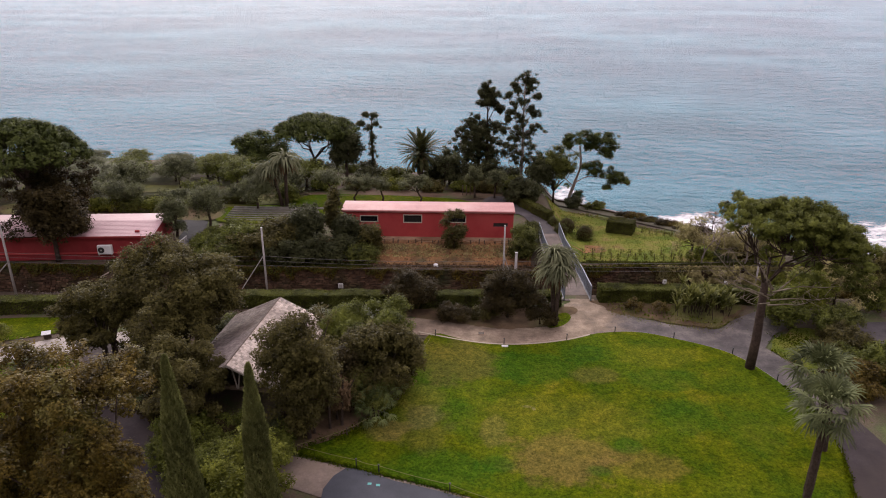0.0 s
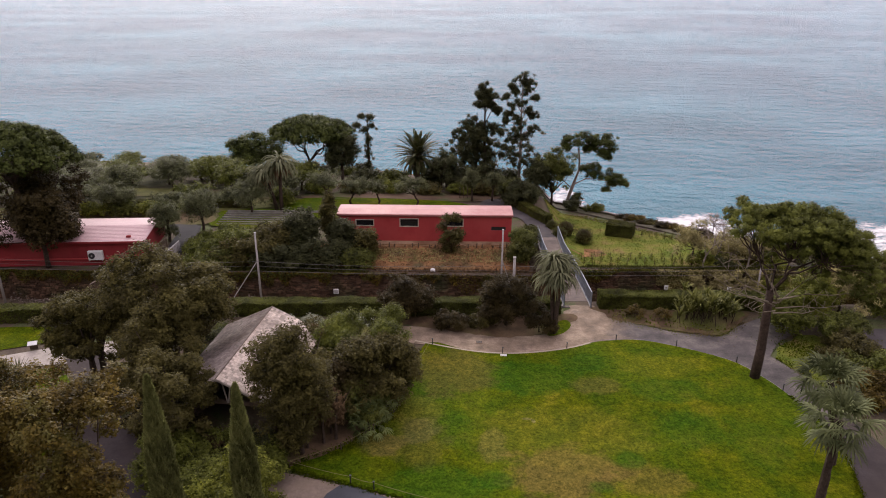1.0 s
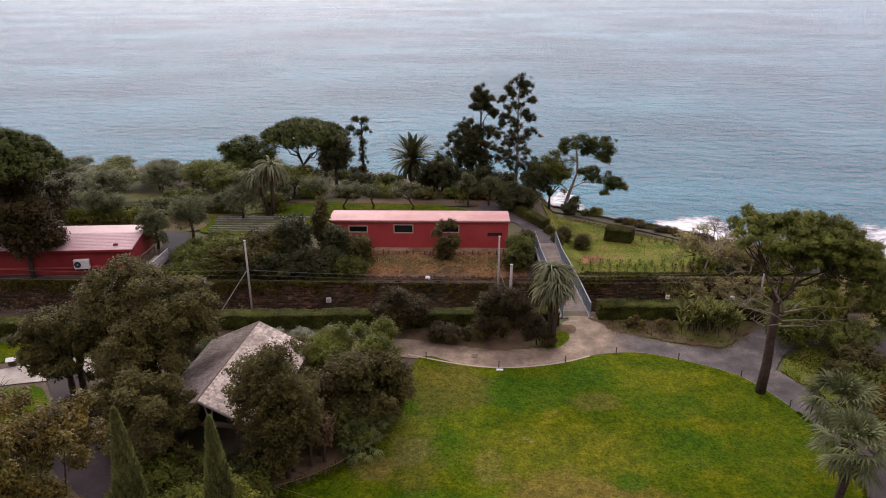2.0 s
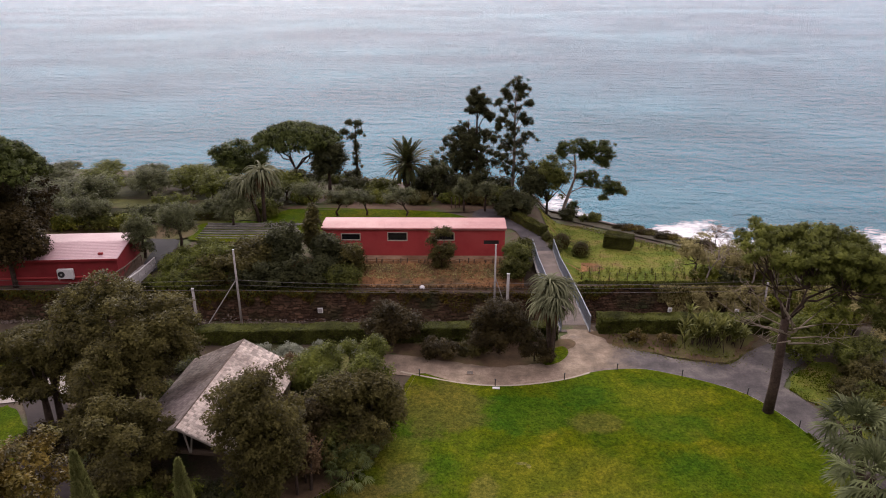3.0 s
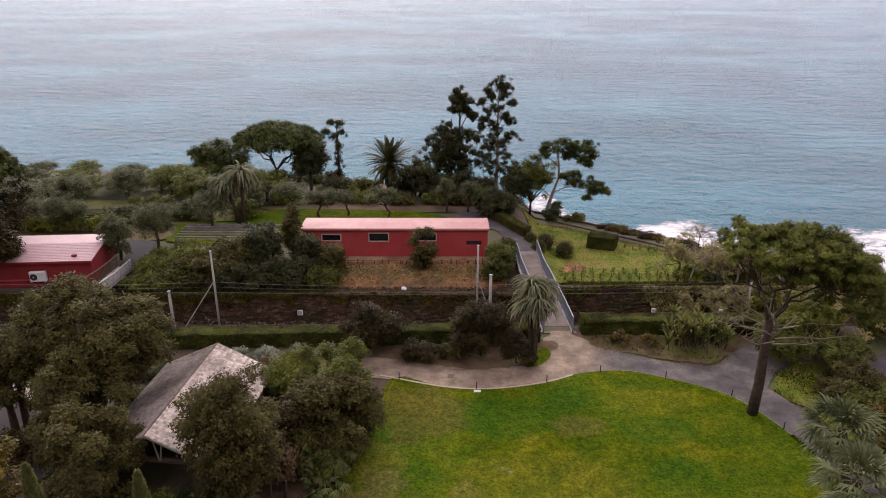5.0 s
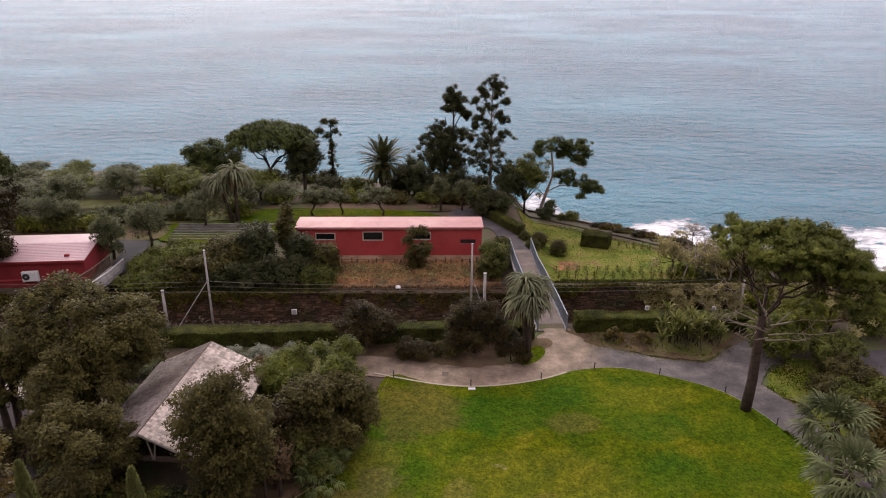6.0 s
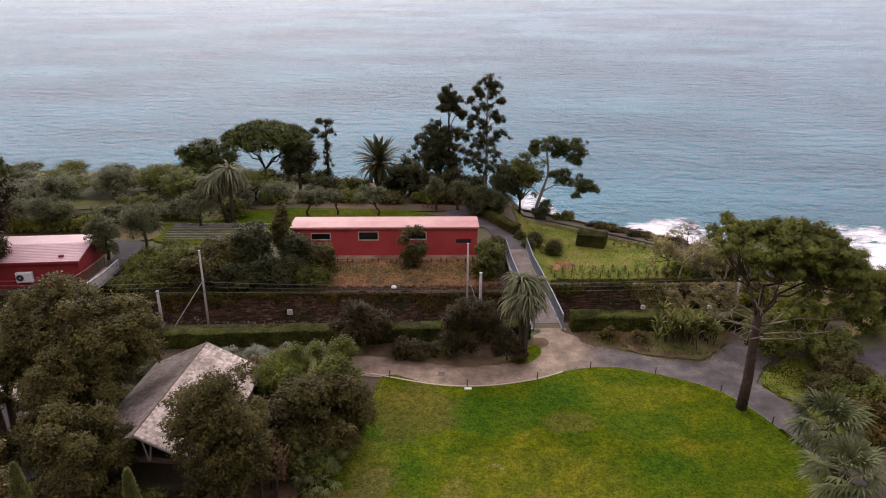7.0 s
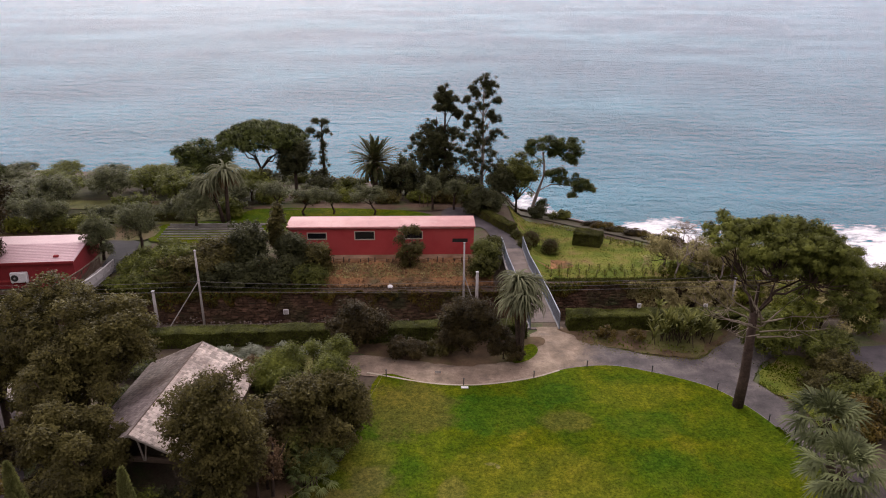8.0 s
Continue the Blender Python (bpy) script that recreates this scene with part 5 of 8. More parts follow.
def topiary(name, x, y, z, r, rz, label, n=5000):
    rng = fresh()
    ob = thing(name, x, y, z, label, "topiary", "clipped bushes on the terrace")
    bm = bmesh.new()
    bmesh.ops.create_icosphere(bm, subdivisions=2, radius=1, matrix=Matrix.Translation((0, 0, rz * 0.92)) @ Matrix.Diagonal((r * 0.88, r * 0.88, rz * 0.88, 1)))
    part("woody_core", bm, DARKER, ob)
    foliage("foliage", BOX, ob, rng, [(0, 0, rz * 0.92, r * 0.97, r * 0.97, rz * 0.97)], n, 0.085, shell=0.05, flat_under=0.0, loose=0.6, face=0.85)
    return ob


def frond(rng, base, az, rise, length, width, leaflets, droop, aspect_w=0.07, hang=0.25):
    """A feather frond: an arching rib with narrow leaflets; arrays of places and quads."""
    t = np.linspace(0, 1, leaflets)
    out = np.array([math.cos(az), math.sin(az), 0])
    el = rise - droop * t * 1.0
    seg = length / leaflets
    step = np.stack([np.cos(el) * out[0], np.cos(el) * out[1], np.sin(el)], 1) * seg
    rib = base + np.cumsum(step, 0)
    side = np.array([-out[1], out[0], 0])
    V, F = [], []
    # rib as a narrow strip
    for i in range(leaflets - 1):
        k = len(V)
        r = 0.035 * (1 - t[i]) + 0.008
        V += [rib[i] - side * r, rib[i] + side * r, rib[i + 1] + side * r * 0.8, rib[i + 1] - side * r * 0.8]
        F.append((k, k + 1, k + 2, k + 3))
    for i in range(2, leaflets):
        w = width * math.sin(math.pi * min(1, 0.12 + t[i] * 0.85)) ** 0.6
        fw = step[i] / seg
        for s in (-1, 1):
            d = unit(side * s * 0.85 + fw * 0.55 + np.array([0, 0, -hang + rng.normal() * 0.12]))
            a = rib[i]
            e = a + d * w
            m = a + d * w * 0.45
            b = fw * aspect_w
            k = len(V)
            V += [a - b * 0.5, m - b, e, m + b]
            F.append((k, k + 1, k + 2, k + 3))
    return V, F


def palm(name, x, y, z, th, label, fronds=46, length=3.2, width=0.5, leaflets=26, trunk=0.28, mat=None, lean=0.0, skirt=0.3, category="palm", droop=(70, 35), spike=0.07):
    """A feather palm: ringed trunk and a head of arching fronds, the oldest hanging."""
    rng = fresh()
    ob = thing(name, x, y, z, label, category)
    bm = bmesh.new()
    steps = max(4, int(th / 0.3))
    tube(bm, [(lean * (k / steps) ** 2, 0, -0.2 + (th + 0.2) * k / steps) for k in range(steps + 1)], trunk * 1.15, trunk, 9)
    for i, v in enumerate(bm.verts):
        v.co.x += (0.03 if (i // 9) % 2 else -0.03) * (v.co.x - lean)
    part("trunk", bm, BARK, ob)
    for k in range(fronds):
        u = k / fronds
        rise = radians(84 - 122 * u ** 1.1 + rng.normal() * 6)
        a = k * 2.39996 + rng.normal() * 0.1
        v, f = frond(rng, np.array([lean, 0, th - 0.1 + 0.25 * (1 - u)]), a, rise, length * rng.uniform(0.85, 1.1) * (0.8 + 0.2 * math.sin(math.pi * min(1, u + 0.2))), width, leaflets, radians(droop[0] + droop[1] * u), spike)
        link_mesh("frond", mesh_np("frond", np.array(v), f), mat or PALM, ob)
    if skirt:
        v, f = leaf_cloud(rng, [(lean, 0, th - 0.45, trunk * 1.9, trunk * 1.9, 0.55)], 260, 0.7, aspect=0.12, lift=-1.2)
        tagged(link_mesh("old_stub_skirt", mesh_np("old_stub_skirt", v, f), DRY, ob), "brown hanging stubs of old fronds", kind="stuff")
    return ob


def strap_head(rng, c, n, length, width, spread=1.0, hang=1.0):
    """A rosette of strap leaves that arch over and hang: arrays of places and quads."""
    V, F = [], []
    for k in range(n):
        u = (k + 0.5) / n
        az = k * 2.39996 + rng.normal() * 0.15
        el = radians(88 - (105 * spread) * u + rng.normal() * 7)
        out = np.array([math.cos(az), math.sin(az), 0.0])
        side = np.array([-out[1], out[0], 0.0])
        L = length * rng.uniform(0.75, 1.1)
        p = np.array(c, float)
        bend = radians((22 + 40 * u) * hang * rng.uniform(0.6, 1.3))
        segs = 4
        w = width * rng.uniform(0.8, 1.2)
        for s in range(segs):
            q = p + (out * math.cos(el) + np.array([0, 0, math.sin(el)])) * L / segs
            w0, w1 = (w * (1, 1.15, 0.95, 0.6)[s], w * (1.15, 0.95, 0.6, 0.06)[s])
            i = len(V)
            V += [p - side * w0, p + side * w0, q + side * w1, q - side * w1]
            F.append((i, i + 1, i + 2, i + 3))
            p = q
            el -= bend
    return V, F


def dracaena(name, x, y, z, heads, label, length=1.5, n=150, trunk=0.16, mat=None, category="palm", hang=1.0, width=0.045):
    """A trunked strap-leaved tree with one or more heads; heads: rows of dx, dy, height."""
    rng = fresh()
    ob = thing(name, x, y, z, label, category)
    for dx, dy, h in heads:
        bm = bmesh.new()
        tube(bm, [(dx * 0.15, dy * 0.15, -0.2), (dx * 0.35, dy * 0.3, h * 0.35), (dx * 0.8, dy * 0.8, h * 0.75), (dx, dy, h)], trunk * 1.2, trunk * 0.8, 8)
        part("trunk", bm, BARK, ob, smooth=True)
        v, f = strap_head(rng, (dx, dy, h - 0.05), n, length, width, 1.15, hang)
        link_mesh("leaf_head", mesh_np("leaf_head", np.array(v), f), mat or STRAP, ob)
        v, f = strap_head(rng, (dx, dy, h - 0.35), n // 9, length * 0.7, width, 0.2, 0.3)
        v = np.array(v)
        v[:, 2] = 2 * (h - 0.35) - v[:, 2]
        link_mesh("dead_leaf_skirt", mesh_np("dead_leaf_skirt", v, f), DRY, ob, "brown dead leaves hanging at the trunk")
    return ob


def strap(rng, base, az, rise, length, width, droop, segs=8):
    """One long folded leaf that arches over and hangs; arrays of places and quads."""
    out = np.array([math.cos(az), math.sin(az), 0.0])
    side = np.array([-out[1], out[0], 0.0])
    twist = rng.normal() * 0.5
    p, V, F = np.array(base, float), [], []
    for s in range(segs + 1):
        t = s / segs
        el = rise - droop * t ** 0.9
        way = out * math.cos(el) + np.array([0, 0, math.sin(el)])
        nrm = np.cross(way, side)
        w = width * (0.35 + 2.2 * t * (1 - t) + 0.25 * (1 - t)) * (1 - t ** 6)
        a = side * math.cos(twist * t) + nrm * math.sin(twist * t)
        V += [p - a * w + nrm * w * 0.5, p, p + a * w + nrm * w * 0.5]
        if s:
            i = len(V) - 6
            F += [(i, i + 1, i + 4, i + 3), (i + 1, i + 2, i + 5, i + 4)]
        p = p + way * length / segs
    return V, F


def weeping_palm(x, y, z, heads, label, fronds=64, length=3.0, width=0.3, trunk=0.18, mat=None):
    """A clump of palms whose fronds arch over and hang in a shaggy mop; heads: rows of dx, dy, height."""
    rng = fresh()
    ob = thing("weeping_palm", x, y, z, label, "palm")
    for dx, dy, h in heads:
        bm = bmesh.new()
        tube(bm, [(dx * 0.3, dy * 0.3, -0.2), (dx * 0.45, dy * 0.4, h * 0.35), (dx * 0.8, dy * 0.8, h * 0.75), (dx, dy, h)], trunk * 1.2, trunk * 0.85, 8)
        part("trunk", bm, BARK, ob, smooth=True)
        for k in range(fronds):
            u = k / fronds
            v, f = strap(rng, np.array([dx, dy, h - 0.15 * u]), k * 2.39996 + rng.normal() * 0.2, radians(84 - 80 * u + rng.normal() * 10), length * rng.uniform(0.7, 1.1), width * rng.uniform(0.7, 1.3), radians(165 - 55 * u + rng.normal() * 14))
            link_mesh("frond", mesh_np("frond", np.array(v), f), mat or WEEPING, ob)
        for k in range(fronds // 3):
            v, f = strap(rng, np.array([dx, dy, h - 0.35]), k * 2.39996, radians(-20 + rng.normal() * 12), length * rng.uniform(0.5, 0.8), width * 0.8, radians(62))
            link_mesh("dead_frond", mesh_np("dead_frond", np.array(v), f), DRY, ob, "brown dead frond hanging at the trunk")
    return ob


def fan_leaf(rng, c, az, el, stalk, size):
    """A fan leaf on its stalk: narrow folds spread like a hand of cards, their tips bending down; arrays of places and quads."""
    out = np.array([math.cos(az), math.sin(az), 0.0])
    side = np.array([-out[1], out[0], 0.0])
    way = out * math.cos(el) + np.array([0, 0, math.sin(el)])
    p = np.asarray(c, float) + way * stalk + np.array([0, 0, -0.12 * stalk])
    V, F = [c - side * 0.02, c + side * 0.02, p + side * 0.02, p - side * 0.02], [(0, 1, 2, 3)]
    cup = np.cross(way, side)
    for k in range(13):
        a = radians(-100 + 200 * k / 12 + rng.normal() * 2)
        d = way * math.cos(a) + side * math.sin(a) + cup * (-0.22 * abs(math.sin(a)))
        d /= np.linalg.norm(d)
        w = np.cross(d, cup) * size * 0.05
        L = size * (0.72 + 0.28 * math.cos(a)) * rng.uniform(0.9, 1.1)
        m = p + d * L * 0.6
        e = m + (d * 0.75 + np.array([0, 0, -0.3 - 0.45 * rng.random()])) * L * 0.46
        i = len(V)
        V += [p - w * 0.3, p + w * 0.3, m + w, m - w, e + w * 0.1, e - w * 0.1]
        F += [(i, i + 1, i + 2, i + 3), (i + 3, i + 2, i + 4, i + 5)]
    return np.array(V), F


def fan_palm_tree(x, y, z, heads, label, leaves=40, size=1.3, trunk=0.2, mat=None, name="fan_palm"):
    """Trunked fan palms with round heads of grey-green fans above brown hanging ones; heads: rows of dx, dy, height."""
    rng = fresh()
    ob = thing(name, x, y, z, label, "palm")
    for dx, dy, h in heads:
        bm = bmesh.new()
        steps = 14
        tube(bm, [(dx * (k / steps) ** 1.6, dy * (k / steps) ** 1.6, -0.2 + (h + 0.2) * k / steps) for k in range(steps + 1)], trunk * 1.25, trunk, 9)
        for i, v in enumerate(bm.verts):
            v.co += Vector(rng.normal(size=3) * 0.018)
        part("trunk", bm, BARK, ob)
        c = np.array([dx, dy, h])
        for k in range(leaves):
            u = k / leaves
            v, f = fan_leaf(rng, c + np.array([0, 0, 0.15 - 0.35 * u]), k * 2.39996 + rng.normal() * 0.15, radians(84 - 128 * u + rng.normal() * 8), (0.7 + 0.5 * math.sin(math.pi * u)) * rng.uniform(0.85, 1.15), size * rng.uniform(0.85, 1.1))
            link_mesh("fan", mesh_np("fan", v, f), mat or STRAP, ob)
        for k in range(8):
            v, f = fan_leaf(rng, c - np.array([0, 0, 0.55]), k * 2.39996, radians(-76 + rng.normal() * 6), 0.4, size * 0.65)
            link_mesh("dead_fan", mesh_np("dead_fan", v, f), DRY, ob, "brown dead fan hanging at the trunk")
    return ob


def stone_pine(name, x, y, z, h, cx, cy, rx, ry, rz, label, n=26000, tufts=150, size=0.34, trunk=0.4, fork=0.55, boughs=16, bark=None, tuft=(0.4, 0.75), leaf=None, under=0.25, kink=0.0, base=0.0, fork_at=None, crown=None, blades=0.45, tight=0.3, arm=0.45):
    """An umbrella pine: bare forking trunk under a flat dome of needle tufts; cx, cy: the dome's middle from the foot."""
    rng = fresh()
    ob = thing(name, x, y, z, label, "tree")
    bl = list(crown(rng)) if crown else []
    while not crown and len(bl) < tufts:
        d = unit(rng.normal(size=3))
        if d[2] < -under:
            continue
        k = rng.uniform(0.75, 1.0) if rng.random() < 0.75 else rng.uniform(0.3, 0.8)
        r = rng.uniform(*tuft)
        wob = 1 + 0.26 * noise.noise((d[0] * 2.2 + x, d[1] * 2.2, d[2] * 2 + y))
        bl.append((cx + d[0] * rx * k * wob, cy + d[1] * ry * k * wob, h - rz + d[2] * (rz - r * 0.5) * k * wob - base * d[0] * rx * k, r, r, r * 0.62))
    bm = bmesh.new()
    top = Vector(fork_at) if fork_at else Vector((cx * 0.45, cy * 0.45, h * fork))
    tube(bm, [(0, 0, -0.3), (top.x * 0.2 + kink, top.y * 0.2, top.z * 0.33), (top.x * 0.6 + kink * 0.5, top.y * 0.6, top.z * 0.7), top], trunk, trunk * 0.7, 10)
    t = part("trunk", bm, bark or BARK, ob, smooth=True)
    subs = []
    for k in range(7):
        a = k * 0.9 + rng.normal() * 0.2
        s = Vector((cx + math.cos(a) * rx * 0.45, cy + math.sin(a) * ry * 0.45, top.z + (h - rz - top.z) * rng.uniform(0.5, 0.9)))
        bm = bmesh.new()
        tube(bm, [top - Vector((0, 0, trunk)), top.lerp(s, 0.35) + Vector((rng.normal() * 0.3, rng.normal() * 0.3, 0.4)), top.lerp(s, 0.7) + Vector((rng.normal() * 0.3, rng.normal() * 0.3, -0.1)), s], trunk * arm, trunk * arm * 0.4, 6)
        part("bough", bm, bark or BARK, t, smooth=True)
        subs.append(s)
    bm = bmesh.new()
    for i in rng.permutation(len(bl))[: boughs * 3]:
        e = Vector(bl[i][:3])
        s = min(subs, key=lambda q: (q - e).length)
        tube(bm, [s, s.lerp(e, 0.35) + Vector((rng.normal() * 0.25, rng.normal() * 0.25, -0.25)), s.lerp(e, 0.7) + Vector((rng.normal() * 0.25, rng.normal() * 0.25, 0.1)), e], trunk * 0.14, 0.015, 4)
    tagged(part("twig", bm, bark or BARK, t), kind="stuff")
    foliage("crown", leaf or PINE, ob, rng, bl, n, size, aspect=blades, shell=tight, radial=0.25, lift=0.1, flat_under=1.2, spray=10, loose=0.6, face=0.92, up=0.22)
    return ob


def umbrella(rng, cx, cy, rx, ry, top, drop, count, r, fall=0.0, fill=0.6, deep=1.3, bare=-2.0, bumpy=0.16):
    """Tufts packed over an umbrella crown, with a darker layer beneath; fall: how far the side towards +x hangs down."""
    out = []
    for i in range(count):
        u = math.sqrt((i + 0.5) / count)
        a = i * 2.39996 + rng.normal() * 0.12
        wob = 1 + 0.1 * noise.noise((math.cos(a) * 1.7 + cx, math.sin(a) * 1.7 + cy, 2.0))
        x, y = math.cos(a) * u * wob, math.sin(a) * u * wob
        q = r * rng.uniform(0.75, 1.2)
        z = top - q * 0.6 - drop * u ** 2.3 - fall * max(0.0, x) ** 1.8 + 0.55 * noise.noise((x * 3.1, y * 3.1, top)) + rng.normal() * bumpy
        out.append((cx + x * rx, cy + y * ry, z, q, q, q * 0.72))
        if rng.random() < fill and u < 0.88 and x > bare:
            out.append((cx + x * rx * 0.96, cy + y * ry * 0.96, z - deep * rng.uniform(0.6, 1.1), q, q, q * 0.6))
    return out


def cypress(name, x, y, h, r, label):
    """A slim column of upright sprays tapering to a point."""
    rng = fresh()
    ob = thing(name, x, y, 0, label, "cypress", "pair of cypresses")
    bm = bmesh.new()
    tube(bm, [(0, 0, -0.2), (0, 0, h * 0.5), (0, 0, h * 0.93)], 0.16, 0.03, 7)
    part("trunk", bm, BARK, ob)
    n = 26000
    t = rng.random(n) ** 0.8
    a = rng.random(n) * 2 * math.pi
    rad = r * (1 - t) ** 0.62 * np.minimum(1, (t + 0.03) * 9)
    rad = rad * (1 + 0.22 * np.sin(a * 5 + t * 22) * np.sin(t * 40 + a * 3)) * (1 - 0.4 * rng.random(n) ** 2.5)
    p = np.stack([np.cos(a) * rad, np.sin(a) * rad, 0.25 + t * (h - 0.3)], 1)
    along = unit(np.stack([np.cos(a) * 0.35, np.sin(a) * 0.35, np.full(n, 1.0)], 1) + rng.normal(size=(n, 3)) * 0.25)
    v, f = leaf_blades(rng, p, along, 0.2, 0.32)
    link_mesh("crown", mesh_np("crown", v, f), CYPRESS, ob)
    return ob


# hedges along the cutting and the terrace
hedge("hedge", -20.5, 54.3, 9.6, 55.4, 1.3, 0, 1.3, "long clipped green hedge beside the railway", 36000)
hedge("hedge", -60.0, 50.6, -20.6, 54.2, 1.3, 0, 1.3, "long clipped green hedge behind the small lawn", 26000)
hedge("hedge", 13.1, 56.6, 30.5, 56.6, 1.4, 0, 1.35, "clipped green hedge beside the footbridge", 24000)
hedge("hedge", 8.3, 95.2, 12.1, 87.9, 1.2, -3.4, 1.15, "dark clipped hedge along the path to the sea", 7000, mat=BOX)
hedge("hedge", 7.6, 100.0, 10.2, 97.0, 1.4, -3.5, 1.3, "dark clipped hedge along the path to the sea", 5000, mat=BOX)
hedge("hedge", -43.0, 92.6, -27.4, 93.2, 1.1, -3.45, 1.1, "dark clipped hedge between the olive trees", 9000, mat=BOX)
hedge("clipped_block", 20.1, 88.2, 23.2, 86.8, 2.0, -5.1, 1.75, "dark clipped block of hedge on the terrace", 8000, mat=BOX)
topiary("topiary", 14.7, 86.8, -4.75, 1.15, 1.2, "round clipped dark bush on the terrace")
topiary("topiary", 16.7, 84.8, -4.85, 1.08, 1.08, "ball-shaped clipped bush on the terrace")
topiary("topiary", 12.9, 87.0, -3.8, 0.65, 0.6, "low clipped bush beside the path")
topiary("topiary", 13.6, 84.2, -3.9, 0.8, 0.7, "low clipped bush beside the path")

# trees and palms near the sea
stone_pine("umbrella_pine", -23.4, 113.6, -5.0, 10.9, 1.0, 0, 7.0, 6.6, 3.8, "umbrella pine with a broad dark crown by the sea", n=110000, size=0.22, trunk=0.36, boughs=26, leaf=FARPINE, fork_at=(0.2, 0.0, 3.2), crown=lambda rng: umbrella(rng, 0.7, 0.0, 6.5, 5.4, 10.0, 2.3, 200, 0.68, fill=0.85, deep=0.85), blades=0.5)
tree("dark_evergreen", -17.7, 111.8, -5.0, 8.2, 2.7, 2.4, 3.1, GLOOM, "dark dense evergreen beside the umbrella pine", n=17000, trunk=0.3, blobs=40, low=-0.9)
tree("dark_evergreen", -34.0, 118.0, -5.5, 6.4, 5.2, 4.0, 2.7, FARPINE, "broad dark green round-topped pine", n=22000, blobs=60, blob=(0.2, 0.32), trunk=0.3, low=-0.9)
palm("date_palm", -5.2, 105.0, -4.2, 5.3, "tall date palm with a full round head of fronds", fronds=84, length=4.1, width=0.42, leaflets=34, trunk=0.38, droop=(34, 36), spike=0.13)


def mast_tree(name, x, y, z, h, label, blobs, mat, n, trunk=0.28, bark=None, size=0.34, wide=1.35):
    """A tall thin tree with separate masses of foliage round a long trunk; blobs: rows of dx, dy, height, rx, rz."""
    rng = fresh()
    ob = thing(name, x, y, z, label, "tree")
    bm = bmesh.new()
    tube(bm, [(0, 0, -0.3), (0.15, 0, h * 0.3), (0.05, 0.1, h * 0.65), (0.1, 0, h * 0.97)], trunk, 0.05, 8)
    bl, arms = [], []
    for dx, dy, hz, rx, rz in blobs:
        arms.append([(0.1, 0.05, max(0.5, hz - abs(dx) * 0.9 - 0.4)), (dx * 0.5, dy * 0.5, hz - 0.35), (dx, dy, hz)])
        bl += clumps(rng, dx, dy, hz, rx * wide, rx * wide, rz * wide, max(8, int(rx * rz * 13)), 0.16, 0.42, -1.0, 0.05)
        for _ in range(3):
            q = rng.normal(size=3) * (rx, rx, rz) * (wide - 0.4)
            bl.append((dx + q[0], dy + q[1], hz - abs(q[2]), 0.2, 0.2, 0.16))
    t = part("trunk", bm, bark or BARK, ob, smooth=True)
    for arm in arms:
        part("bough", tube(bmesh.new(), arm, trunk * 0.28, 0.03, 5), bark or BARK, t)
    foliage("crown", mat, ob, rng, bl, int(n * 1.3), size * 0.68, aspect=0.5, shell=0.42, loose=0.9)
    return ob


mast_tree("ivy_clad_tree", -14.0, 116.0, -5.2, 10.2, "broken-topped trunk wrapped in dark ivy", [(0, 0, 1.0, 0.5, 0.9), (0.05, 0, 2.4, 0.5, 0.9), (0.05, 0, 3.8, 0.5, 0.9), (0, 0, 5.2, 0.5, 0.9), (0, 0, 6.6, 0.6, 0.8), (-0.6, 0, 7.7, 0.6, 0.6), (0.8, 0, 8.6, 0.55, 0.6), (-1.7, 0, 8.6, 0.5, 0.45), (0.55, 0, 10.1, 0.5, 0.5), (-0.8, 0, 10.1, 0.45, 0.25)], GLOOM, 9000, wide=1.15, size=0.28)
mast_tree("tall_evergreen", 4.8, 107.0, -4.4, 16.6, "tall thin tree with dark clumps round a bare trunk", [(0.1, 0, 15.3, 0.9, 0.7), (-0.8, 0, 14.4, 0.75, 0.7), (0.8, 0, 14.4, 0.8, 0.7), (0, 0, 13.6, 1.1, 0.7), (-0.8, 0, 12.9, 0.5, 0.4), (0.9, 0, 12.8, 0.65, 0.45), (1.8, 0, 12.1, 0.5, 0.35), (1.3, 0, 9.6, 0.6, 0.45)], GLOOM, 24000, size=0.28, wide=1.12)
mast_tree("dark_cedar", 3.6, 107.6, -4.4, 11.9, "broad dark evergreen beneath the tall trees", [(-0.6, 0, 10.2, 1.1, 0.9), (-1.1, 0, 9.0, 1.7, 1.1), (1.3, 0, 8.6, 2.0, 1.4), (-1.5, 0, 6.6, 2.6, 1.8), (1.6, 0, 6.0, 2.5, 1.8), (0, 0.5, 4.0, 3.2, 2.0), (-0.4, -0.5, 8.0, 1.8, 1.6)], GLOOM, 64000, size=0.28, wide=1.22)
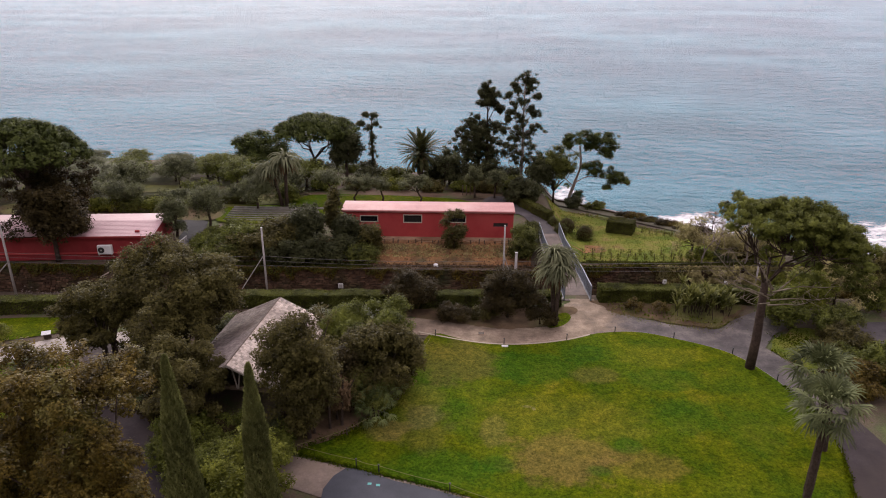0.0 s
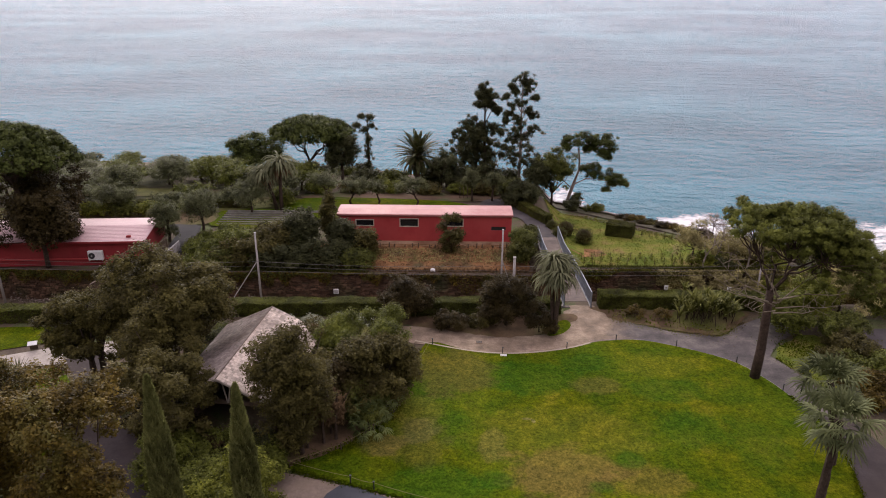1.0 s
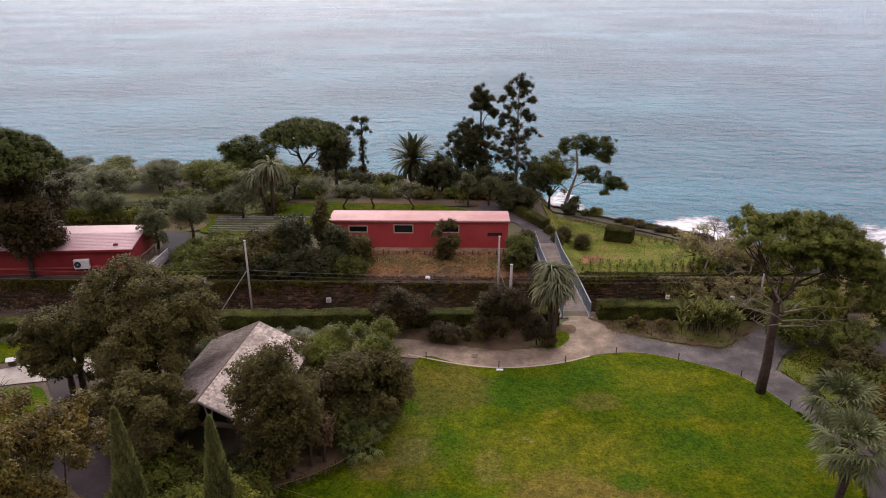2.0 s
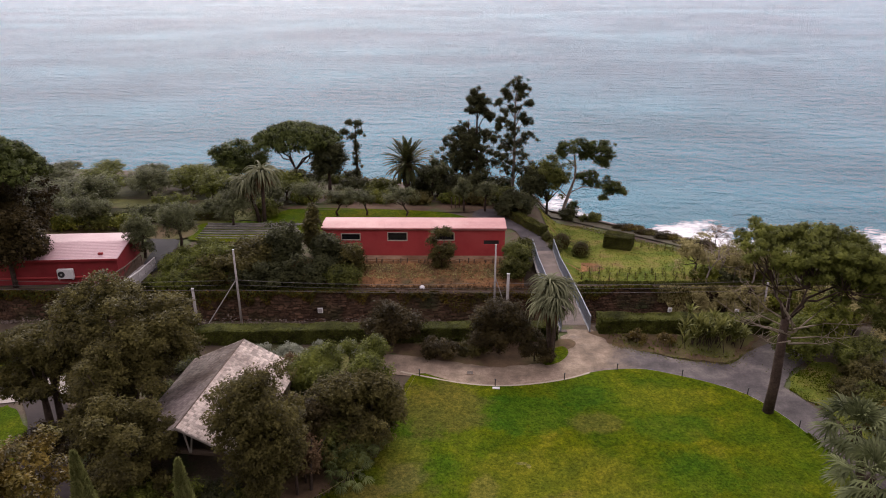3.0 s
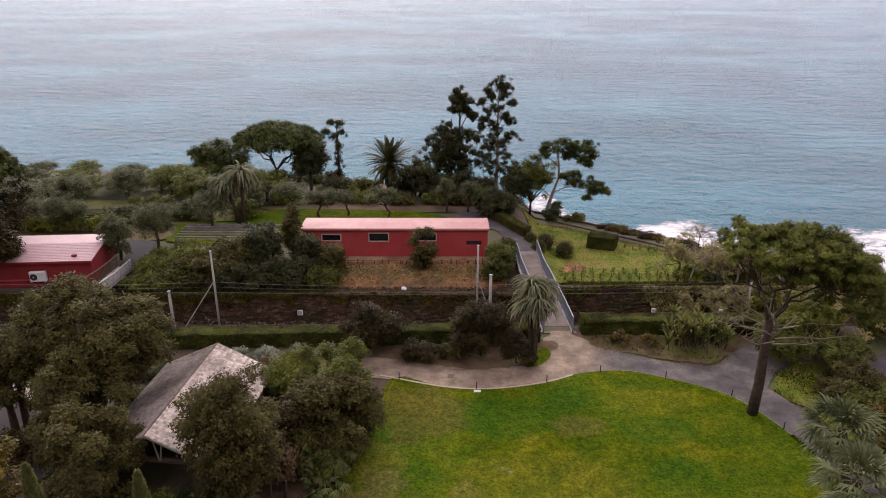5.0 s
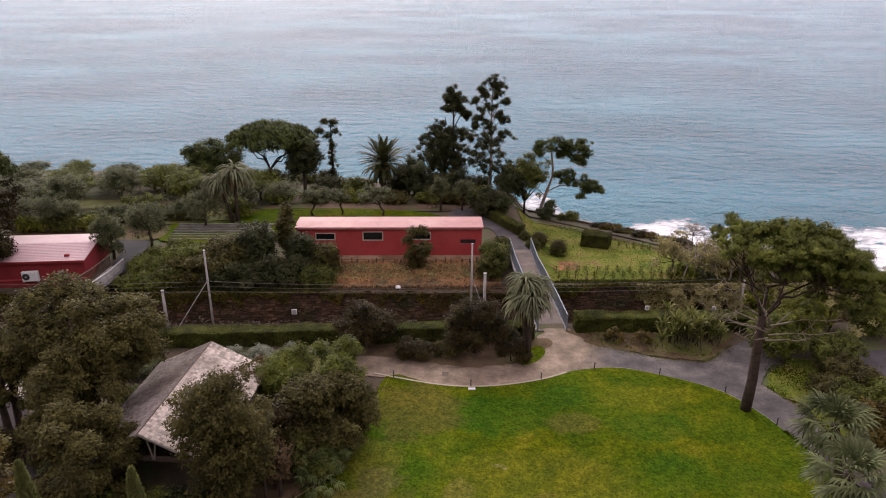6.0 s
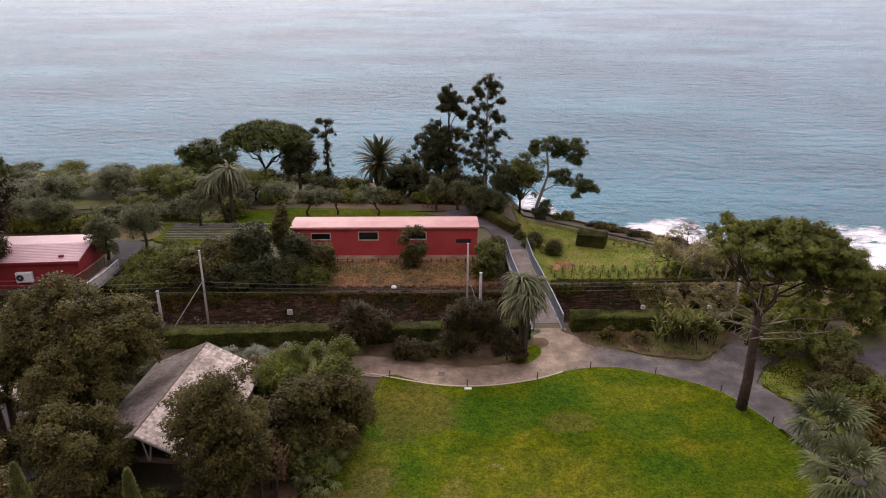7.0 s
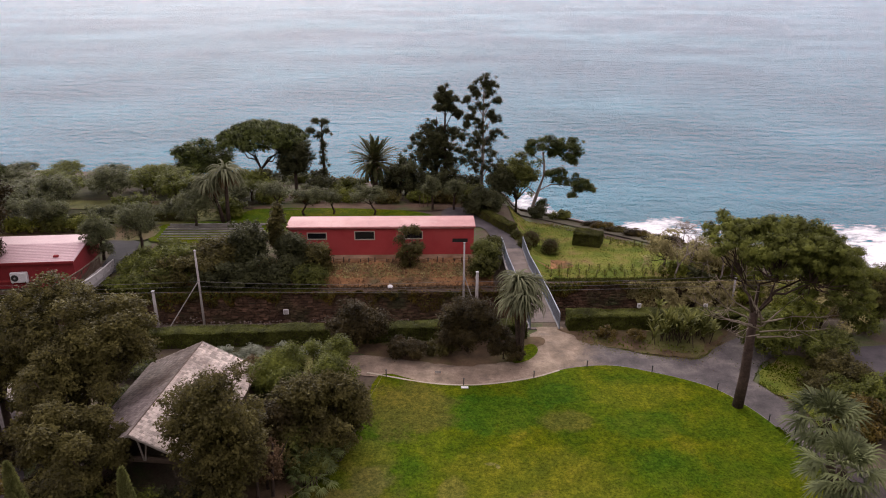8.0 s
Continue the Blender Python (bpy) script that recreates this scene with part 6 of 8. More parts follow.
mast_tree("tall_eucalyptus", 10.0, 104.5, -4.1, 18.0, "tall airy eucalyptus with loose grey-green clumps", [(0.3, 0, 16.9, 1.3, 0.9), (-1.7, 0, 15.8, 0.65, 0.6), (-0.8, 0, 15.0, 0.8, 0.7), (0.8, 0, 15.5, 0.8, 0.6), (-2.2, 0, 14.2, 0.5, 0.4), (-1.1, 0, 13.2, 0.7, 0.55), (2.0, 0, 14.1, 0.42, 0.32), (0.2, 0, 13.3, 0.6, 0.5), (2.0, 0, 11.5, 0.65, 0.5), (1.1, 0, 12.1, 0.5, 0.4), (-1.7, 0, 11.7, 0.7, 0.5), (-2.3, 0, 10.8, 0.6, 0.45), (-0.4, 0, 10.8, 0.7, 0.6), (-2.7, 0, 9.3, 0.8, 0.65), (-0.8, 0, 9.1, 1.1, 0.8), (1.1, 0, 9.3, 0.9, 0.7), (2.1, 0, 9.7, 0.5, 0.4), (-1.5, 0, 6.7, 1.4, 1.0), (0.8, 0, 7.1, 1.3, 0.9), (-0.4, 0, 5.0, 1.6, 1.0), (1.9, 0, 5.0, 1.2, 0.9), (-0.6, 0.3, 8.0, 1.3, 0.9), (0.4, 0.3, 16.2, 1.0, 0.7)], GLOOM, 46000, bark=PALE_BARK, size=0.24, wide=1.25)
tree("loose_evergreen", 15.0, 103.2, -5.5, 8.6, 2.8, 2.4, 3.2, GREEN, "loose olive-green tree near the sea wall", n=17000, low=-0.95, blobs=60, blob=(0.16, 0.32), trunk=0.2, boughs=14, size=0.22, fork=0.2, hollow=0.05)
tree("dark_evergreen", 12.6, 102.8, -5.0, 6.6, 2.0, 2.2, 2.6, GLOOM, "dense dark evergreen near the sea wall", n=11000, blobs=30, trunk=0.2)
tree("dark_bush", 17.9, 102.4, -6.2, 1.7, 1.2, 0.9, 0.9, GLOOM, "low dark bush at the foot of the leaning pine", n=5000, size=0.2, blobs=18, trunk=0.06, category="bush", low=-1.0)
tree("dark_bush", 21.0, 101.2, -6.2, 1.3, 1.6, 0.8, 0.7, GREEN, "low straggling bush outside the sea wall", n=3500, size=0.2, blobs=18, trunk=0.06, category="bush", low=-1.0)
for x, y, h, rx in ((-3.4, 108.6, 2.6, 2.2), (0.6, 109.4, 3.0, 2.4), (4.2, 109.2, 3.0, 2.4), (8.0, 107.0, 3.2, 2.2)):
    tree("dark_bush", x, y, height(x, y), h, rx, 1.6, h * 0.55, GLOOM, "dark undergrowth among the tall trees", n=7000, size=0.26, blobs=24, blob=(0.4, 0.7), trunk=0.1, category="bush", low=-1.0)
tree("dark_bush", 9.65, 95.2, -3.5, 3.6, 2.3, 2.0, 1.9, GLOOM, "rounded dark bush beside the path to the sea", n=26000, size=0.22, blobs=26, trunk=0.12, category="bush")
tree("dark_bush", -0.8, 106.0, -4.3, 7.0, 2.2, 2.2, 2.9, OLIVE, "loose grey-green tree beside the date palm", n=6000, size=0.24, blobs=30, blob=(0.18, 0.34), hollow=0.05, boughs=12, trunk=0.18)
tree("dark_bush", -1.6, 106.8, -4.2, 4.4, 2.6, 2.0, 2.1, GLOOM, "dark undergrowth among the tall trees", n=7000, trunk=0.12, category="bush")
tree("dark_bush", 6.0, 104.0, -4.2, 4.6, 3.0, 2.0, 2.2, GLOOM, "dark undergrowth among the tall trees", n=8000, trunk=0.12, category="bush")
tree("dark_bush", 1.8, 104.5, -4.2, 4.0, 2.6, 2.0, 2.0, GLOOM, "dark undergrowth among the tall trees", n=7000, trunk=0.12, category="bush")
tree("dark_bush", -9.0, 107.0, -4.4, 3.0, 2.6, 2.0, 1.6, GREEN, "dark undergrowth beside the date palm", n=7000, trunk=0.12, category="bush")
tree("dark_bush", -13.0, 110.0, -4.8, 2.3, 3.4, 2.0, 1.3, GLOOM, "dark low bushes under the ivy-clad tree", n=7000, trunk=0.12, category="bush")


for x, y, h, rx, m in ((-19.5, 101.5, 1.6, 2.2, BORDER), (-14.5, 102.5, 1.5, 2.2, OAK), (-8.5, 102.5, 1.7, 2.2, SHRUB), (-3.5, 101.8, 1.5, 2.0, OAK), (1.5, 102.0, 1.7, 2.0, BORDER), (4.8, 101.6, 1.8, 2.0, OAK), (8.6, 101.8, 2.6, 2.0, GREEN), (11.6, 101.0, 2.4, 1.8, GLOOM)):
    tree("dark_bush", x, y, height(x, y), h, rx, 1.3, h * 0.55, m, "low dark bush along the terrace edge", n=5000, size=0.24, blobs=22, blob=(0.5, 0.9), trunk=0.08, category="bush", group="bushes along the terrace edge", low=-1.0)


def leaning_pine():
    """The pine that leans out over the sea: pale bare trunk, a flat top and a long low bough."""
    rng = fresh()
    ob = thing("leaning_pine", 17.6, 103.8, -6.4, "leaning pine with a pale bare trunk over the sea", "tree")
    bm = bmesh.new()
    tube(bm, [(-0.4, 0, -0.4), (0.0, 0, 1.6), (0.7, 0.2, 3.8), (1.35, 0.3, 5.9), (1.3, 0.3, 7.4), (1.0, 0.3, 9.2)], 0.3, 0.12, 9)
    t = part("trunk", bm, PALE_BARK, ob, smooth=True)
    part("bough", tube(bmesh.new(), [(0.6, 0.1, 3.6), (2.4, 0.2, 4.5), (4.6, 0.3, 4.4), (7.6, 0.3, 3.6)], 0.14, 0.04, 6), PALE_BARK, t)
    part("bough", tube(bmesh.new(), [(1.2, 0.2, 6.0), (2.6, 0.2, 6.9), (4.2, 0.2, 6.8)], 0.1, 0.03, 6), PALE_BARK, t)
    part("bough", tube(bmesh.new(), [(1.4, 0.2, 7.2), (0.2, 0.2, 8.4), (-0.8, 0.2, 9.0)], 0.09, 0.03, 6), PALE_BARK, t)
    part("bough", tube(bmesh.new(), [(1.7, 0.2, 8.4), (3.4, 0.2, 9.2), (5.0, 0.2, 9.6)], 0.09, 0.03, 6), PALE_BARK, t)
    part("bough", tube(bmesh.new(), [(0.4, 0, 3.0), (-0.9, 0.3, 4.2), (-1.8, 0.3, 5.6)], 0.1, 0.03, 6), PALE_BARK, t)
    bl = []
    for cx, cz, rx, rz, k in ((0.2, 10.0, 1.6, 0.9, 20), (1.9, 10.5, 1.6, 0.8, 20), (3.6, 10.2, 1.5, 0.7, 18), (5.2, 10.1, 1.5, 0.9, 20), (6.0, 9.3, 0.9, 0.8, 10), (-0.9, 9.3, 0.7, 0.6, 8), (2.6, 9.0, 1.0, 0.6, 12), (4.8, 8.6, 1.3, 0.7, 14), (5.4, 7.8, 0.6, 0.3, 5), (2.3, 6.0, 0.7, 0.6, 9), (3.7, 6.2, 0.9, 0.6, 10), (3.6, 5.2, 1.0, 0.6, 10), (5.2, 4.9, 1.4, 0.8, 16), (6.8, 4.6, 1.1, 0.7, 12), (8.1, 3.8, 0.8, 0.5, 10), (6.6, 3.6, 0.9, 0.5, 8), (5.6, 2.8, 0.5, 0.35, 5), (-1.4, 5.2, 1.0, 0.8, 9), (1.3, 1.6, 0.7, 0.6, 6)):
        bl += clumps(rng, cx, 0.3, cz, rx * 1.15, rx * 1.15, rz * 1.25, k + 5, 0.22, 0.5, -0.8, 0.1)
    foliage("crown", FARPINE, ob, rng, bl, 70000, 0.17, aspect=0.4, shell=0.36, radial=0.4, lift=0.3, loose=0.7)


leaning_pine()

# olive trees of the upper terrace
for x, y, h, r, rz, k in ((-17.4, 96.2, 4.6, 2.7, 1.3, 0.6), (-13.9, 95.3, 3.9, 2.0, 1.1, -0.9), (-10.2, 95.7, 3.3, 1.5, 0.9, 0.5), (-4.9, 95.3, 4.0, 2.2, 1.2, 1.0), (2.9, 97.5, 4.8, 1.3, 1.8, 0.1), (5.8, 97.4, 4.6, 1.4, 1.8, -0.2)):
    tree("olive_tree", x, y, height(x, y), h, r, r, rz, OLIVE, "grey-green olive tree with a twisted trunk behind the long building", n=5000, size=0.22, blobs=20, blob=(0.22, 0.42), trunk=0.16, kinked=k, lean=(-k * 0.7, 0.0), group="olive trees", hollow=0.1, aspect=0.4, low=-0.8)
for x, y, h, r, rz in ((-31.1, 84.3, 5.4, 2.5, 2.0), (-34.1, 80.9, 5.2, 1.7, 2.4), (-26.8, 91.0, 4.6, 2.4, 1.8), (-44.6, 90.6, 4.8, 2.3, 1.9)):
    tree("olive_tree", x, y, -3.4, h, r, r, rz, OLIVE, "round-headed grey-green olive tree beside the forecourt", n=11000, size=0.19, blobs=40, blob=(0.3, 0.48), low=-0.9, trunk=0.2, kinked=0.4, group="olive trees", aspect=0.4)
protos = [tree("olive_tree", x, y, height(x, y), h, r, r, 1.8, mat, "grey-green olive tree in the terraced grove", n=7000, size=0.25, blobs=34, blob=(0.3, 0.46), trunk=0.2, kinked=0.3, group="olive trees", aspect=0.45, low=-0.9, fork=0.3) for x, y, h, r, mat in ((-47.5, 99.0, 4.4, 2.6, OLIVE), (-41.5, 102.0, 4.8, 2.7, OLIVE), (-37.0, 106.0, 4.6, 2.6, BORDER))]
rng = fresh()
grove = [(-53, 97.5), (-58, 100), (-64, 98), (-70, 100), (-44.0, 107.0), (-49.5, 106.5), (-55, 106), (-61, 106), (-33.0, 103.0), (-35.2, 111), (-29.5, 104.5), (-40.5, 111.5), (-47, 112), (-54, 112), (-61, 113), (-68, 111), (-26.5, 104.5), (-22.5, 103.5), (-76, 108), (-40, 118), (-48, 119), (-56, 120), (-64, 121), (-72, 120), (-82, 116), (-90, 110), (-80, 98), (-24.5, 99.5), (-50.5, 91.5), (-57, 92.5), (-64, 91)]
for i, (x, y) in enumerate(grove):
    s = rng.uniform(0.8, 1.12)
    ob = copy_thing(protos[i % 3 if y < 110 else (i % 2) + 1], pose(x, y, height(x, y), 0, 0, rng.uniform(0, 360)))
    ob.scale = (s * 1.06, s * 1.06, s * rng.uniform(0.8, 1.0) * (1.0 if y < 104 else 0.75))
weeping_palm(-23.2, 92.6, -3.4, [(0.3, 0, 6.6), (-2.0, 0.4, 5.0)], "tall palm with pale drooping shaggy fronds", fronds=130, length=3.3, width=0.11, trunk=0.22)

# trees over the low building
stone_pine("umbrella_pine", -50.0, 78.8, -4.4, 15.9, -0.2, 0, 6.8, 6.0, 4.0, "large umbrella pine beside the low red building", n=110000, size=0.19, trunk=0.42, fork=0.55, boughs=26, leaf=FARPINE, crown=lambda rng: umbrella(rng, 0.0, 0.0, 6.9, 6.0, 15.4, 3.6, 240, 0.7), blades=0.5)
tree("dark_evergreen", -48.6, 81.0, -4.4, 11.2, 5.6, 3.0, 4.2, DARKER, "brown tangled tree beneath the umbrella pine", n=24000, blobs=60, blob=(0.2, 0.36), trunk=0.3, hollow=0.1, boughs=20, low=-0.9)
tree("dark_evergreen", -45.9, 74.9, -4.4, 9.2, 4.8, 3.0, 4.0, DARKER, "dark ragged tree before the low red building", n=20000, blobs=46, trunk=0.3, hollow=0.2)

# shrubs of the bank
for x, y, h, rx, ry, rz, m, n in ((-17.6, 79.2, 5.0, 2.2, 2.2, 2.9, GLOOM, 14000), (-20.6, 78.6, 3.6, 2.7, 2.4, 2.4, OAK, 12000), (-24.4, 78.0, 2.9, 2.6, 2.2, 2.8, BORDER, 10000), (-12.4, 78.6, 4.0, 1.9, 1.6, 2.4, GLOOM, 9000), (-9.9, 78.0, 3.3, 1.6, 1.3, 1.7, OAK, 7000), (-23.5, 75.8, 3.0, 4.2, 1.4, 1.9, OAK, 9000), (-15.2, 75.8, 3.2, 4.4, 1.4, 1.8, GLOOM, 9000), (-28.6, 77.2, 1.8, 1.8, 1.6, 1.9, BORDER, 6000), (-18.8, 75.0, 2.6, 3.6, 1.2, 1.9, GLOOM, 7000), (-10.6, 75.6, 2.2, 2.0, 1.1, 1.6, GREEN, 4500), (-27.0, 75.2, 2.2, 2.8, 1.1, 1.6, GREEN, 5000)):
    tree("bank_shrub", x, y, height(x, y), h, rx, ry, h * 0.55, m, "dense evergreen shrub on the earth bank", n=int(n * 1.3), size=0.26, blobs=40, blob=(0.35, 0.6), trunk=0.12, category="shrub", group="shrubs on the bank", low=-1.0)
tree("bank_shrub", 0.1, 78.6, height(0.1, 78.6), 4.9, 1.5, 1.0, 2.6, OAK, "upright shrub against the red wall", n=7000, size=0.2, blobs=22, blob=(0.35, 0.6), trunk=0.08, category="shrub", group="shrubs on the bank", low=-1.0)
for x, y, h, rx in ((8.5, 78.6, 3.2, 1.7), (8.0, 76.6, 2.6, 1.5), (9.3, 80.6, 2.4, 1.0)):
    tree("bank_shrub", x, y, height(x, y), h, rx, 1.4, h * 0.5, GREEN if h > 3 else BOX, "dense green shrub beside the footbridge", n=6500, size=0.2, blobs=20, blob=(0.4, 0.65), trunk=0.08, category="shrub", group="shrubs on the bank", low=-1.0)

# garden trees before the cutting
tree("citrus_tree", 4.8, 53.6, 0, 4.2, 2.35, 2.0, 2.0, DARKER, "round dark tree beside the path", n=15000, size=0.2, blobs=34, blob=(0.3, 0.5), trunk=0.16, fork=0.3, group="dark garden trees")
tree("citrus_tree", -3.5, 54.4, 0, 3.7, 2.1, 1.8, 1.7, DARKER, "round dark tree beside the path", n=13000, size=0.2, blobs=30, blob=(0.3, 0.5), trunk=0.16, fork=0.3, group="dark garden trees")
tree("garden_bush", 0.1, 53.0, 0, 1.4, 1.6, 1.1, 0.75, DARKER, "low dark bush on bare earth", n=6000, size=0.16, blobs=18, trunk=0.06, category="bush")
tree("garden_bush", 7.4, 52.4, 0, 1.9, 1.5, 1.2, 1.0, DARKER, "low dark bush beneath the palm", n=5000, size=0.16, blobs=16, trunk=0.06, category="bush")
tree("garden_bush", 3.0, 53.2, 0, 1.4, 1.2, 1.0, 0.8, OAK, "low dark bush on bare earth", n=4000, size=0.16, blobs=14, trunk=0.06, category="bush")
weeping_palm(8.6, 52.3, 0, [(-0.35, 0.2, 6.3), (0.45, 0.4, 5.9), (0.1, -0.4, 5.2), (-0.5, -0.1, 4.9)], "clump of palms with one shaggy head of drooping fronds", fronds=115, length=2.15, width=0.062, trunk=0.115)
for x, y in ((15.8, 55.2), (17.9, 55.0)):
    tree("dry_bush", x, y, 0, 1.1, 0.75, 0.6, 0.55, RUST, "small brownish twiggy bush before the hedge", n=1500, size=0.13, blobs=12, trunk=0.03, category="bush", boughs=12)


def broad_clump(x, y, rx, h, n, label):
    """A clump of upright canes with long broad leaves."""
    rng = fresh()
    ob = thing("broad_leaf_clump", x, y, 0, label, "shrub")
    bm = bmesh.new()
    V, F = [], []
    for k in range(n):
        bx, by = rng.normal() * rx * 0.5, rng.normal() * 0.5
        tilt = rng.normal(size=2) * 0.25
        hh = h * rng.uniform(0.15, 0.68)
        tube(bm, [(bx, by, -0.1), (bx + tilt[0] * hh, by + tilt[1] * hh, hh)], 0.035, 0.02, 4)
        v, f = strap_head(rng, (bx + tilt[0] * hh, by + tilt[1] * hh, hh), 9, 1.15, 0.095, 0.34, 0.32)
        F += [tuple(i + len(V) for i in q) for q in f]
        V += v
    tagged(part("cane", bm, BARK, ob), kind="stuff")
    link_mesh("foliage", mesh_np("foliage", np.array(V), F), BANANA, ob)


broad_clump(21.3, 55.0, 1.5, 2.9, 40, "clump of tall broad-leaved plants before the hedge")
broad_clump(23.7, 55.3, 0.8, 2.2, 14, "clump of tall broad-leaved plants before the hedge")

# foot of the barn, the tall mixed border
tree("holm_oak", -8.8, 36.6, 0, 8.7, 2.5, 2.3, 3.7, OAK, "dense small-leaved evergreen in front of the barn", n=34000, size=0.2, hollow=0.2, blobs=120, blob=(0.26, 0.44), trunk=0.22, fork=0.3, boughs=16, low=-1.0)
tree("border_tree", -5.7, 45.4, 0, 5.4, 3.4, 2.2, 1.7, BORDER, "fresh green feathery tree beside the path", n=26000, size=0.24, blobs=34, blob=(0.2, 0.38), trunk=0.12, fork=0.3, boughs=12, low=-0.8, aspect=0.35, lift=0.6)
tree("border_tree", -4.4, 42.4, 0, 5.0, 2.6, 2.5, 2.3, OAK, "dull dark green leafy tree at the lawn's corner", n=26000, size=0.22, blobs=44, blob=(0.24, 0.42), trunk=0.18, fork=0.3, boughs=14, low=-0.8)
tree("border_tree", -5.8, 41.6, 0, 4.8, 2.2, 2.2, 2.4, OAK, "dull green leafy tree beside the barn", n=16000, size=0.22, blobs=34, trunk=0.16, fork=0.3, low=-0.9)
tree("border_shrub", -5.2, 40.2, 0, 3.2, 1.6, 1.5, 1.6, GREEN, "dark shrub at the lawn's edge", n=10000, size=0.2, blobs=24, trunk=0.08, category="shrub", low=-1.0)
tree("border_shrub", -8.0, 41.0, 0, 4.4, 2.2, 2.2, 2.2, DARKER, "dark shrub beside the barn", n=9000, size=0.22, blobs=24, trunk=0.08, category="shrub", low=-1.0)
for x, y, h in ((-5.3, 39.9, 3.0), (-4.4, 40.7, 3.2), (-4.9, 38.9, 2.0)):
    fan_palm_tree(x, y, 0, [(0.0, 0.0, h * 0.45)], "low spreading fan palm at the lawn's edge", leaves=38, size=0.55, trunk=0.12, mat=FANLEAF)

# large trees round the near path
for x, y, h, rx, rz, n in ((-20.0, 44.0, 10.2, 4.1, 3.5, 32000), (-24.2, 44.0, 7.6, 2.7, 3.0, 16000), (-17.9, 40.4, 8.6, 3.0, 3.2, 24000), (-15.9, 36.0, 7.3, 2.6, 2.9, 24000), (-19.3, 39.6, 6.8, 2.2, 2.4, 14000), (-24.6, 43.4, 7.4, 2.5, 2.3, 14000)):
    tree("holm_oak", x, y, 0, h, rx, rx * 0.9, rz, OAK, "tall dense evergreen oak with dull dark leaves", n=n, size=0.22, shell=0.32, blobs=int(rx * 9), blob=(0.2, 0.4), trunk=0.28, fork=0.35, boughs=14, group="evergreen oaks", low=-0.8)
tree("holm_oak", -18.2, 43.2, 0, 9.4, 2.5, 2.5, 2.5, OAK, "tall dense evergreen oak leaning over the barn roof", n=20000, size=0.22, shell=0.32, blobs=24, blob=(0.2, 0.4), trunk=0.28, fork=0.4, boughs=14, group="evergreen oaks", low=-0.8, lean=(1.3, 0.0))
for x, y, h, rx, rz, n in ((-17.3, 26.2, 12.8, 3.5, 4.8, 40000), (-20.6, 25.6, 10.6, 3.0, 4.2, 22000), (-15.9, 24.6, 8.6, 2.6, 3.6, 18000)):
    tree("rusty_tree", x, y, 0, h, rx, rx, rz, RUST, "leafy tree turning rusty brown and olive", n=n, size=0.2, hollow=0.25, shell=0.32, blobs=int(rx * 13), blob=(0.16, 0.34), trunk=0.24, fork=0.35, boughs=16, group="rusty trees", low=-0.9)
cypress("cypress", -11.7, 25.0, 12.75, 1.05, "slim dark columnar cypress with a pointed tip")
cypress("cypress", -8.3, 25.2, 12.3, 1.0, "slim dark columnar cypress with a pointed tip")
for x, y, h, r in ((-12.6, 34.6, 2.6, 1.8), (-15.4, 33.8, 3.0, 2.0), (-14.4, 35.4, 2.3, 1.5), (-16.6, 35.6, 2.6, 1.4), (-10.8, 35.0, 1.9, 1.5), (-13.2, 31.0, 3.4, 2.0), (-9.5, 27.0, 2.6, 2.2)):
    tree("border_shrub", x, y, 0, h, r, r, h * 0.5, BORDER, "dark green shrub at the foot of the cypresses", n=9000, size=0.2, blobs=22, trunk=0.08, category="shrub", low=-1.0)
dracaena("spiky_shrub", -30.9, 43.2, 0, [(0, 0, 0.9), (0.9, 0.3, 0.7)], "spiky grey-green strap-leaved shrub beside the path", length=1.6, n=110, trunk=0.12, category="shrub", hang=0.4)
tree("garden_bush", -36.6, 48.6, 0, 1.1, 1.5, 1.2, 0.6, SHRUB, "low bright green bush on the small lawn", n=4000, size=0.16, blobs=14, trunk=0.05, category="bush")

# right side: big pine, bare trees, strap palms
big_pine = stone_pine("umbrella_pine", 22.35, 45.9, 0, 13.3, 1.5, 0.6, 5.2, 4.0, 2.8, "large umbrella pine with bare lower boughs at the lawn's edge", n=250000, size=0.1, trunk=0.36, boughs=44, kink=0.1, bark=PINE_BARK, arm=0.3, fork_at=(0.05, 0.2, 7.0), crown=lambda rng: umbrella(rng, 1.75, 0.6, 5.6, 3.1, 12.6, 0.7, 195, 0.34, fall=2.6, fill=0.75, deep=0.75, bumpy=0.24) + umbrella(rng, 3.0, 0.5, 3.4, 2.6, 11.4, 1.0, 70, 0.34, fall=2.0, fill=0.5, deep=0.9, bumpy=0.3) + umbrella(rng, 4.9, 0.3, 2.5, 2.4, 10.1, 1.0, 50, 0.36, fall=1.4, fill=0.7, deep=1.2, bumpy=0.3), blades=0.42, tight=0.35)
rng = fresh()
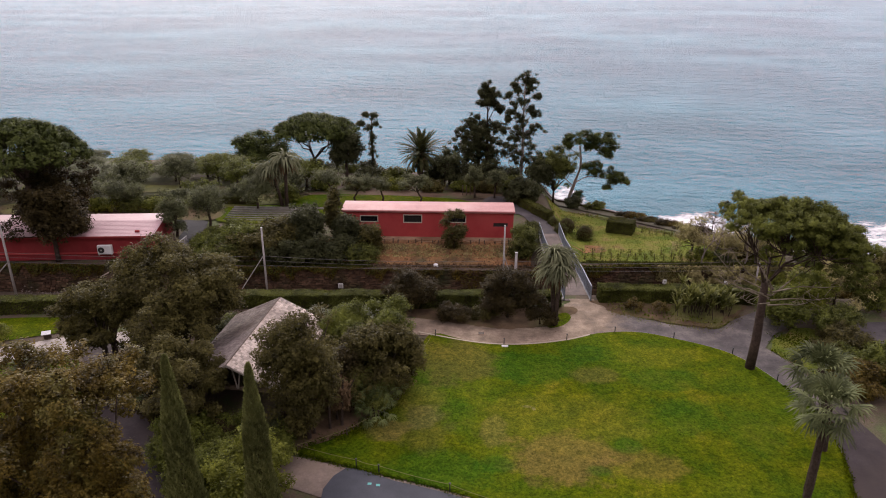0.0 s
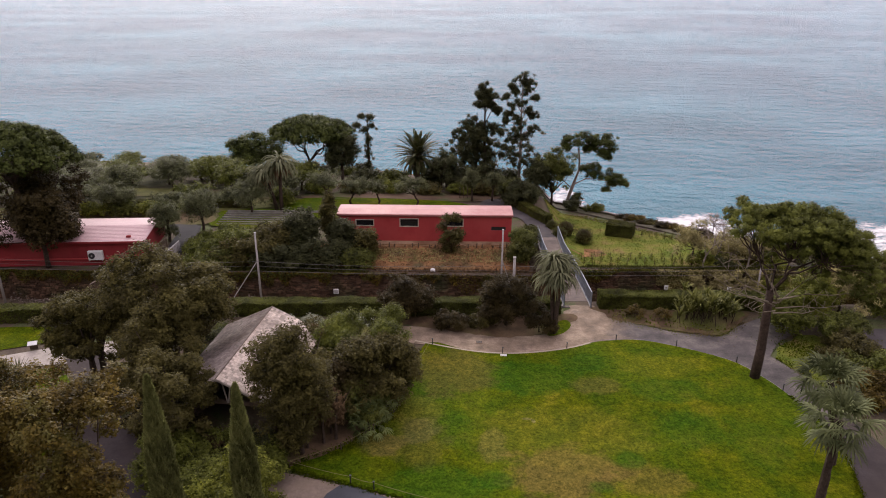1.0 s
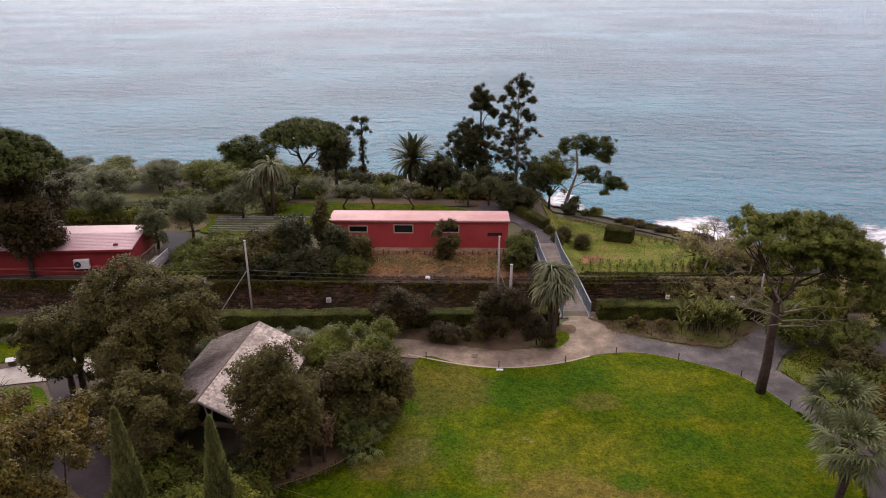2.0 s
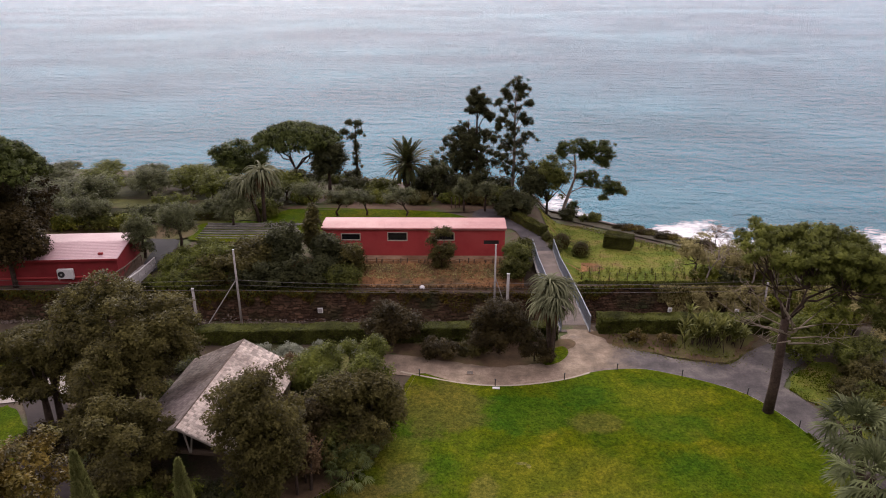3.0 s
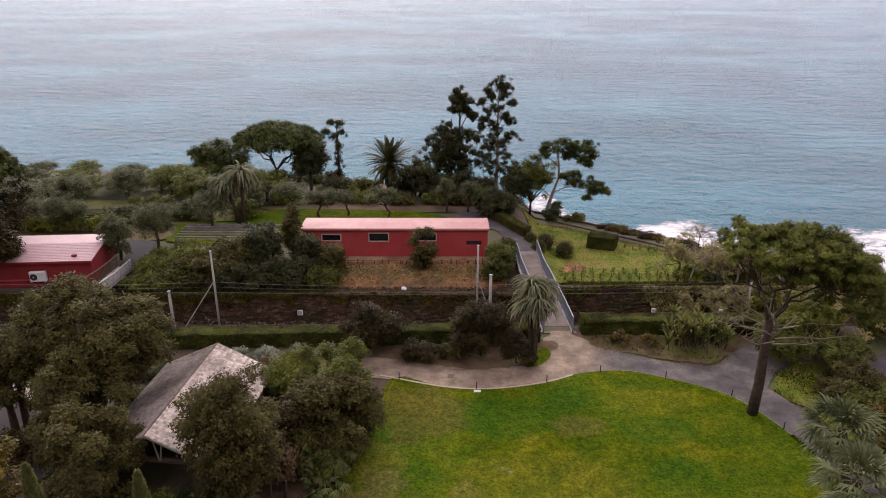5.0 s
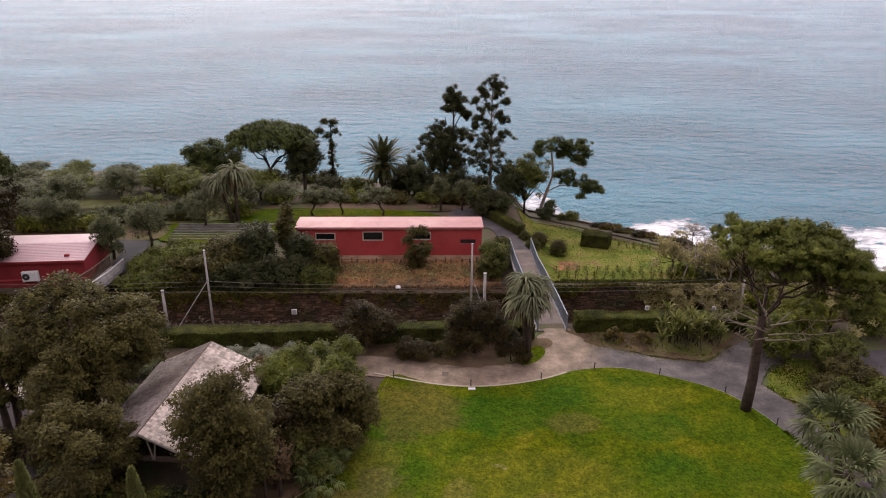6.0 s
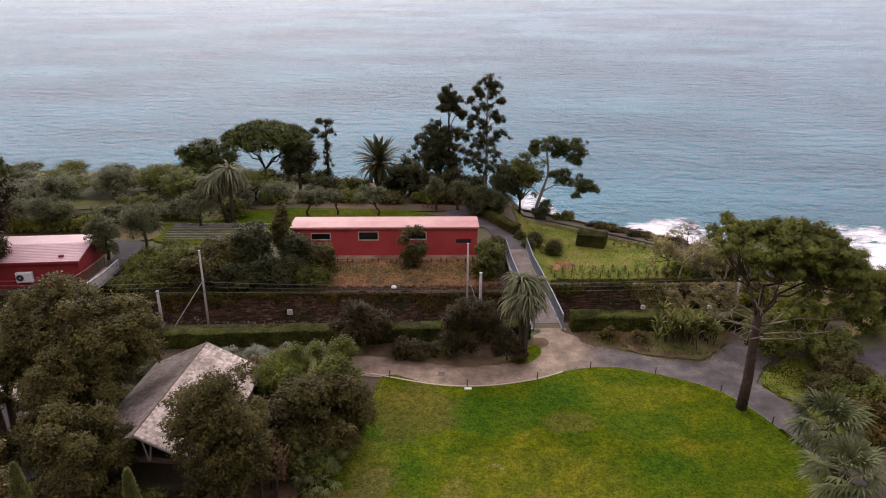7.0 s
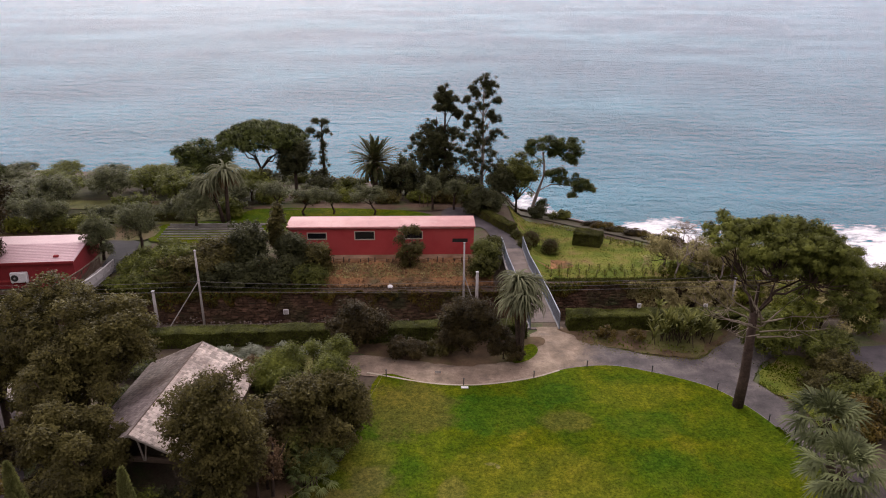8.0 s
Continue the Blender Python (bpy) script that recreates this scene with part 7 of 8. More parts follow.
for a, c, e, r in (((0.6, 0.1, 6.0), (-1.6, -0.3, 6.6), (-4.8, -0.6, 8.6), 0.09), ((0.7, 0.1, 6.5), (-1.2, 0.4, 7.6), (-2.8, 0.3, 9.6), 0.1), ((0.6, 0.1, 5.6), (1.8, -0.6, 6.1), (4.6, -0.8, 6.3), 0.07), ((0.7, 0.2, 6.2), (2.2, -0.5, 7.0), (5.4, -1.0, 7.4), 0.08), ((0.5, 0.1, 5.2), (1.4, -0.7, 5.7), (2.6, -1.2, 6.1), 0.09), ((0.6, 0.1, 5.4), (-0.8, -0.6, 5.6), (-2.0, -0.9, 6.4), 0.06), ((0.7, 0.2, 6.4), (-0.6, 0.5, 8.4), (-0.9, 0.4, 10.4), 0.1), ((0.5, 0.1, 5.8), (-1.4, -0.8, 6.9), (-3.8, -1.2, 7.6), 0.07), ((0.6, 0.1, 6.2), (-1.8, 0.2, 7.3), (-4.0, 0.0, 9.4), 0.07), ((0.5, 0.1, 5.7), (-1.0, 0.8, 6.1), (-3.2, 1.2, 6.8), 0.06), ((0.7, 0.1, 6.0), (2.4, 0.6, 7.4), (4.4, 0.8, 8.4), 0.07), ((0.6, 0.1, 6.1), (-0.2, -1.0, 7.6), (-1.4, -1.8, 9.0), 0.07)):
    limb = part("dead_bough", tube(bmesh.new(), [a, Vector(a).lerp(Vector(c), 0.6), c, Vector(c).lerp(Vector(e), 0.5) + Vector((0, 0, -0.15)), e], r * 0.85, 0.014, 6), DEAD_WOOD, big_pine, "bare grey dead bough", smooth=True)
    for k in range(4):
        t = 0.25 + 0.18 * k
        p = Vector(c).lerp(Vector(e), t)
        part("dead_twig", tube(bmesh.new(), [p, p + Vector((rng.normal() * 0.4, rng.normal() * 0.4, 0.35 + rng.normal() * 0.3)), p + Vector((rng.normal() * 0.8, rng.normal() * 0.8, 0.7 + rng.normal() * 0.5))], 0.02, 0.008, 4), DEAD_WOOD, limb)
fan_palm_tree(20.35, 32.0, 0, [(0.0, 0, 6.2)], "fan palm with a round head of grey-green fans beside the lawn", leaves=44, size=1.12)
fan_palm_tree(23.3, 36.3, 0, [(-1.3, 0.0, 5.8)], "fan palm with a broad round head of fans by the path", leaves=48, size=1.18)
for x, y, h, rx, rz, m, n in ((27.4, 53.0, 3.3, 1.95, 1.7, BORDER, 12000), (30.6, 55.6, 4.0, 2.2, 2.0, SHRUB, 11000), (33.8, 56.8, 4.6, 2.6, 2.4, TAN, 12000), (31.0, 48.2, 2.0, 1.6, 1.1, OAK, 7000), (31.0, 51.4, 2.2, 1.5, 1.2, BORDER, 7000), (29.6, 43.0, 2.0, 1.8, 1.1, RUST, 7000), (31.8, 44.8, 2.6, 2.0, 1.4, BORDER, 8000), (39.0, 57.5, 5.0, 3.0, 2.6, OAK, 12000)):
    tree("garden_shrub", x, y, 0, h, rx, rx, rz, m, "rounded evergreen shrub beside the curving path", n=n, size=0.22, blobs=26, blob=(0.3, 0.5), trunk=0.12, category="shrub", group="shrubs beyond the path", low=-1.0)


def bare_tree(x, y, z, h, spread, label, n=8):
    """A leafless tree of forking pale branches."""
    rng = fresh()
    ob = thing("bare_tree", x, y, z, label, "tree")
    bm = bmesh.new()

    def grow(p, d, length, r, depth):
        q = p + d * length
        tube(bm, [p, p.lerp(q, 0.5) + Vector(rng.normal(size=3) * length * 0.06), q], r, r * 0.6, 5)
        if depth:
            for _ in range(3):
                e = (d + Vector(rng.normal(size=3)) * spread + Vector((0, 0, 0.15))).normalized()
                grow(q, e, length * rng.uniform(0.55, 0.8), r * 0.55, depth - 1)

    grow(Vector((0, 0, -0.2)), Vector((0.1, 0, 1)).normalized(), h * 0.35, 0.13, 4)
    tagged(part("branchwork", bm, PALE_BARK, ob), kind="stuff")


bare_tree(30.5, 76.8, height(30.5, 76.8), 6.0, 0.55, "leafless tree with pale twigs on the terrace")
tree("feathery_tree", 27.6, 76.3, height(27.6, 76.3), 5.2, 3.0, 1.6, 2.5, TAN, "sparse feathery straw-coloured tree above the wall", n=3200, size=0.22, blobs=26, blob=(0.3, 0.5), trunk=0.12, boughs=12, hollow=0.1)
tree("feathery_tree", 31.8, 77.6, height(31.8, 77.6), 4.4, 2.6, 1.6, 2.1, TAN, "sparse straw-brown tree above the wall", n=2600, size=0.22, blobs=22, blob=(0.3, 0.5), trunk=0.12, boughs=12, hollow=0.1)
for x, y, h, rx, m in ((34.5, 79.0, 2.4, 1.8, OLIVE), (37.5, 77.0, 3.0, 2.2, GREEN), (33.0, 82.0, 1.6, 1.4, SHRUB), (41.0, 77.5, 3.4, 2.6, GREEN), (45.0, 77.2, 3.0, 2.6, OLIVE), (36.0, 75.6, 1.8, 2.0, SHRUB)):
    tree("coast_shrub", x, y, height(x, y), h, rx, rx * 0.7, h * 0.5, m, "wind-shaped shrub near the sea wall", n=4500, size=0.24, blobs=20, blob=(0.35, 0.6), trunk=0.08, category="shrub", group="coast shrubs", low=-1.0)
tree("reddish_bush", 34.2, 88.6, height(34.2, 87.0), 3.2, 2.1, 1.2, 1.3, DRY, "leafless reddish bush by the sea wall", n=900, size=0.2, blobs=16, blob=(0.3, 0.5), trunk=0.06, category="bush", boughs=14, low=-0.8, aspect=0.2)

for x, y, h, n in ((31.4, 75.2, 5.0, 2600), (34.6, 75.4, 5.4, 3000)):
    tree("feathery_tree", x, y, height(x, y), h, 2.4, 1.2, h * 0.45, TAN, "sparse feathery straw-coloured tree above the wall", n=n, size=0.2, blobs=30, blob=(0.3, 0.5), bark=PALE_BARK, trunk=0.09, boughs=20, hollow=0.05, low=-1.0)
bare_tree(28.4, 75.0, height(28.4, 75.0), 5.4, 0.6, "leafless tree with pale twigs over the wall")
bare_tree(33.2, 75.0, height(33.2, 75.0), 5.8, 0.6, "leafless tree with pale twigs over the wall")

# growth between the low building and the grove
for x, y, h, rx, m in ((-47.5, 89.6, 1.7, 2.4, SHRUB), (-43.6, 89.8, 1.9, 2.2, GREEN), (-39.6, 90.0, 1.8, 2.0, SHRUB), (-38.6, 93.6, 2.0, 2.4, OLIVE), (-51.5, 90.4, 2.2, 2.6, GREEN), (-34.6, 91.2, 1.6, 1.8, BORDER), (-30.6, 94.6, 2.2, 2.2, OLIVE), (-23.4, 95.2, 2.4, 2.4, BORDER), (-36.6, 97.4, 2.4, 2.6, BORDER), (-46.5, 95.0, 1.8, 2.6, GREEN)):
    tree("grove_shrub", x, y, height(x, y), h, rx, 1.2, h * 0.5, m, "low leafy shrub among the olive trees", n=4500, size=0.24, blobs=22, blob=(0.5, 0.9), trunk=0.08, category="shrub", group="shrubs of the grove", low=-1.0)
tree("conifer", -14.4, 80.3, height(-14.4, 80.3), 7.0, 1.0, 0.9, 3.3, OAK, "slim olive-green conifer at the end of the long building", n=11000, size=0.2, blobs=34, blob=(0.4, 0.65), trunk=0.1, low=-1.0)
tree("border_shrub", -8.3, 46.6, 0, 3.2, 2.0, 1.6, 1.7, GREEN, "dark green shrub at the barn's far corner", n=9000, size=0.2, blobs=24, trunk=0.08, category="shrub", low=-1.0)
tree("reddish_bush", -10.0, 50.8, 0, 1.5, 1.3, 0.9, 0.8, DRY, "reddish-brown bush behind the barn", n=3500, size=0.18, blobs=18, trunk=0.06, category="bush", boughs=10, low=-1.0)
tree("dry_shrub", -7.3, 38.6, 0, 3.4, 1.1, 1.0, 1.6, DRY, "brown half-bare shrub among the border trees", n=3500, size=0.2, blobs=16, trunk=0.08, category="shrub", boughs=14, low=-0.9)
for dx, dy in ((0.0, 0.0), (0.7, 0.4), (-0.9, -0.5)):
    ob = thing("dead_sapling", -7.6 + dx, 37.6 + dy, 0, "bare brown sapling under the border trees", "tree", "bare saplings")
    part("trunk", tube(bmesh.new(), [(0, 0, -0.2), (0.1 * dx, 0.1, 1.6), (0.3 * dx, 0.2, 3.4)], 0.11, 0.05, 7), BARK, ob)
    part("bough", tube(bmesh.new(), [(0.15 * dx, 0.1, 2.0), (0.6 * dx + 0.3, 0.0, 3.0), (0.9 * dx + 0.5, 0.1, 3.9)], 0.05, 0.02, 5), BARK, ob)
tree("border_shrub", -10.3, 29.8, 0, 5.4, 2.3, 2.2, 2.7, SHRUB, "mid-green rounded shrub between the cypresses", n=12000, size=0.2, blobs=26, trunk=0.08, category="shrub", low=-1.0)
for x, y, h, rx, m in ((28.6, 47.4, 1.5, 1.3, OAK), (29.6, 46.0, 1.8, 1.5, BORDER), (28.8, 44.4, 1.4, 1.2, RUST), (30.6, 49.8, 1.9, 1.5, OAK), (31.6, 51.6, 2.4, 1.6, GREEN), (36.6, 56.2, 2.6, 1.8, BORDER)):
    tree("garden_shrub", x, y, 0, h, rx, rx, h * 0.55, m, "rounded evergreen shrub beside the curving path", n=6000, size=0.18, blobs=26, blob=(0.3, 0.5), trunk=0.06, category="shrub", group="shrubs beyond the path", low=-1.0)
for k in range(5):
    x = -27.0 + 3.1 * k
    y = coast(x) - 3.2 - 1.2 * (k % 2)
    tree("cliff_bush", x, y, height(x, y), 1.3 + 0.3 * math.sin(k * 2.1), 2.0, 1.2, 0.8, GLOOM if k % 3 else GREEN, "dark wind-clipped bush along the cliff edge", n=3500, size=0.26, blobs=18, blob=(0.5, 0.9), trunk=0.08, category="bush", group="bushes along the cliff", low=-1.0)
# brush in the cutting and over the wall's east end
for x, y, h, rx, m in ((27.6, 73.0, 4.2, 1.6, TAN), (29.8, 72.8, 4.9, 2.0, TAN), (32.8, 73.0, 5.1, 2.1, TAN), (36.0, 72.9, 5.2, 2.2, SHRUB), (39.6, 73.0, 5.0, 2.2, TAN), (43.4, 72.8, 5.2, 2.4, RUST)):
    tree("cutting_shrub", x, y, -8.0, h, rx, 1.0, h * 0.55, m, "tangled olive-brown brush against the stone wall", n=4500, size=0.22, blobs=26, blob=(0.45, 0.8), trunk=0.08, category="shrub", group="brush in the cutting", boughs=12, low=-1.0)
for x, y, h, rx, m in ((28.6, 75.8, 1.9, 1.6, SHRUB), (31.4, 76.0, 1.7, 1.5, OLIVE), (34.2, 76.4, 2.1, 1.7, RUST)):
    tree("coast_shrub", x, y, height(x, y), h, rx, 0.9, h * 0.5, m, "loose shrub at the edge of the terrace", n=2500, size=0.2, blobs=16, blob=(0.45, 0.7), trunk=0.06, category="shrub", group="coast shrubs", low=-1.0)
# dark plants at the barn's open end, some added to darken its lit floor
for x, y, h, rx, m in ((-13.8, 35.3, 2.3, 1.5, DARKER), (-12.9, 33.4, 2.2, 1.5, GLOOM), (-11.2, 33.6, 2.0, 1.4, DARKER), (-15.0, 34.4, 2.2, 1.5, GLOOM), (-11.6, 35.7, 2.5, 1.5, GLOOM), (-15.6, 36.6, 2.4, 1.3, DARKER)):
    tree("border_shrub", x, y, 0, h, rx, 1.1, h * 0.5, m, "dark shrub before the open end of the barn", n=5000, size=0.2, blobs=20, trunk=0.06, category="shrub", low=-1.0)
for x, y, h, rx in ((-29.4, 77.4, 1.5, 1.4), (-28.8, 80.2, 1.5, 1.4), (-27.4, 83.0, 1.2, 1.5), (-30.0, 75.2, 1.2, 1.5), (-30.6, 78.8, 1.0, 0.9), (-27.6, 74.9, 1.4, 1.5)):
    tree("bank_shrub", x, y, height(x, y), h, rx, 1.4, h * 0.55, BORDER, "dense green shrub beside the concrete footbridge", n=4500, size=0.2, blobs=20, blob=(0.4, 0.65), trunk=0.08, category="shrub", group="shrubs on the bank", low=-1.0)
# dark shrubs added only to darken the ground under the oaks
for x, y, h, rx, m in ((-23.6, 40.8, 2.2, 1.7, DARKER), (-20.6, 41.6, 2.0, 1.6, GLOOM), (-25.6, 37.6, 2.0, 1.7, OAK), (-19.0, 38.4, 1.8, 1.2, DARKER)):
    tree("undergrowth", x, y, 0, h, rx, 1.3, h * 0.5, m, "dark undergrowth added to darken the ground beneath the oaks", n=4000, size=0.2, blobs=18, trunk=0.06, category="shrub", group="undergrowth under the oaks", low=-1.0)

for x, y, h, rx, m in ((-17.6, 46.6, 1.6, 1.6, GREEN), (-17.0, 49.4, 1.4, 1.6, GLOOM), (-15.0, 51.8, 0.9, 1.4, BORDER), (-19.4, 51.0, 1.6, 1.8, GREEN)):
    tree("undergrowth", x, y, 0, h, rx, 1.3, h * 0.5, m, "low undergrowth between the barn and the hedge", n=4500, size=0.2, blobs=20, trunk=0.06, category="shrub", group="undergrowth behind the barn", low=-1.0)
sheet("verge", [(-10.6, 35.0), (-8.9, 35.4), (-6.8, 37.0), (-5.4, 39.4), (-6.6, 40.6), (-9.4, 39.2), (-11.4, 36.8)], LEVEL, 0.04, label="bare brown earth under the border trees", category="planting bed", ragged=0.3)
# silver mounds before the hedge
for x, y, r in ((-11.5, 53.2, 1.2), (-9.0, 53.5, 1.3), (-6.8, 53.6, 1.1), (-13.4, 52.9, 0.9)):
    tree("silver_mound", x, y, 0, 0.7, r, 0.8, 0.45, SILVER, "low silver-grey rounded mound before the hedge", n=3500, size=0.14, blobs=12, trunk=0.05, category="bush", group="silver mounds", low=-1.0)


# ---- stones of the cutting's walls ----
def stones(wall, x0, x1, z0, z1, y, keep0, keep1, seed):
    """Rough coursed stones on a wall's face; those between keep0 and keep1 are parts, the rest one mesh."""
    rng = random.Random(seed)
    shapes = []
    for k in range(6):
        bm = boxed(-0.5, -0.08, -0.5, 0.5, 0.1, 0.5, bevel=0.09)
        for v in bm.verts:
            v.co += Vector((rng.uniform(-0.12, 0.12), rng.uniform(-0.07, 0.04), rng.uniform(-0.14, 0.14)))
        me = bpy.data.meshes.new("stone")
        bm.to_mesh(me)
        bm.free()
        me.materials.append(STONE)
        shapes.append((me, np.array([v.co for v in me.vertices]), [tuple(p.vertices) for p in me.polygons]))
    V, F, made = [], [], 0
    z = z0
    while z < z1 - 0.08:
        h = min(rng.uniform(0.2, 0.36), z1 - z)
        x = x0 + rng.uniform(0, 0.4)
        while x < x1:
            w = rng.uniform(0.25, 0.75)
            me, co, fs = rng.choice(shapes)
            m = Matrix.Translation((x + w / 2, y - rng.uniform(-0.03, 0.08), z + h / 2 + rng.uniform(-0.06, 0.06))) @ Matrix.Rotation(rng.uniform(-0.12, 0.12), 4, "Y") @ Matrix.Diagonal((w - 0.05, 1.0, h - 0.05, 1))
            if keep0 < x < keep1 and made < 150:
                piece("stone", me, wall, m)
                made += 1
            else:
                o = len(V)
                V += [tuple(m @ Vector(c)) for c in co]
                F += [tuple(i + o for i in f) for f in fs]
            x += w
        z += h
    me = bpy.data.meshes.new("stone_face")
    me.from_pydata(V, [], F)
    tagged(link_mesh("stone_face", me, STONE, wall), kind="stuff")


stones(WALL_W, -64, 10.1, -8.0, -4.5, 73.88, -8, 4, 1)
stones(WALL_E, 13.5, 52, -8.0, -3.8, 73.88, 14, 26, 2)


# ---- grass tufts on the lawns ----
def inside(pts, poly):
    """Which places lie in an outline."""
    x, y = pts[:, 0], pts[:, 1]
    hit = np.zeros(len(pts), bool)
    for (x0, y0), (x1, y1) in zip(poly, poly[1:] + poly[:1]):
        hit ^= ((y0 > y) != (y1 > y)) & (x < (x1 - x0) * (y - y0) / (y1 - y0 + 1e-12) + x0)
    return hit


def tufts(outline, n, size, mat, label, lift=0.05, flat=False):
    """Short blades scattered over a lawn."""
    rng = fresh()
    poly = [tuple(p) for p in outline]
    lo, hi = np.min(poly, 0), np.max(poly, 0)
    p = lo + rng.random((n, 2)) * (hi - lo)
    p = p[inside(p, poly)]
    q = np.array([(x, y, height(x, y) + lift + size * 0.25) for x, y in p])
    along = unit(rng.normal(size=(len(q), 3)) * ((1, 1, 0.15) if flat else (0.7, 0.7, 0.7)) + np.array([0, 0, 0.1 if flat else 0.9]))
    if flat:
        q[:, 2] -= size * 0.2
    v, f = leaf_blades(rng, q, along, size, 0.5)
    tagged(link_mesh("grass", mesh_np("grass", v, f), mat), label, "grass", kind="stuff")


TERRACE = [(13.8, 74.7), (29.0, 74.7), (38.5, 75.2), (36.0, 79.5), (31.5, 84.2), (27.5, 88.4), (22.0, 94.0), (17.5, 98.6), (13.8, 101.6), (13.6, 92), (13.8, 84)]
tufts(TERRACE, 14000, 0.12, MEADOW, "rough grass of the vine terrace")
tufts(TERRACE, 120, 0.2, DRY, "dry brown stalks among the terrace grass")
tufts([(-10.0, 76.6), (8.6, 76.6), (9.0, 79.4), (-10.0, 79.4)], 2600, 0.24, TAN, "straw-coloured dry grass on the earth bank", 0.0)
tufts([(-12.0, 75.2), (9.0, 75.2), (9.5, 80.2), (-12.0, 80.2)], 1400, 0.24, DRY, "dry brown grass on the earth bank", 0.0)
sheet("verge", [(-9.5, 80.2), (-4.0, 80.0), (2.0, 80.2), (7.4, 80.0), (7.6, 81.35), (-9.5, 81.35)], SAND, 0.05, label="pale sandy ledge along the foot of the red wall", category="earth ledge", ragged=0.3)
tufts([(13.2, 57.0), (24, 57.0), (22, 52.6), (15.7, 54.2)], 220, 0.12, DRY, "fallen leaves and dry stalks before the hedge", 0.09, True)
tufts([(-6.0, 55.6), (9.6, 55.6), (9.8, 53.6), (4.4, 51.6), (-3, 53.3)], 260, 0.12, DRY, "fallen leaves on the bare earth", 0.09, True)

# ---- rows of young vines with stakes ----
rng = fresh()
vine = None
for row, (y0, n, xa, xb) in enumerate(((76.4, 15, 15.2, 29.5), (78.2, 12, 15.4, 28.0), (84.6, 9, 24.0, 31.0))):
    for k in range(n):
        x = xa + (xb - xa) * k / (n - 1) + rng.normal() * 0.1
        y = y0 + (k * 0.0 if row < 2 else -(x - 24) * 0.55 + 4.4) + rng.normal() * 0.1
        m = pose(x, y, height(x, y), rng.normal() * 3, rng.normal() * 3, rng.uniform(0, 360))
        if vine is None:
            vine = thing("young_vine", 0, 0, 0, "young vine with a few leaves tied to a stake", "vine", "rows of young vines")
            part("stake", boxed(-0.025, -0.025, -0.2, 0.025, 0.025, 0.9), TIMBER, vine)
            foliage("foliage", SHRUB, vine, rng, [(0, 0, 0.4, 0.2, 0.2, 0.32)], 90, 0.16)
            vine.matrix_basis = m
        else:
            copy_thing(vine, m)


# ---- lawn fence of low posts and rope ----
def fence_post(x, y, h, mat, label):
    ob = thing("fence_post", x, y, 0, label, "post", "low posts round the lawn")
    part("shaft", tube(bmesh.new(), [(0, 0, -0.1), (0, 0, h)], 0.04, 0.035, 7), mat, ob)
    part("cap", boxed(-0.06, -0.06, h, 0.06, 0.06, h + 0.04, bevel=0.01), mat, ob)


for x, y in ((-1.2, 50.15), (4.25, 48.9), (9.3, 49.75), (13.4, 51.1), (17.95, 50.3), (21.8, 47.95), (23.7, 44.2)):
    fence_post(x, y, 0.55, BLACK, "low dark post at the lawn's edge")
FENCE = [(-1.4, 49.6), (-2.4, 46.0), (-3.3, 41.5), (-4.6, 38.8), (-6.4, 36.9), (-9.2, 35.2), (-5.4, 33.9), (-4.0, 33.4), (0.2, 31.9), (3.0, 30.6)]
for x, y in FENCE[1:]:
    fence_post(x, y, 0.6, TIMBER if y > 35 else BLACK, "low wooden post of the rope fence")
for a, b in zip(FENCE, FENCE[1:]):
    line = [(a[0] + (b[0] - a[0]) * t, a[1] + (b[1] - a[1]) * t, 0.54 - 0.3 * t * (1 - t)) for t in (0, 0.25, 0.5, 0.75, 1)]
    tagged(part("rope", tube(bmesh.new(), line, 0.013, 0.013, 5), ROPE), "old greenish rope between low posts", "rope", "ropes of the lawn fence")

# ---- sign, drain, small things ----
sign = thing("garden_sign", -32.1, 48.8, 0, "white information board on a short dark stand", "sign", rz=20)
part("stand", boxed(-0.28, -0.05, 0, 0.28, 0.05, 0.6, bevel=0.01), TIMBER, sign)
part("panel", boxed(-0.34, -0.22, 0.62, 0.34, 0.22, 0.67, bevel=0.01), WHITE, sign).rotation_euler = (radians(20), 0, 0)
drain = thing("drain_cover", 2.5, 50.6, 0.03, "rectangular metal drain cover in the path", "drain")
part("frame", boxed(-0.3, -0.2, 0, 0.3, 0.2, 0.03, bevel=0.01), LEDGE, drain)
for k in range(5):
    part("slot", boxed(-0.24, -0.155 + 0.075 * k, 0.03, 0.24, -0.11 + 0.075 * k, 0.036), BLACK, drain)
plate = thing("ground_plate", 4.3, 48.55, 0.06, "small white plate lying at the lawn's edge", "plate")
part("slab", boxed(-0.25, -0.12, 0, 0.25, 0.12, 0.06, bevel=0.01), WHITE, plate)
for dx in (0, 0.5):
    mark = tagged(part("road_mark", boxed(-4.55 + dx, 32.32 - dx * 0.2, 0.05, -4.32 + dx, 32.5 - dx * 0.2, 0.056), TEAL), "small teal painted mark on the new asphalt", "road marking")
for x, z in ((-12.87, -6.6),):
    ob = thing("junction_box", x, 73.78, z, "small white junction box on the stone wall", "equipment box")
    part("case", boxed(-0.28, -0.14, -0.3, 0.28, 0.02, 0.3, bevel=0.03), WHITE, ob)
    part("door", boxed(-0.2, -0.16, -0.22, 0.2, -0.142, 0.22, bevel=0.005), STEEL, ob)
stone = thing("white_stone", -1.95, 74.9, -4.4, "pale round stone lying on the bank", "stone")
bm = bmesh.new()
bmesh.ops.create_icosphere(bm, subdivisions=2, radius=0.32)
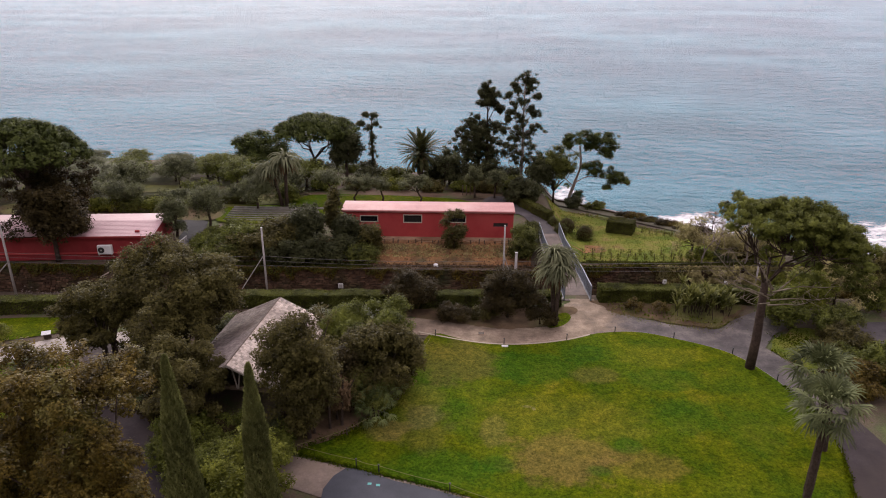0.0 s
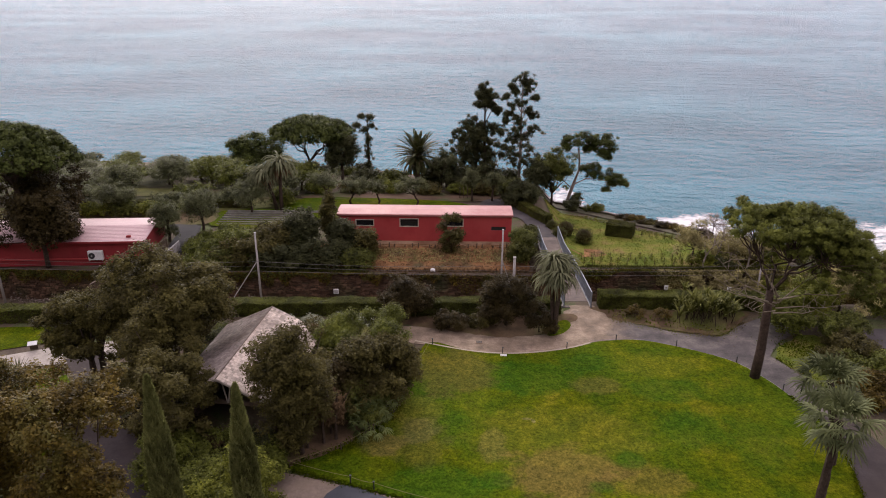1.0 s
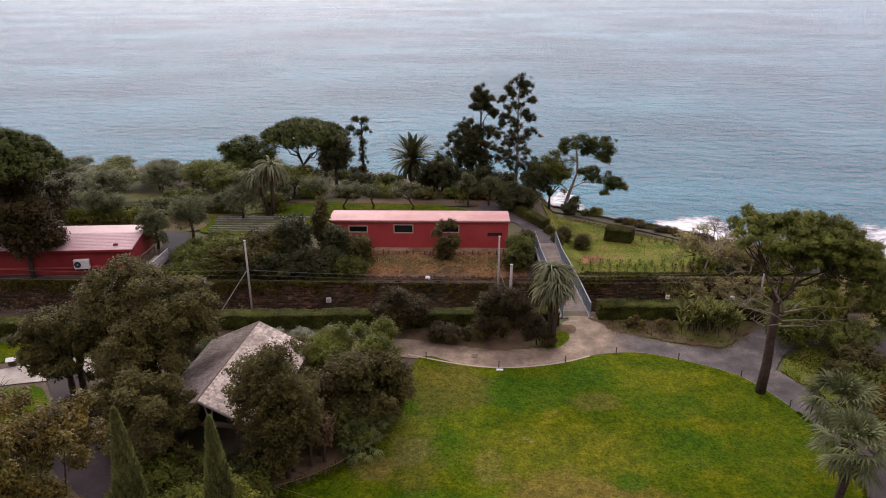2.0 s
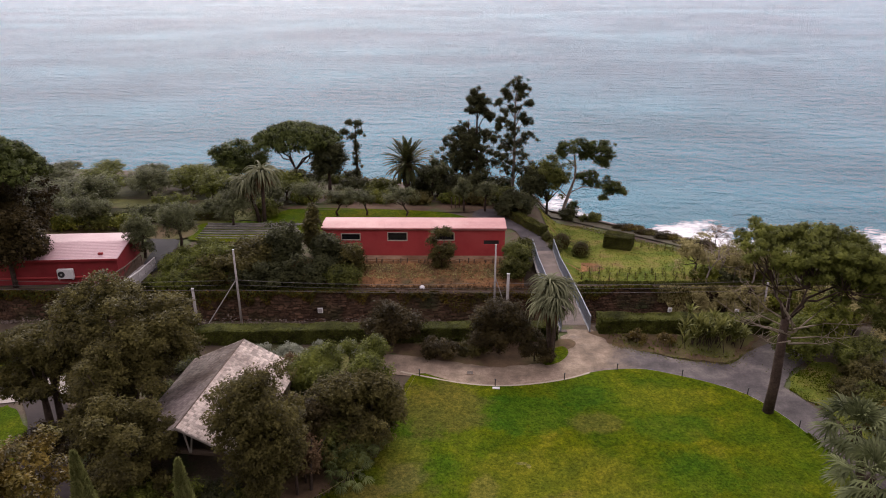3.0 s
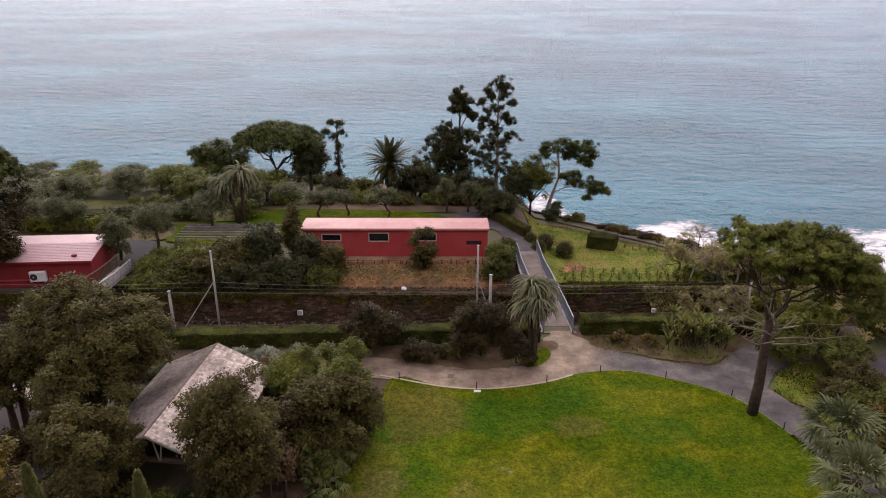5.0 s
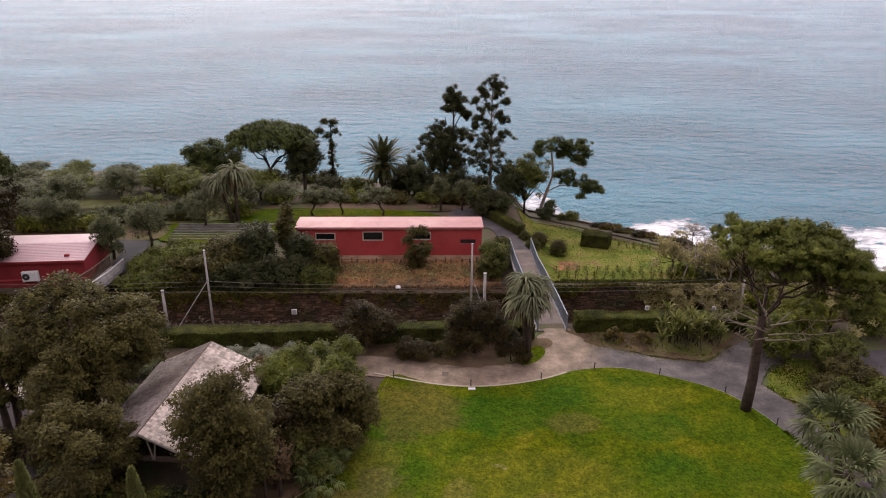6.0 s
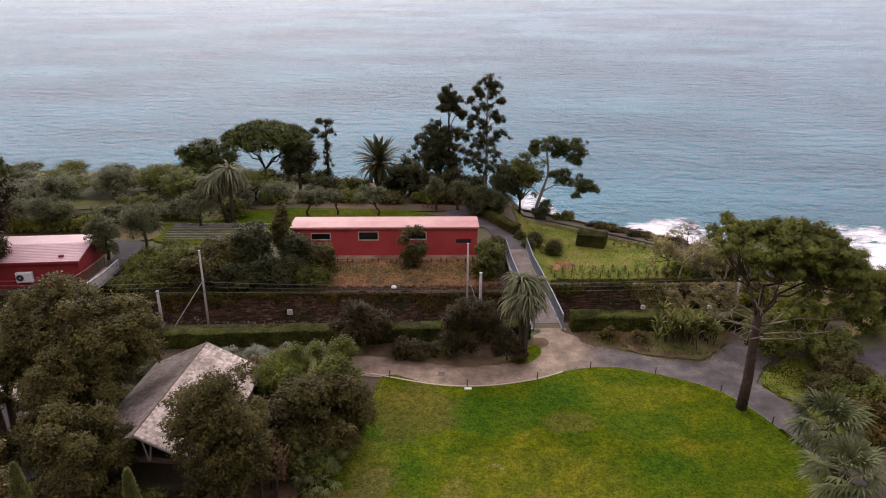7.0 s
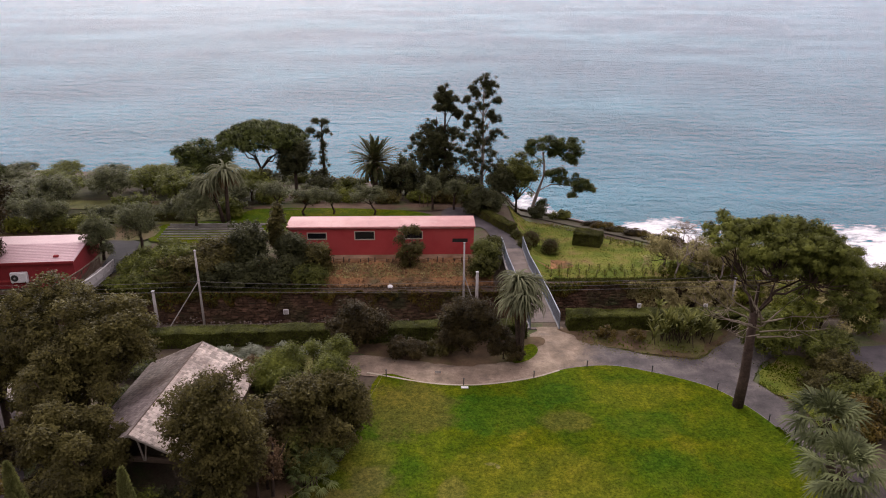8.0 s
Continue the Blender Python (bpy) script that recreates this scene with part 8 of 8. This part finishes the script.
for v in bm.verts:
    v.co *= 1 + 0.15 * noise.noise(v.co * 3)
    v.co.z *= 0.8
part("boulder", bm, WHITE, stone)

def creepers(x0, x1, y, top, n, drop, mat, label):
    """Growth that hangs down a wall's face in uneven swags."""
    rng = fresh()
    x = x0 + (x1 - x0) * rng.random(n)
    hang = np.array([max(0.0, 0.25 + noise.noise((a * 0.22, 0.0, 3.0)) + 0.4 * noise.noise((a * 0.9, 1.0, 3.0))) for a in x])
    p = np.stack([x, y - 0.1 - 0.12 * rng.random(n), top - drop * hang * rng.random(n)], 1)
    v, f = leaf_blades(rng, p, unit(rng.normal(size=(n, 3)) + np.array([0, -0.4, -0.6])), 0.26, 0.5)
    tagged(link_mesh("creeper", mesh_np("creeper", v, f), mat), label, "creeper", kind="stuff")


creepers(-62, 10, 73.8, -4.3, 7000, 3.6, RUST, "brownish growth hanging down the stone wall")
creepers(-62, -10, 73.8, -4.3, 3500, 2.4, GREEN, "green growth hanging down the stone wall")
creepers(13.6, 50, 73.8, -3.6, 5000, 2.6, RUST, "brownish growth hanging down the stone wall")
creepers(13.6, 50, 73.8, -3.6, 5000, 1.8, BORDER, "green growth hanging down the stone wall")

# leaf litter on the paths and grass hanging over the walls
tufts([(-2.5, 52.6), (4.4, 51.0), (9.5, 51.9), (13.6, 54.4), (22.0, 51.8), (25.8, 46.2), (22.8, 45.6), (17.7, 50.1), (13.4, 51.0), (4.2, 48.7)], 40, 0.1, DRY, "fallen brown leaves on the path", 0.07, True)
tufts([(-40.0, 74.0), (-9.0, 74.0), (-10.0, 75.2), (-40.0, 75.2)], 5500, 0.42, BOX, "rough dark growth over the wall's edge", 0.0)
tufts([(-10.0, 74.0), (10.0, 74.0), (10.0, 75.2), (-10.0, 75.2)], 1500, 0.3, DRY, "dry brown growth over the wall's edge", 0.0)
tufts([(13.5, 74.3), (45.0, 74.3), (45.0, 75.4), (13.5, 75.4)], 6000, 0.42, BOX, "rough dark growth over the wall's edge", 0.0)
tufts([(13.2, 57.3), (23.0, 53.2), (22.4, 52.6), (18.7, 53.2), (15.7, 54.3), (13.9, 55.2)], 700, 0.2, MEADOW, "thin grass at the bed's edge", 0.08)


def fringe(curve, n, width, size, mat, label, lift=0.05):
    """A ragged line of grass along an edge."""
    rng = fresh()
    line = np.array(smooth_loop(curve, 10, closed=False))
    i = rng.integers(0, len(line) - 1, n)
    p = line[i] + (line[i + 1] - line[i]) * rng.random((n, 1)) + rng.normal(size=(n, 2)) * width * (0.6 + 0.8 * np.abs(np.sin(i * 0.7)))[:, None]
    q = np.array([(x, y, height(x, y) + lift + size * 0.2) for x, y in p])
    along = unit(rng.normal(size=(n, 3)) * 0.8 + np.array([0, 0, 0.8]))
    v, f = leaf_blades(rng, q, along, size, 0.4)
    tagged(link_mesh("grass", mesh_np("grass", v, f), mat), label, "grass", kind="stuff")


fringe([(14.0, 54.9), (15.7, 54.1), (18.7, 52.9), (21.6, 52.3), (23.2, 53.1), (24.6, 54.6)], 2200, 0.3, 0.1, MEADOW, "thin grass at the bed's edge", 0.02)
fringe([(25.2, 48.7), (26.3, 46.2), (27.2, 43.0), (27.6, 40.0)], 700, 0.2, 0.12, LAWN_BLADE, "ragged grass at the path's edge")
fringe([(-2.4, 46.0), (-3.3, 41.5), (-4.6, 38.8), (-6.4, 36.9), (-9.2, 35.2)], 2600, 0.3, 0.15, LAWN_BLADE, "ragged grass at the lawn's edge")
fringe([(-9.0, 35.0), (-5.2, 33.7), (0.3, 31.9), (6.0, 29.5)], 2200, 0.12, 0.13, LAWN_BLADE, "ragged grass at the lawn's edge")
fringe([(23.9, 43.5), (24.6, 40.5), (24.4, 36.5), (23.0, 32.0)], 1800, 0.1, 0.13, LAWN_BLADE, "ragged grass at the lawn's edge")
fringe([(13.6, 99.5), (19.0, 97.6), (23.0, 93.4), (27.2, 89.2), (31.5, 84.9), (36.0, 79.8)], 2500, 0.4, 0.2, MEADOW, "ragged grass along the promenade")

# ---- gate and stakes behind the olive trees ----
gate = thing("white_gate", -22.9, 104.0, height(-22.9, 104.0), "small white barred gate under the trees", "gate")
for x in (0.0, 1.5):
    part("post", boxed(x - 0.06, -0.06, -0.1, x + 0.06, 0.06, 1.9, bevel=0.01), WHITE, gate)
for z in (0.2, 1.65):
    part("rail", boxed(0.06, -0.03, z, 1.44, 0.03, z + 0.09), WHITE, gate)
for k in range(7):
    part("bar", boxed(0.18 + 0.18 * k, -0.02, 0.29, 0.24 + 0.18 * k, 0.02, 1.65), WHITE, gate)
for k in range(4):
    x = 1.2 + 0.55 * k
    ob = thing("wooden_stake", x, 98.9, height(x, 98.9), "upright brown wooden stake by the path", "stake", "stakes by the path")
    part("shaft", tube(bmesh.new(), [(0, 0, -0.1), (0, 0, 1.5)], 0.06, 0.05, 6), TIMBER, ob)
    part("tip", tube(bmesh.new(), [(0, 0, 1.5), (0, 0, 1.6)], 0.05, 0.01, 6), WEATHERED, ob)

for k in range(17):
    x = -8.4 + 0.95 * k + 0.2 * math.sin(k * 2.3)
    ob = thing("short_stake", x, 79.7, height(x, 79.7), "short dark stake in the bank below the red wall", "stake", "stakes on the bank")
    part("shaft", tube(bmesh.new(), [(0, 0, -0.2), (0.03, 0, 0.5 + 0.12 * math.sin(k * 1.7))], 0.07, 0.06, 6), TIMBER, ob)

fringe([(27.0, 50.6), (29.0, 49.0), (30.2, 46.4), (29.0, 44.6)], 2600, 0.9, 0.16, LAWN_BLADE, "thin grass beside the curving path")
tufts([(25.6, 48.4), (27.0, 51.0), (29.2, 52.4), (33.0, 49.0), (30.0, 45.0), (27.2, 43.4)], 160, 0.12, DRY, "fallen leaves beside the curving path", 0.1, True)


# ---- rocks awash at the shore ----
def shore_rock(x, y, r, seed):
    ob = thing("shore_rock", x, y, SEA_Z, "dark wet rock awash in the breaking waves", "rock", "rocks at the shore")
    bm = bmesh.new()
    bmesh.ops.create_icosphere(bm, subdivisions=3, radius=1)
    for v in bm.verts:
        v.co *= 1 + 0.45 * noise.noise(v.co * 1.3 + Vector((seed * 7.0, 0, 0))) + 0.15 * noise.noise(v.co * 4)
        v.co = Vector((v.co.x * r * 1.5, v.co.y * r, v.co.z * r * 0.42))
    part("boulder", bm, ROCK, ob)


for k, (x, y, r) in enumerate(((38.4, 120.6, 0.6), (44.0, 119.6, 0.6), (47.5, 120.4, 0.5), (22.4, 131.0, 0.7))):
    shore_rock(x, y, r, k)
creepers(23.0, 52, 73.75, -3.5, 9000, 4.6, TAN, "pale dry growth hanging over the wall")

for k in range(15):
    x = 24.8 + 1.05 * k + 0.25 * math.sin(k * 3.7)
    y = coast(x) - 0.7 + 0.25 * math.sin(k * 2.9)
    tree("edge_brush", x, y, height(x, y), 0.5 + 0.15 * math.sin(k * 1.9), 1.5, 0.7, 0.35, (DARKER, RUST, DARKER, OAK)[k % 4], "low brown brush along the cliff edge", n=2600, size=0.18, blobs=18, blob=(0.4, 0.7), trunk=0.05, category="bush", group="brush along the cliff edge", low=-1.0)


def rubble(x0, x1, n):
    """Small loose stones heaped unevenly at the foot of the cutting's wall."""
    rng = np.random.default_rng(77)
    V, F = [], []
    for _ in range(n):
        x = rng.uniform(x0, x1)
        heap = max(0.0, 0.4 + noise.noise((x * 0.25, 0.0, 11.0)))
        up = rng.random() ** 1.5 * heap * 1.6
        c = np.array([x, 73.7 - 0.5 * (1 - up / 2) - rng.random() * 0.4, -8.0 + up])
        r = rng.uniform(0.05, 0.15)
        o = len(V)
        V += [tuple(c + np.array(d) * r * rng.uniform(0.6, 1.3, 3)) for d in ((1, 0, 0), (-1, 0, 0), (0, 1, 0), (0, -1, 0), (0, 0, 0.8), (0, 0, -0.8))]
        F += [(o + a, o + b, o + c2) for a, b, c2 in ((0, 2, 4), (2, 1, 4), (1, 3, 4), (3, 0, 4), (2, 0, 5), (1, 2, 5), (3, 1, 5), (0, 3, 5))]
    me = bpy.data.meshes.new("rubble")
    me.from_pydata(V, [], F)
    tagged(link_mesh("rubble", me, RUBBLE), "pale loose stones at the foot of the wall", "rubble", kind="stuff")


rubble(-50, 9, 1100)
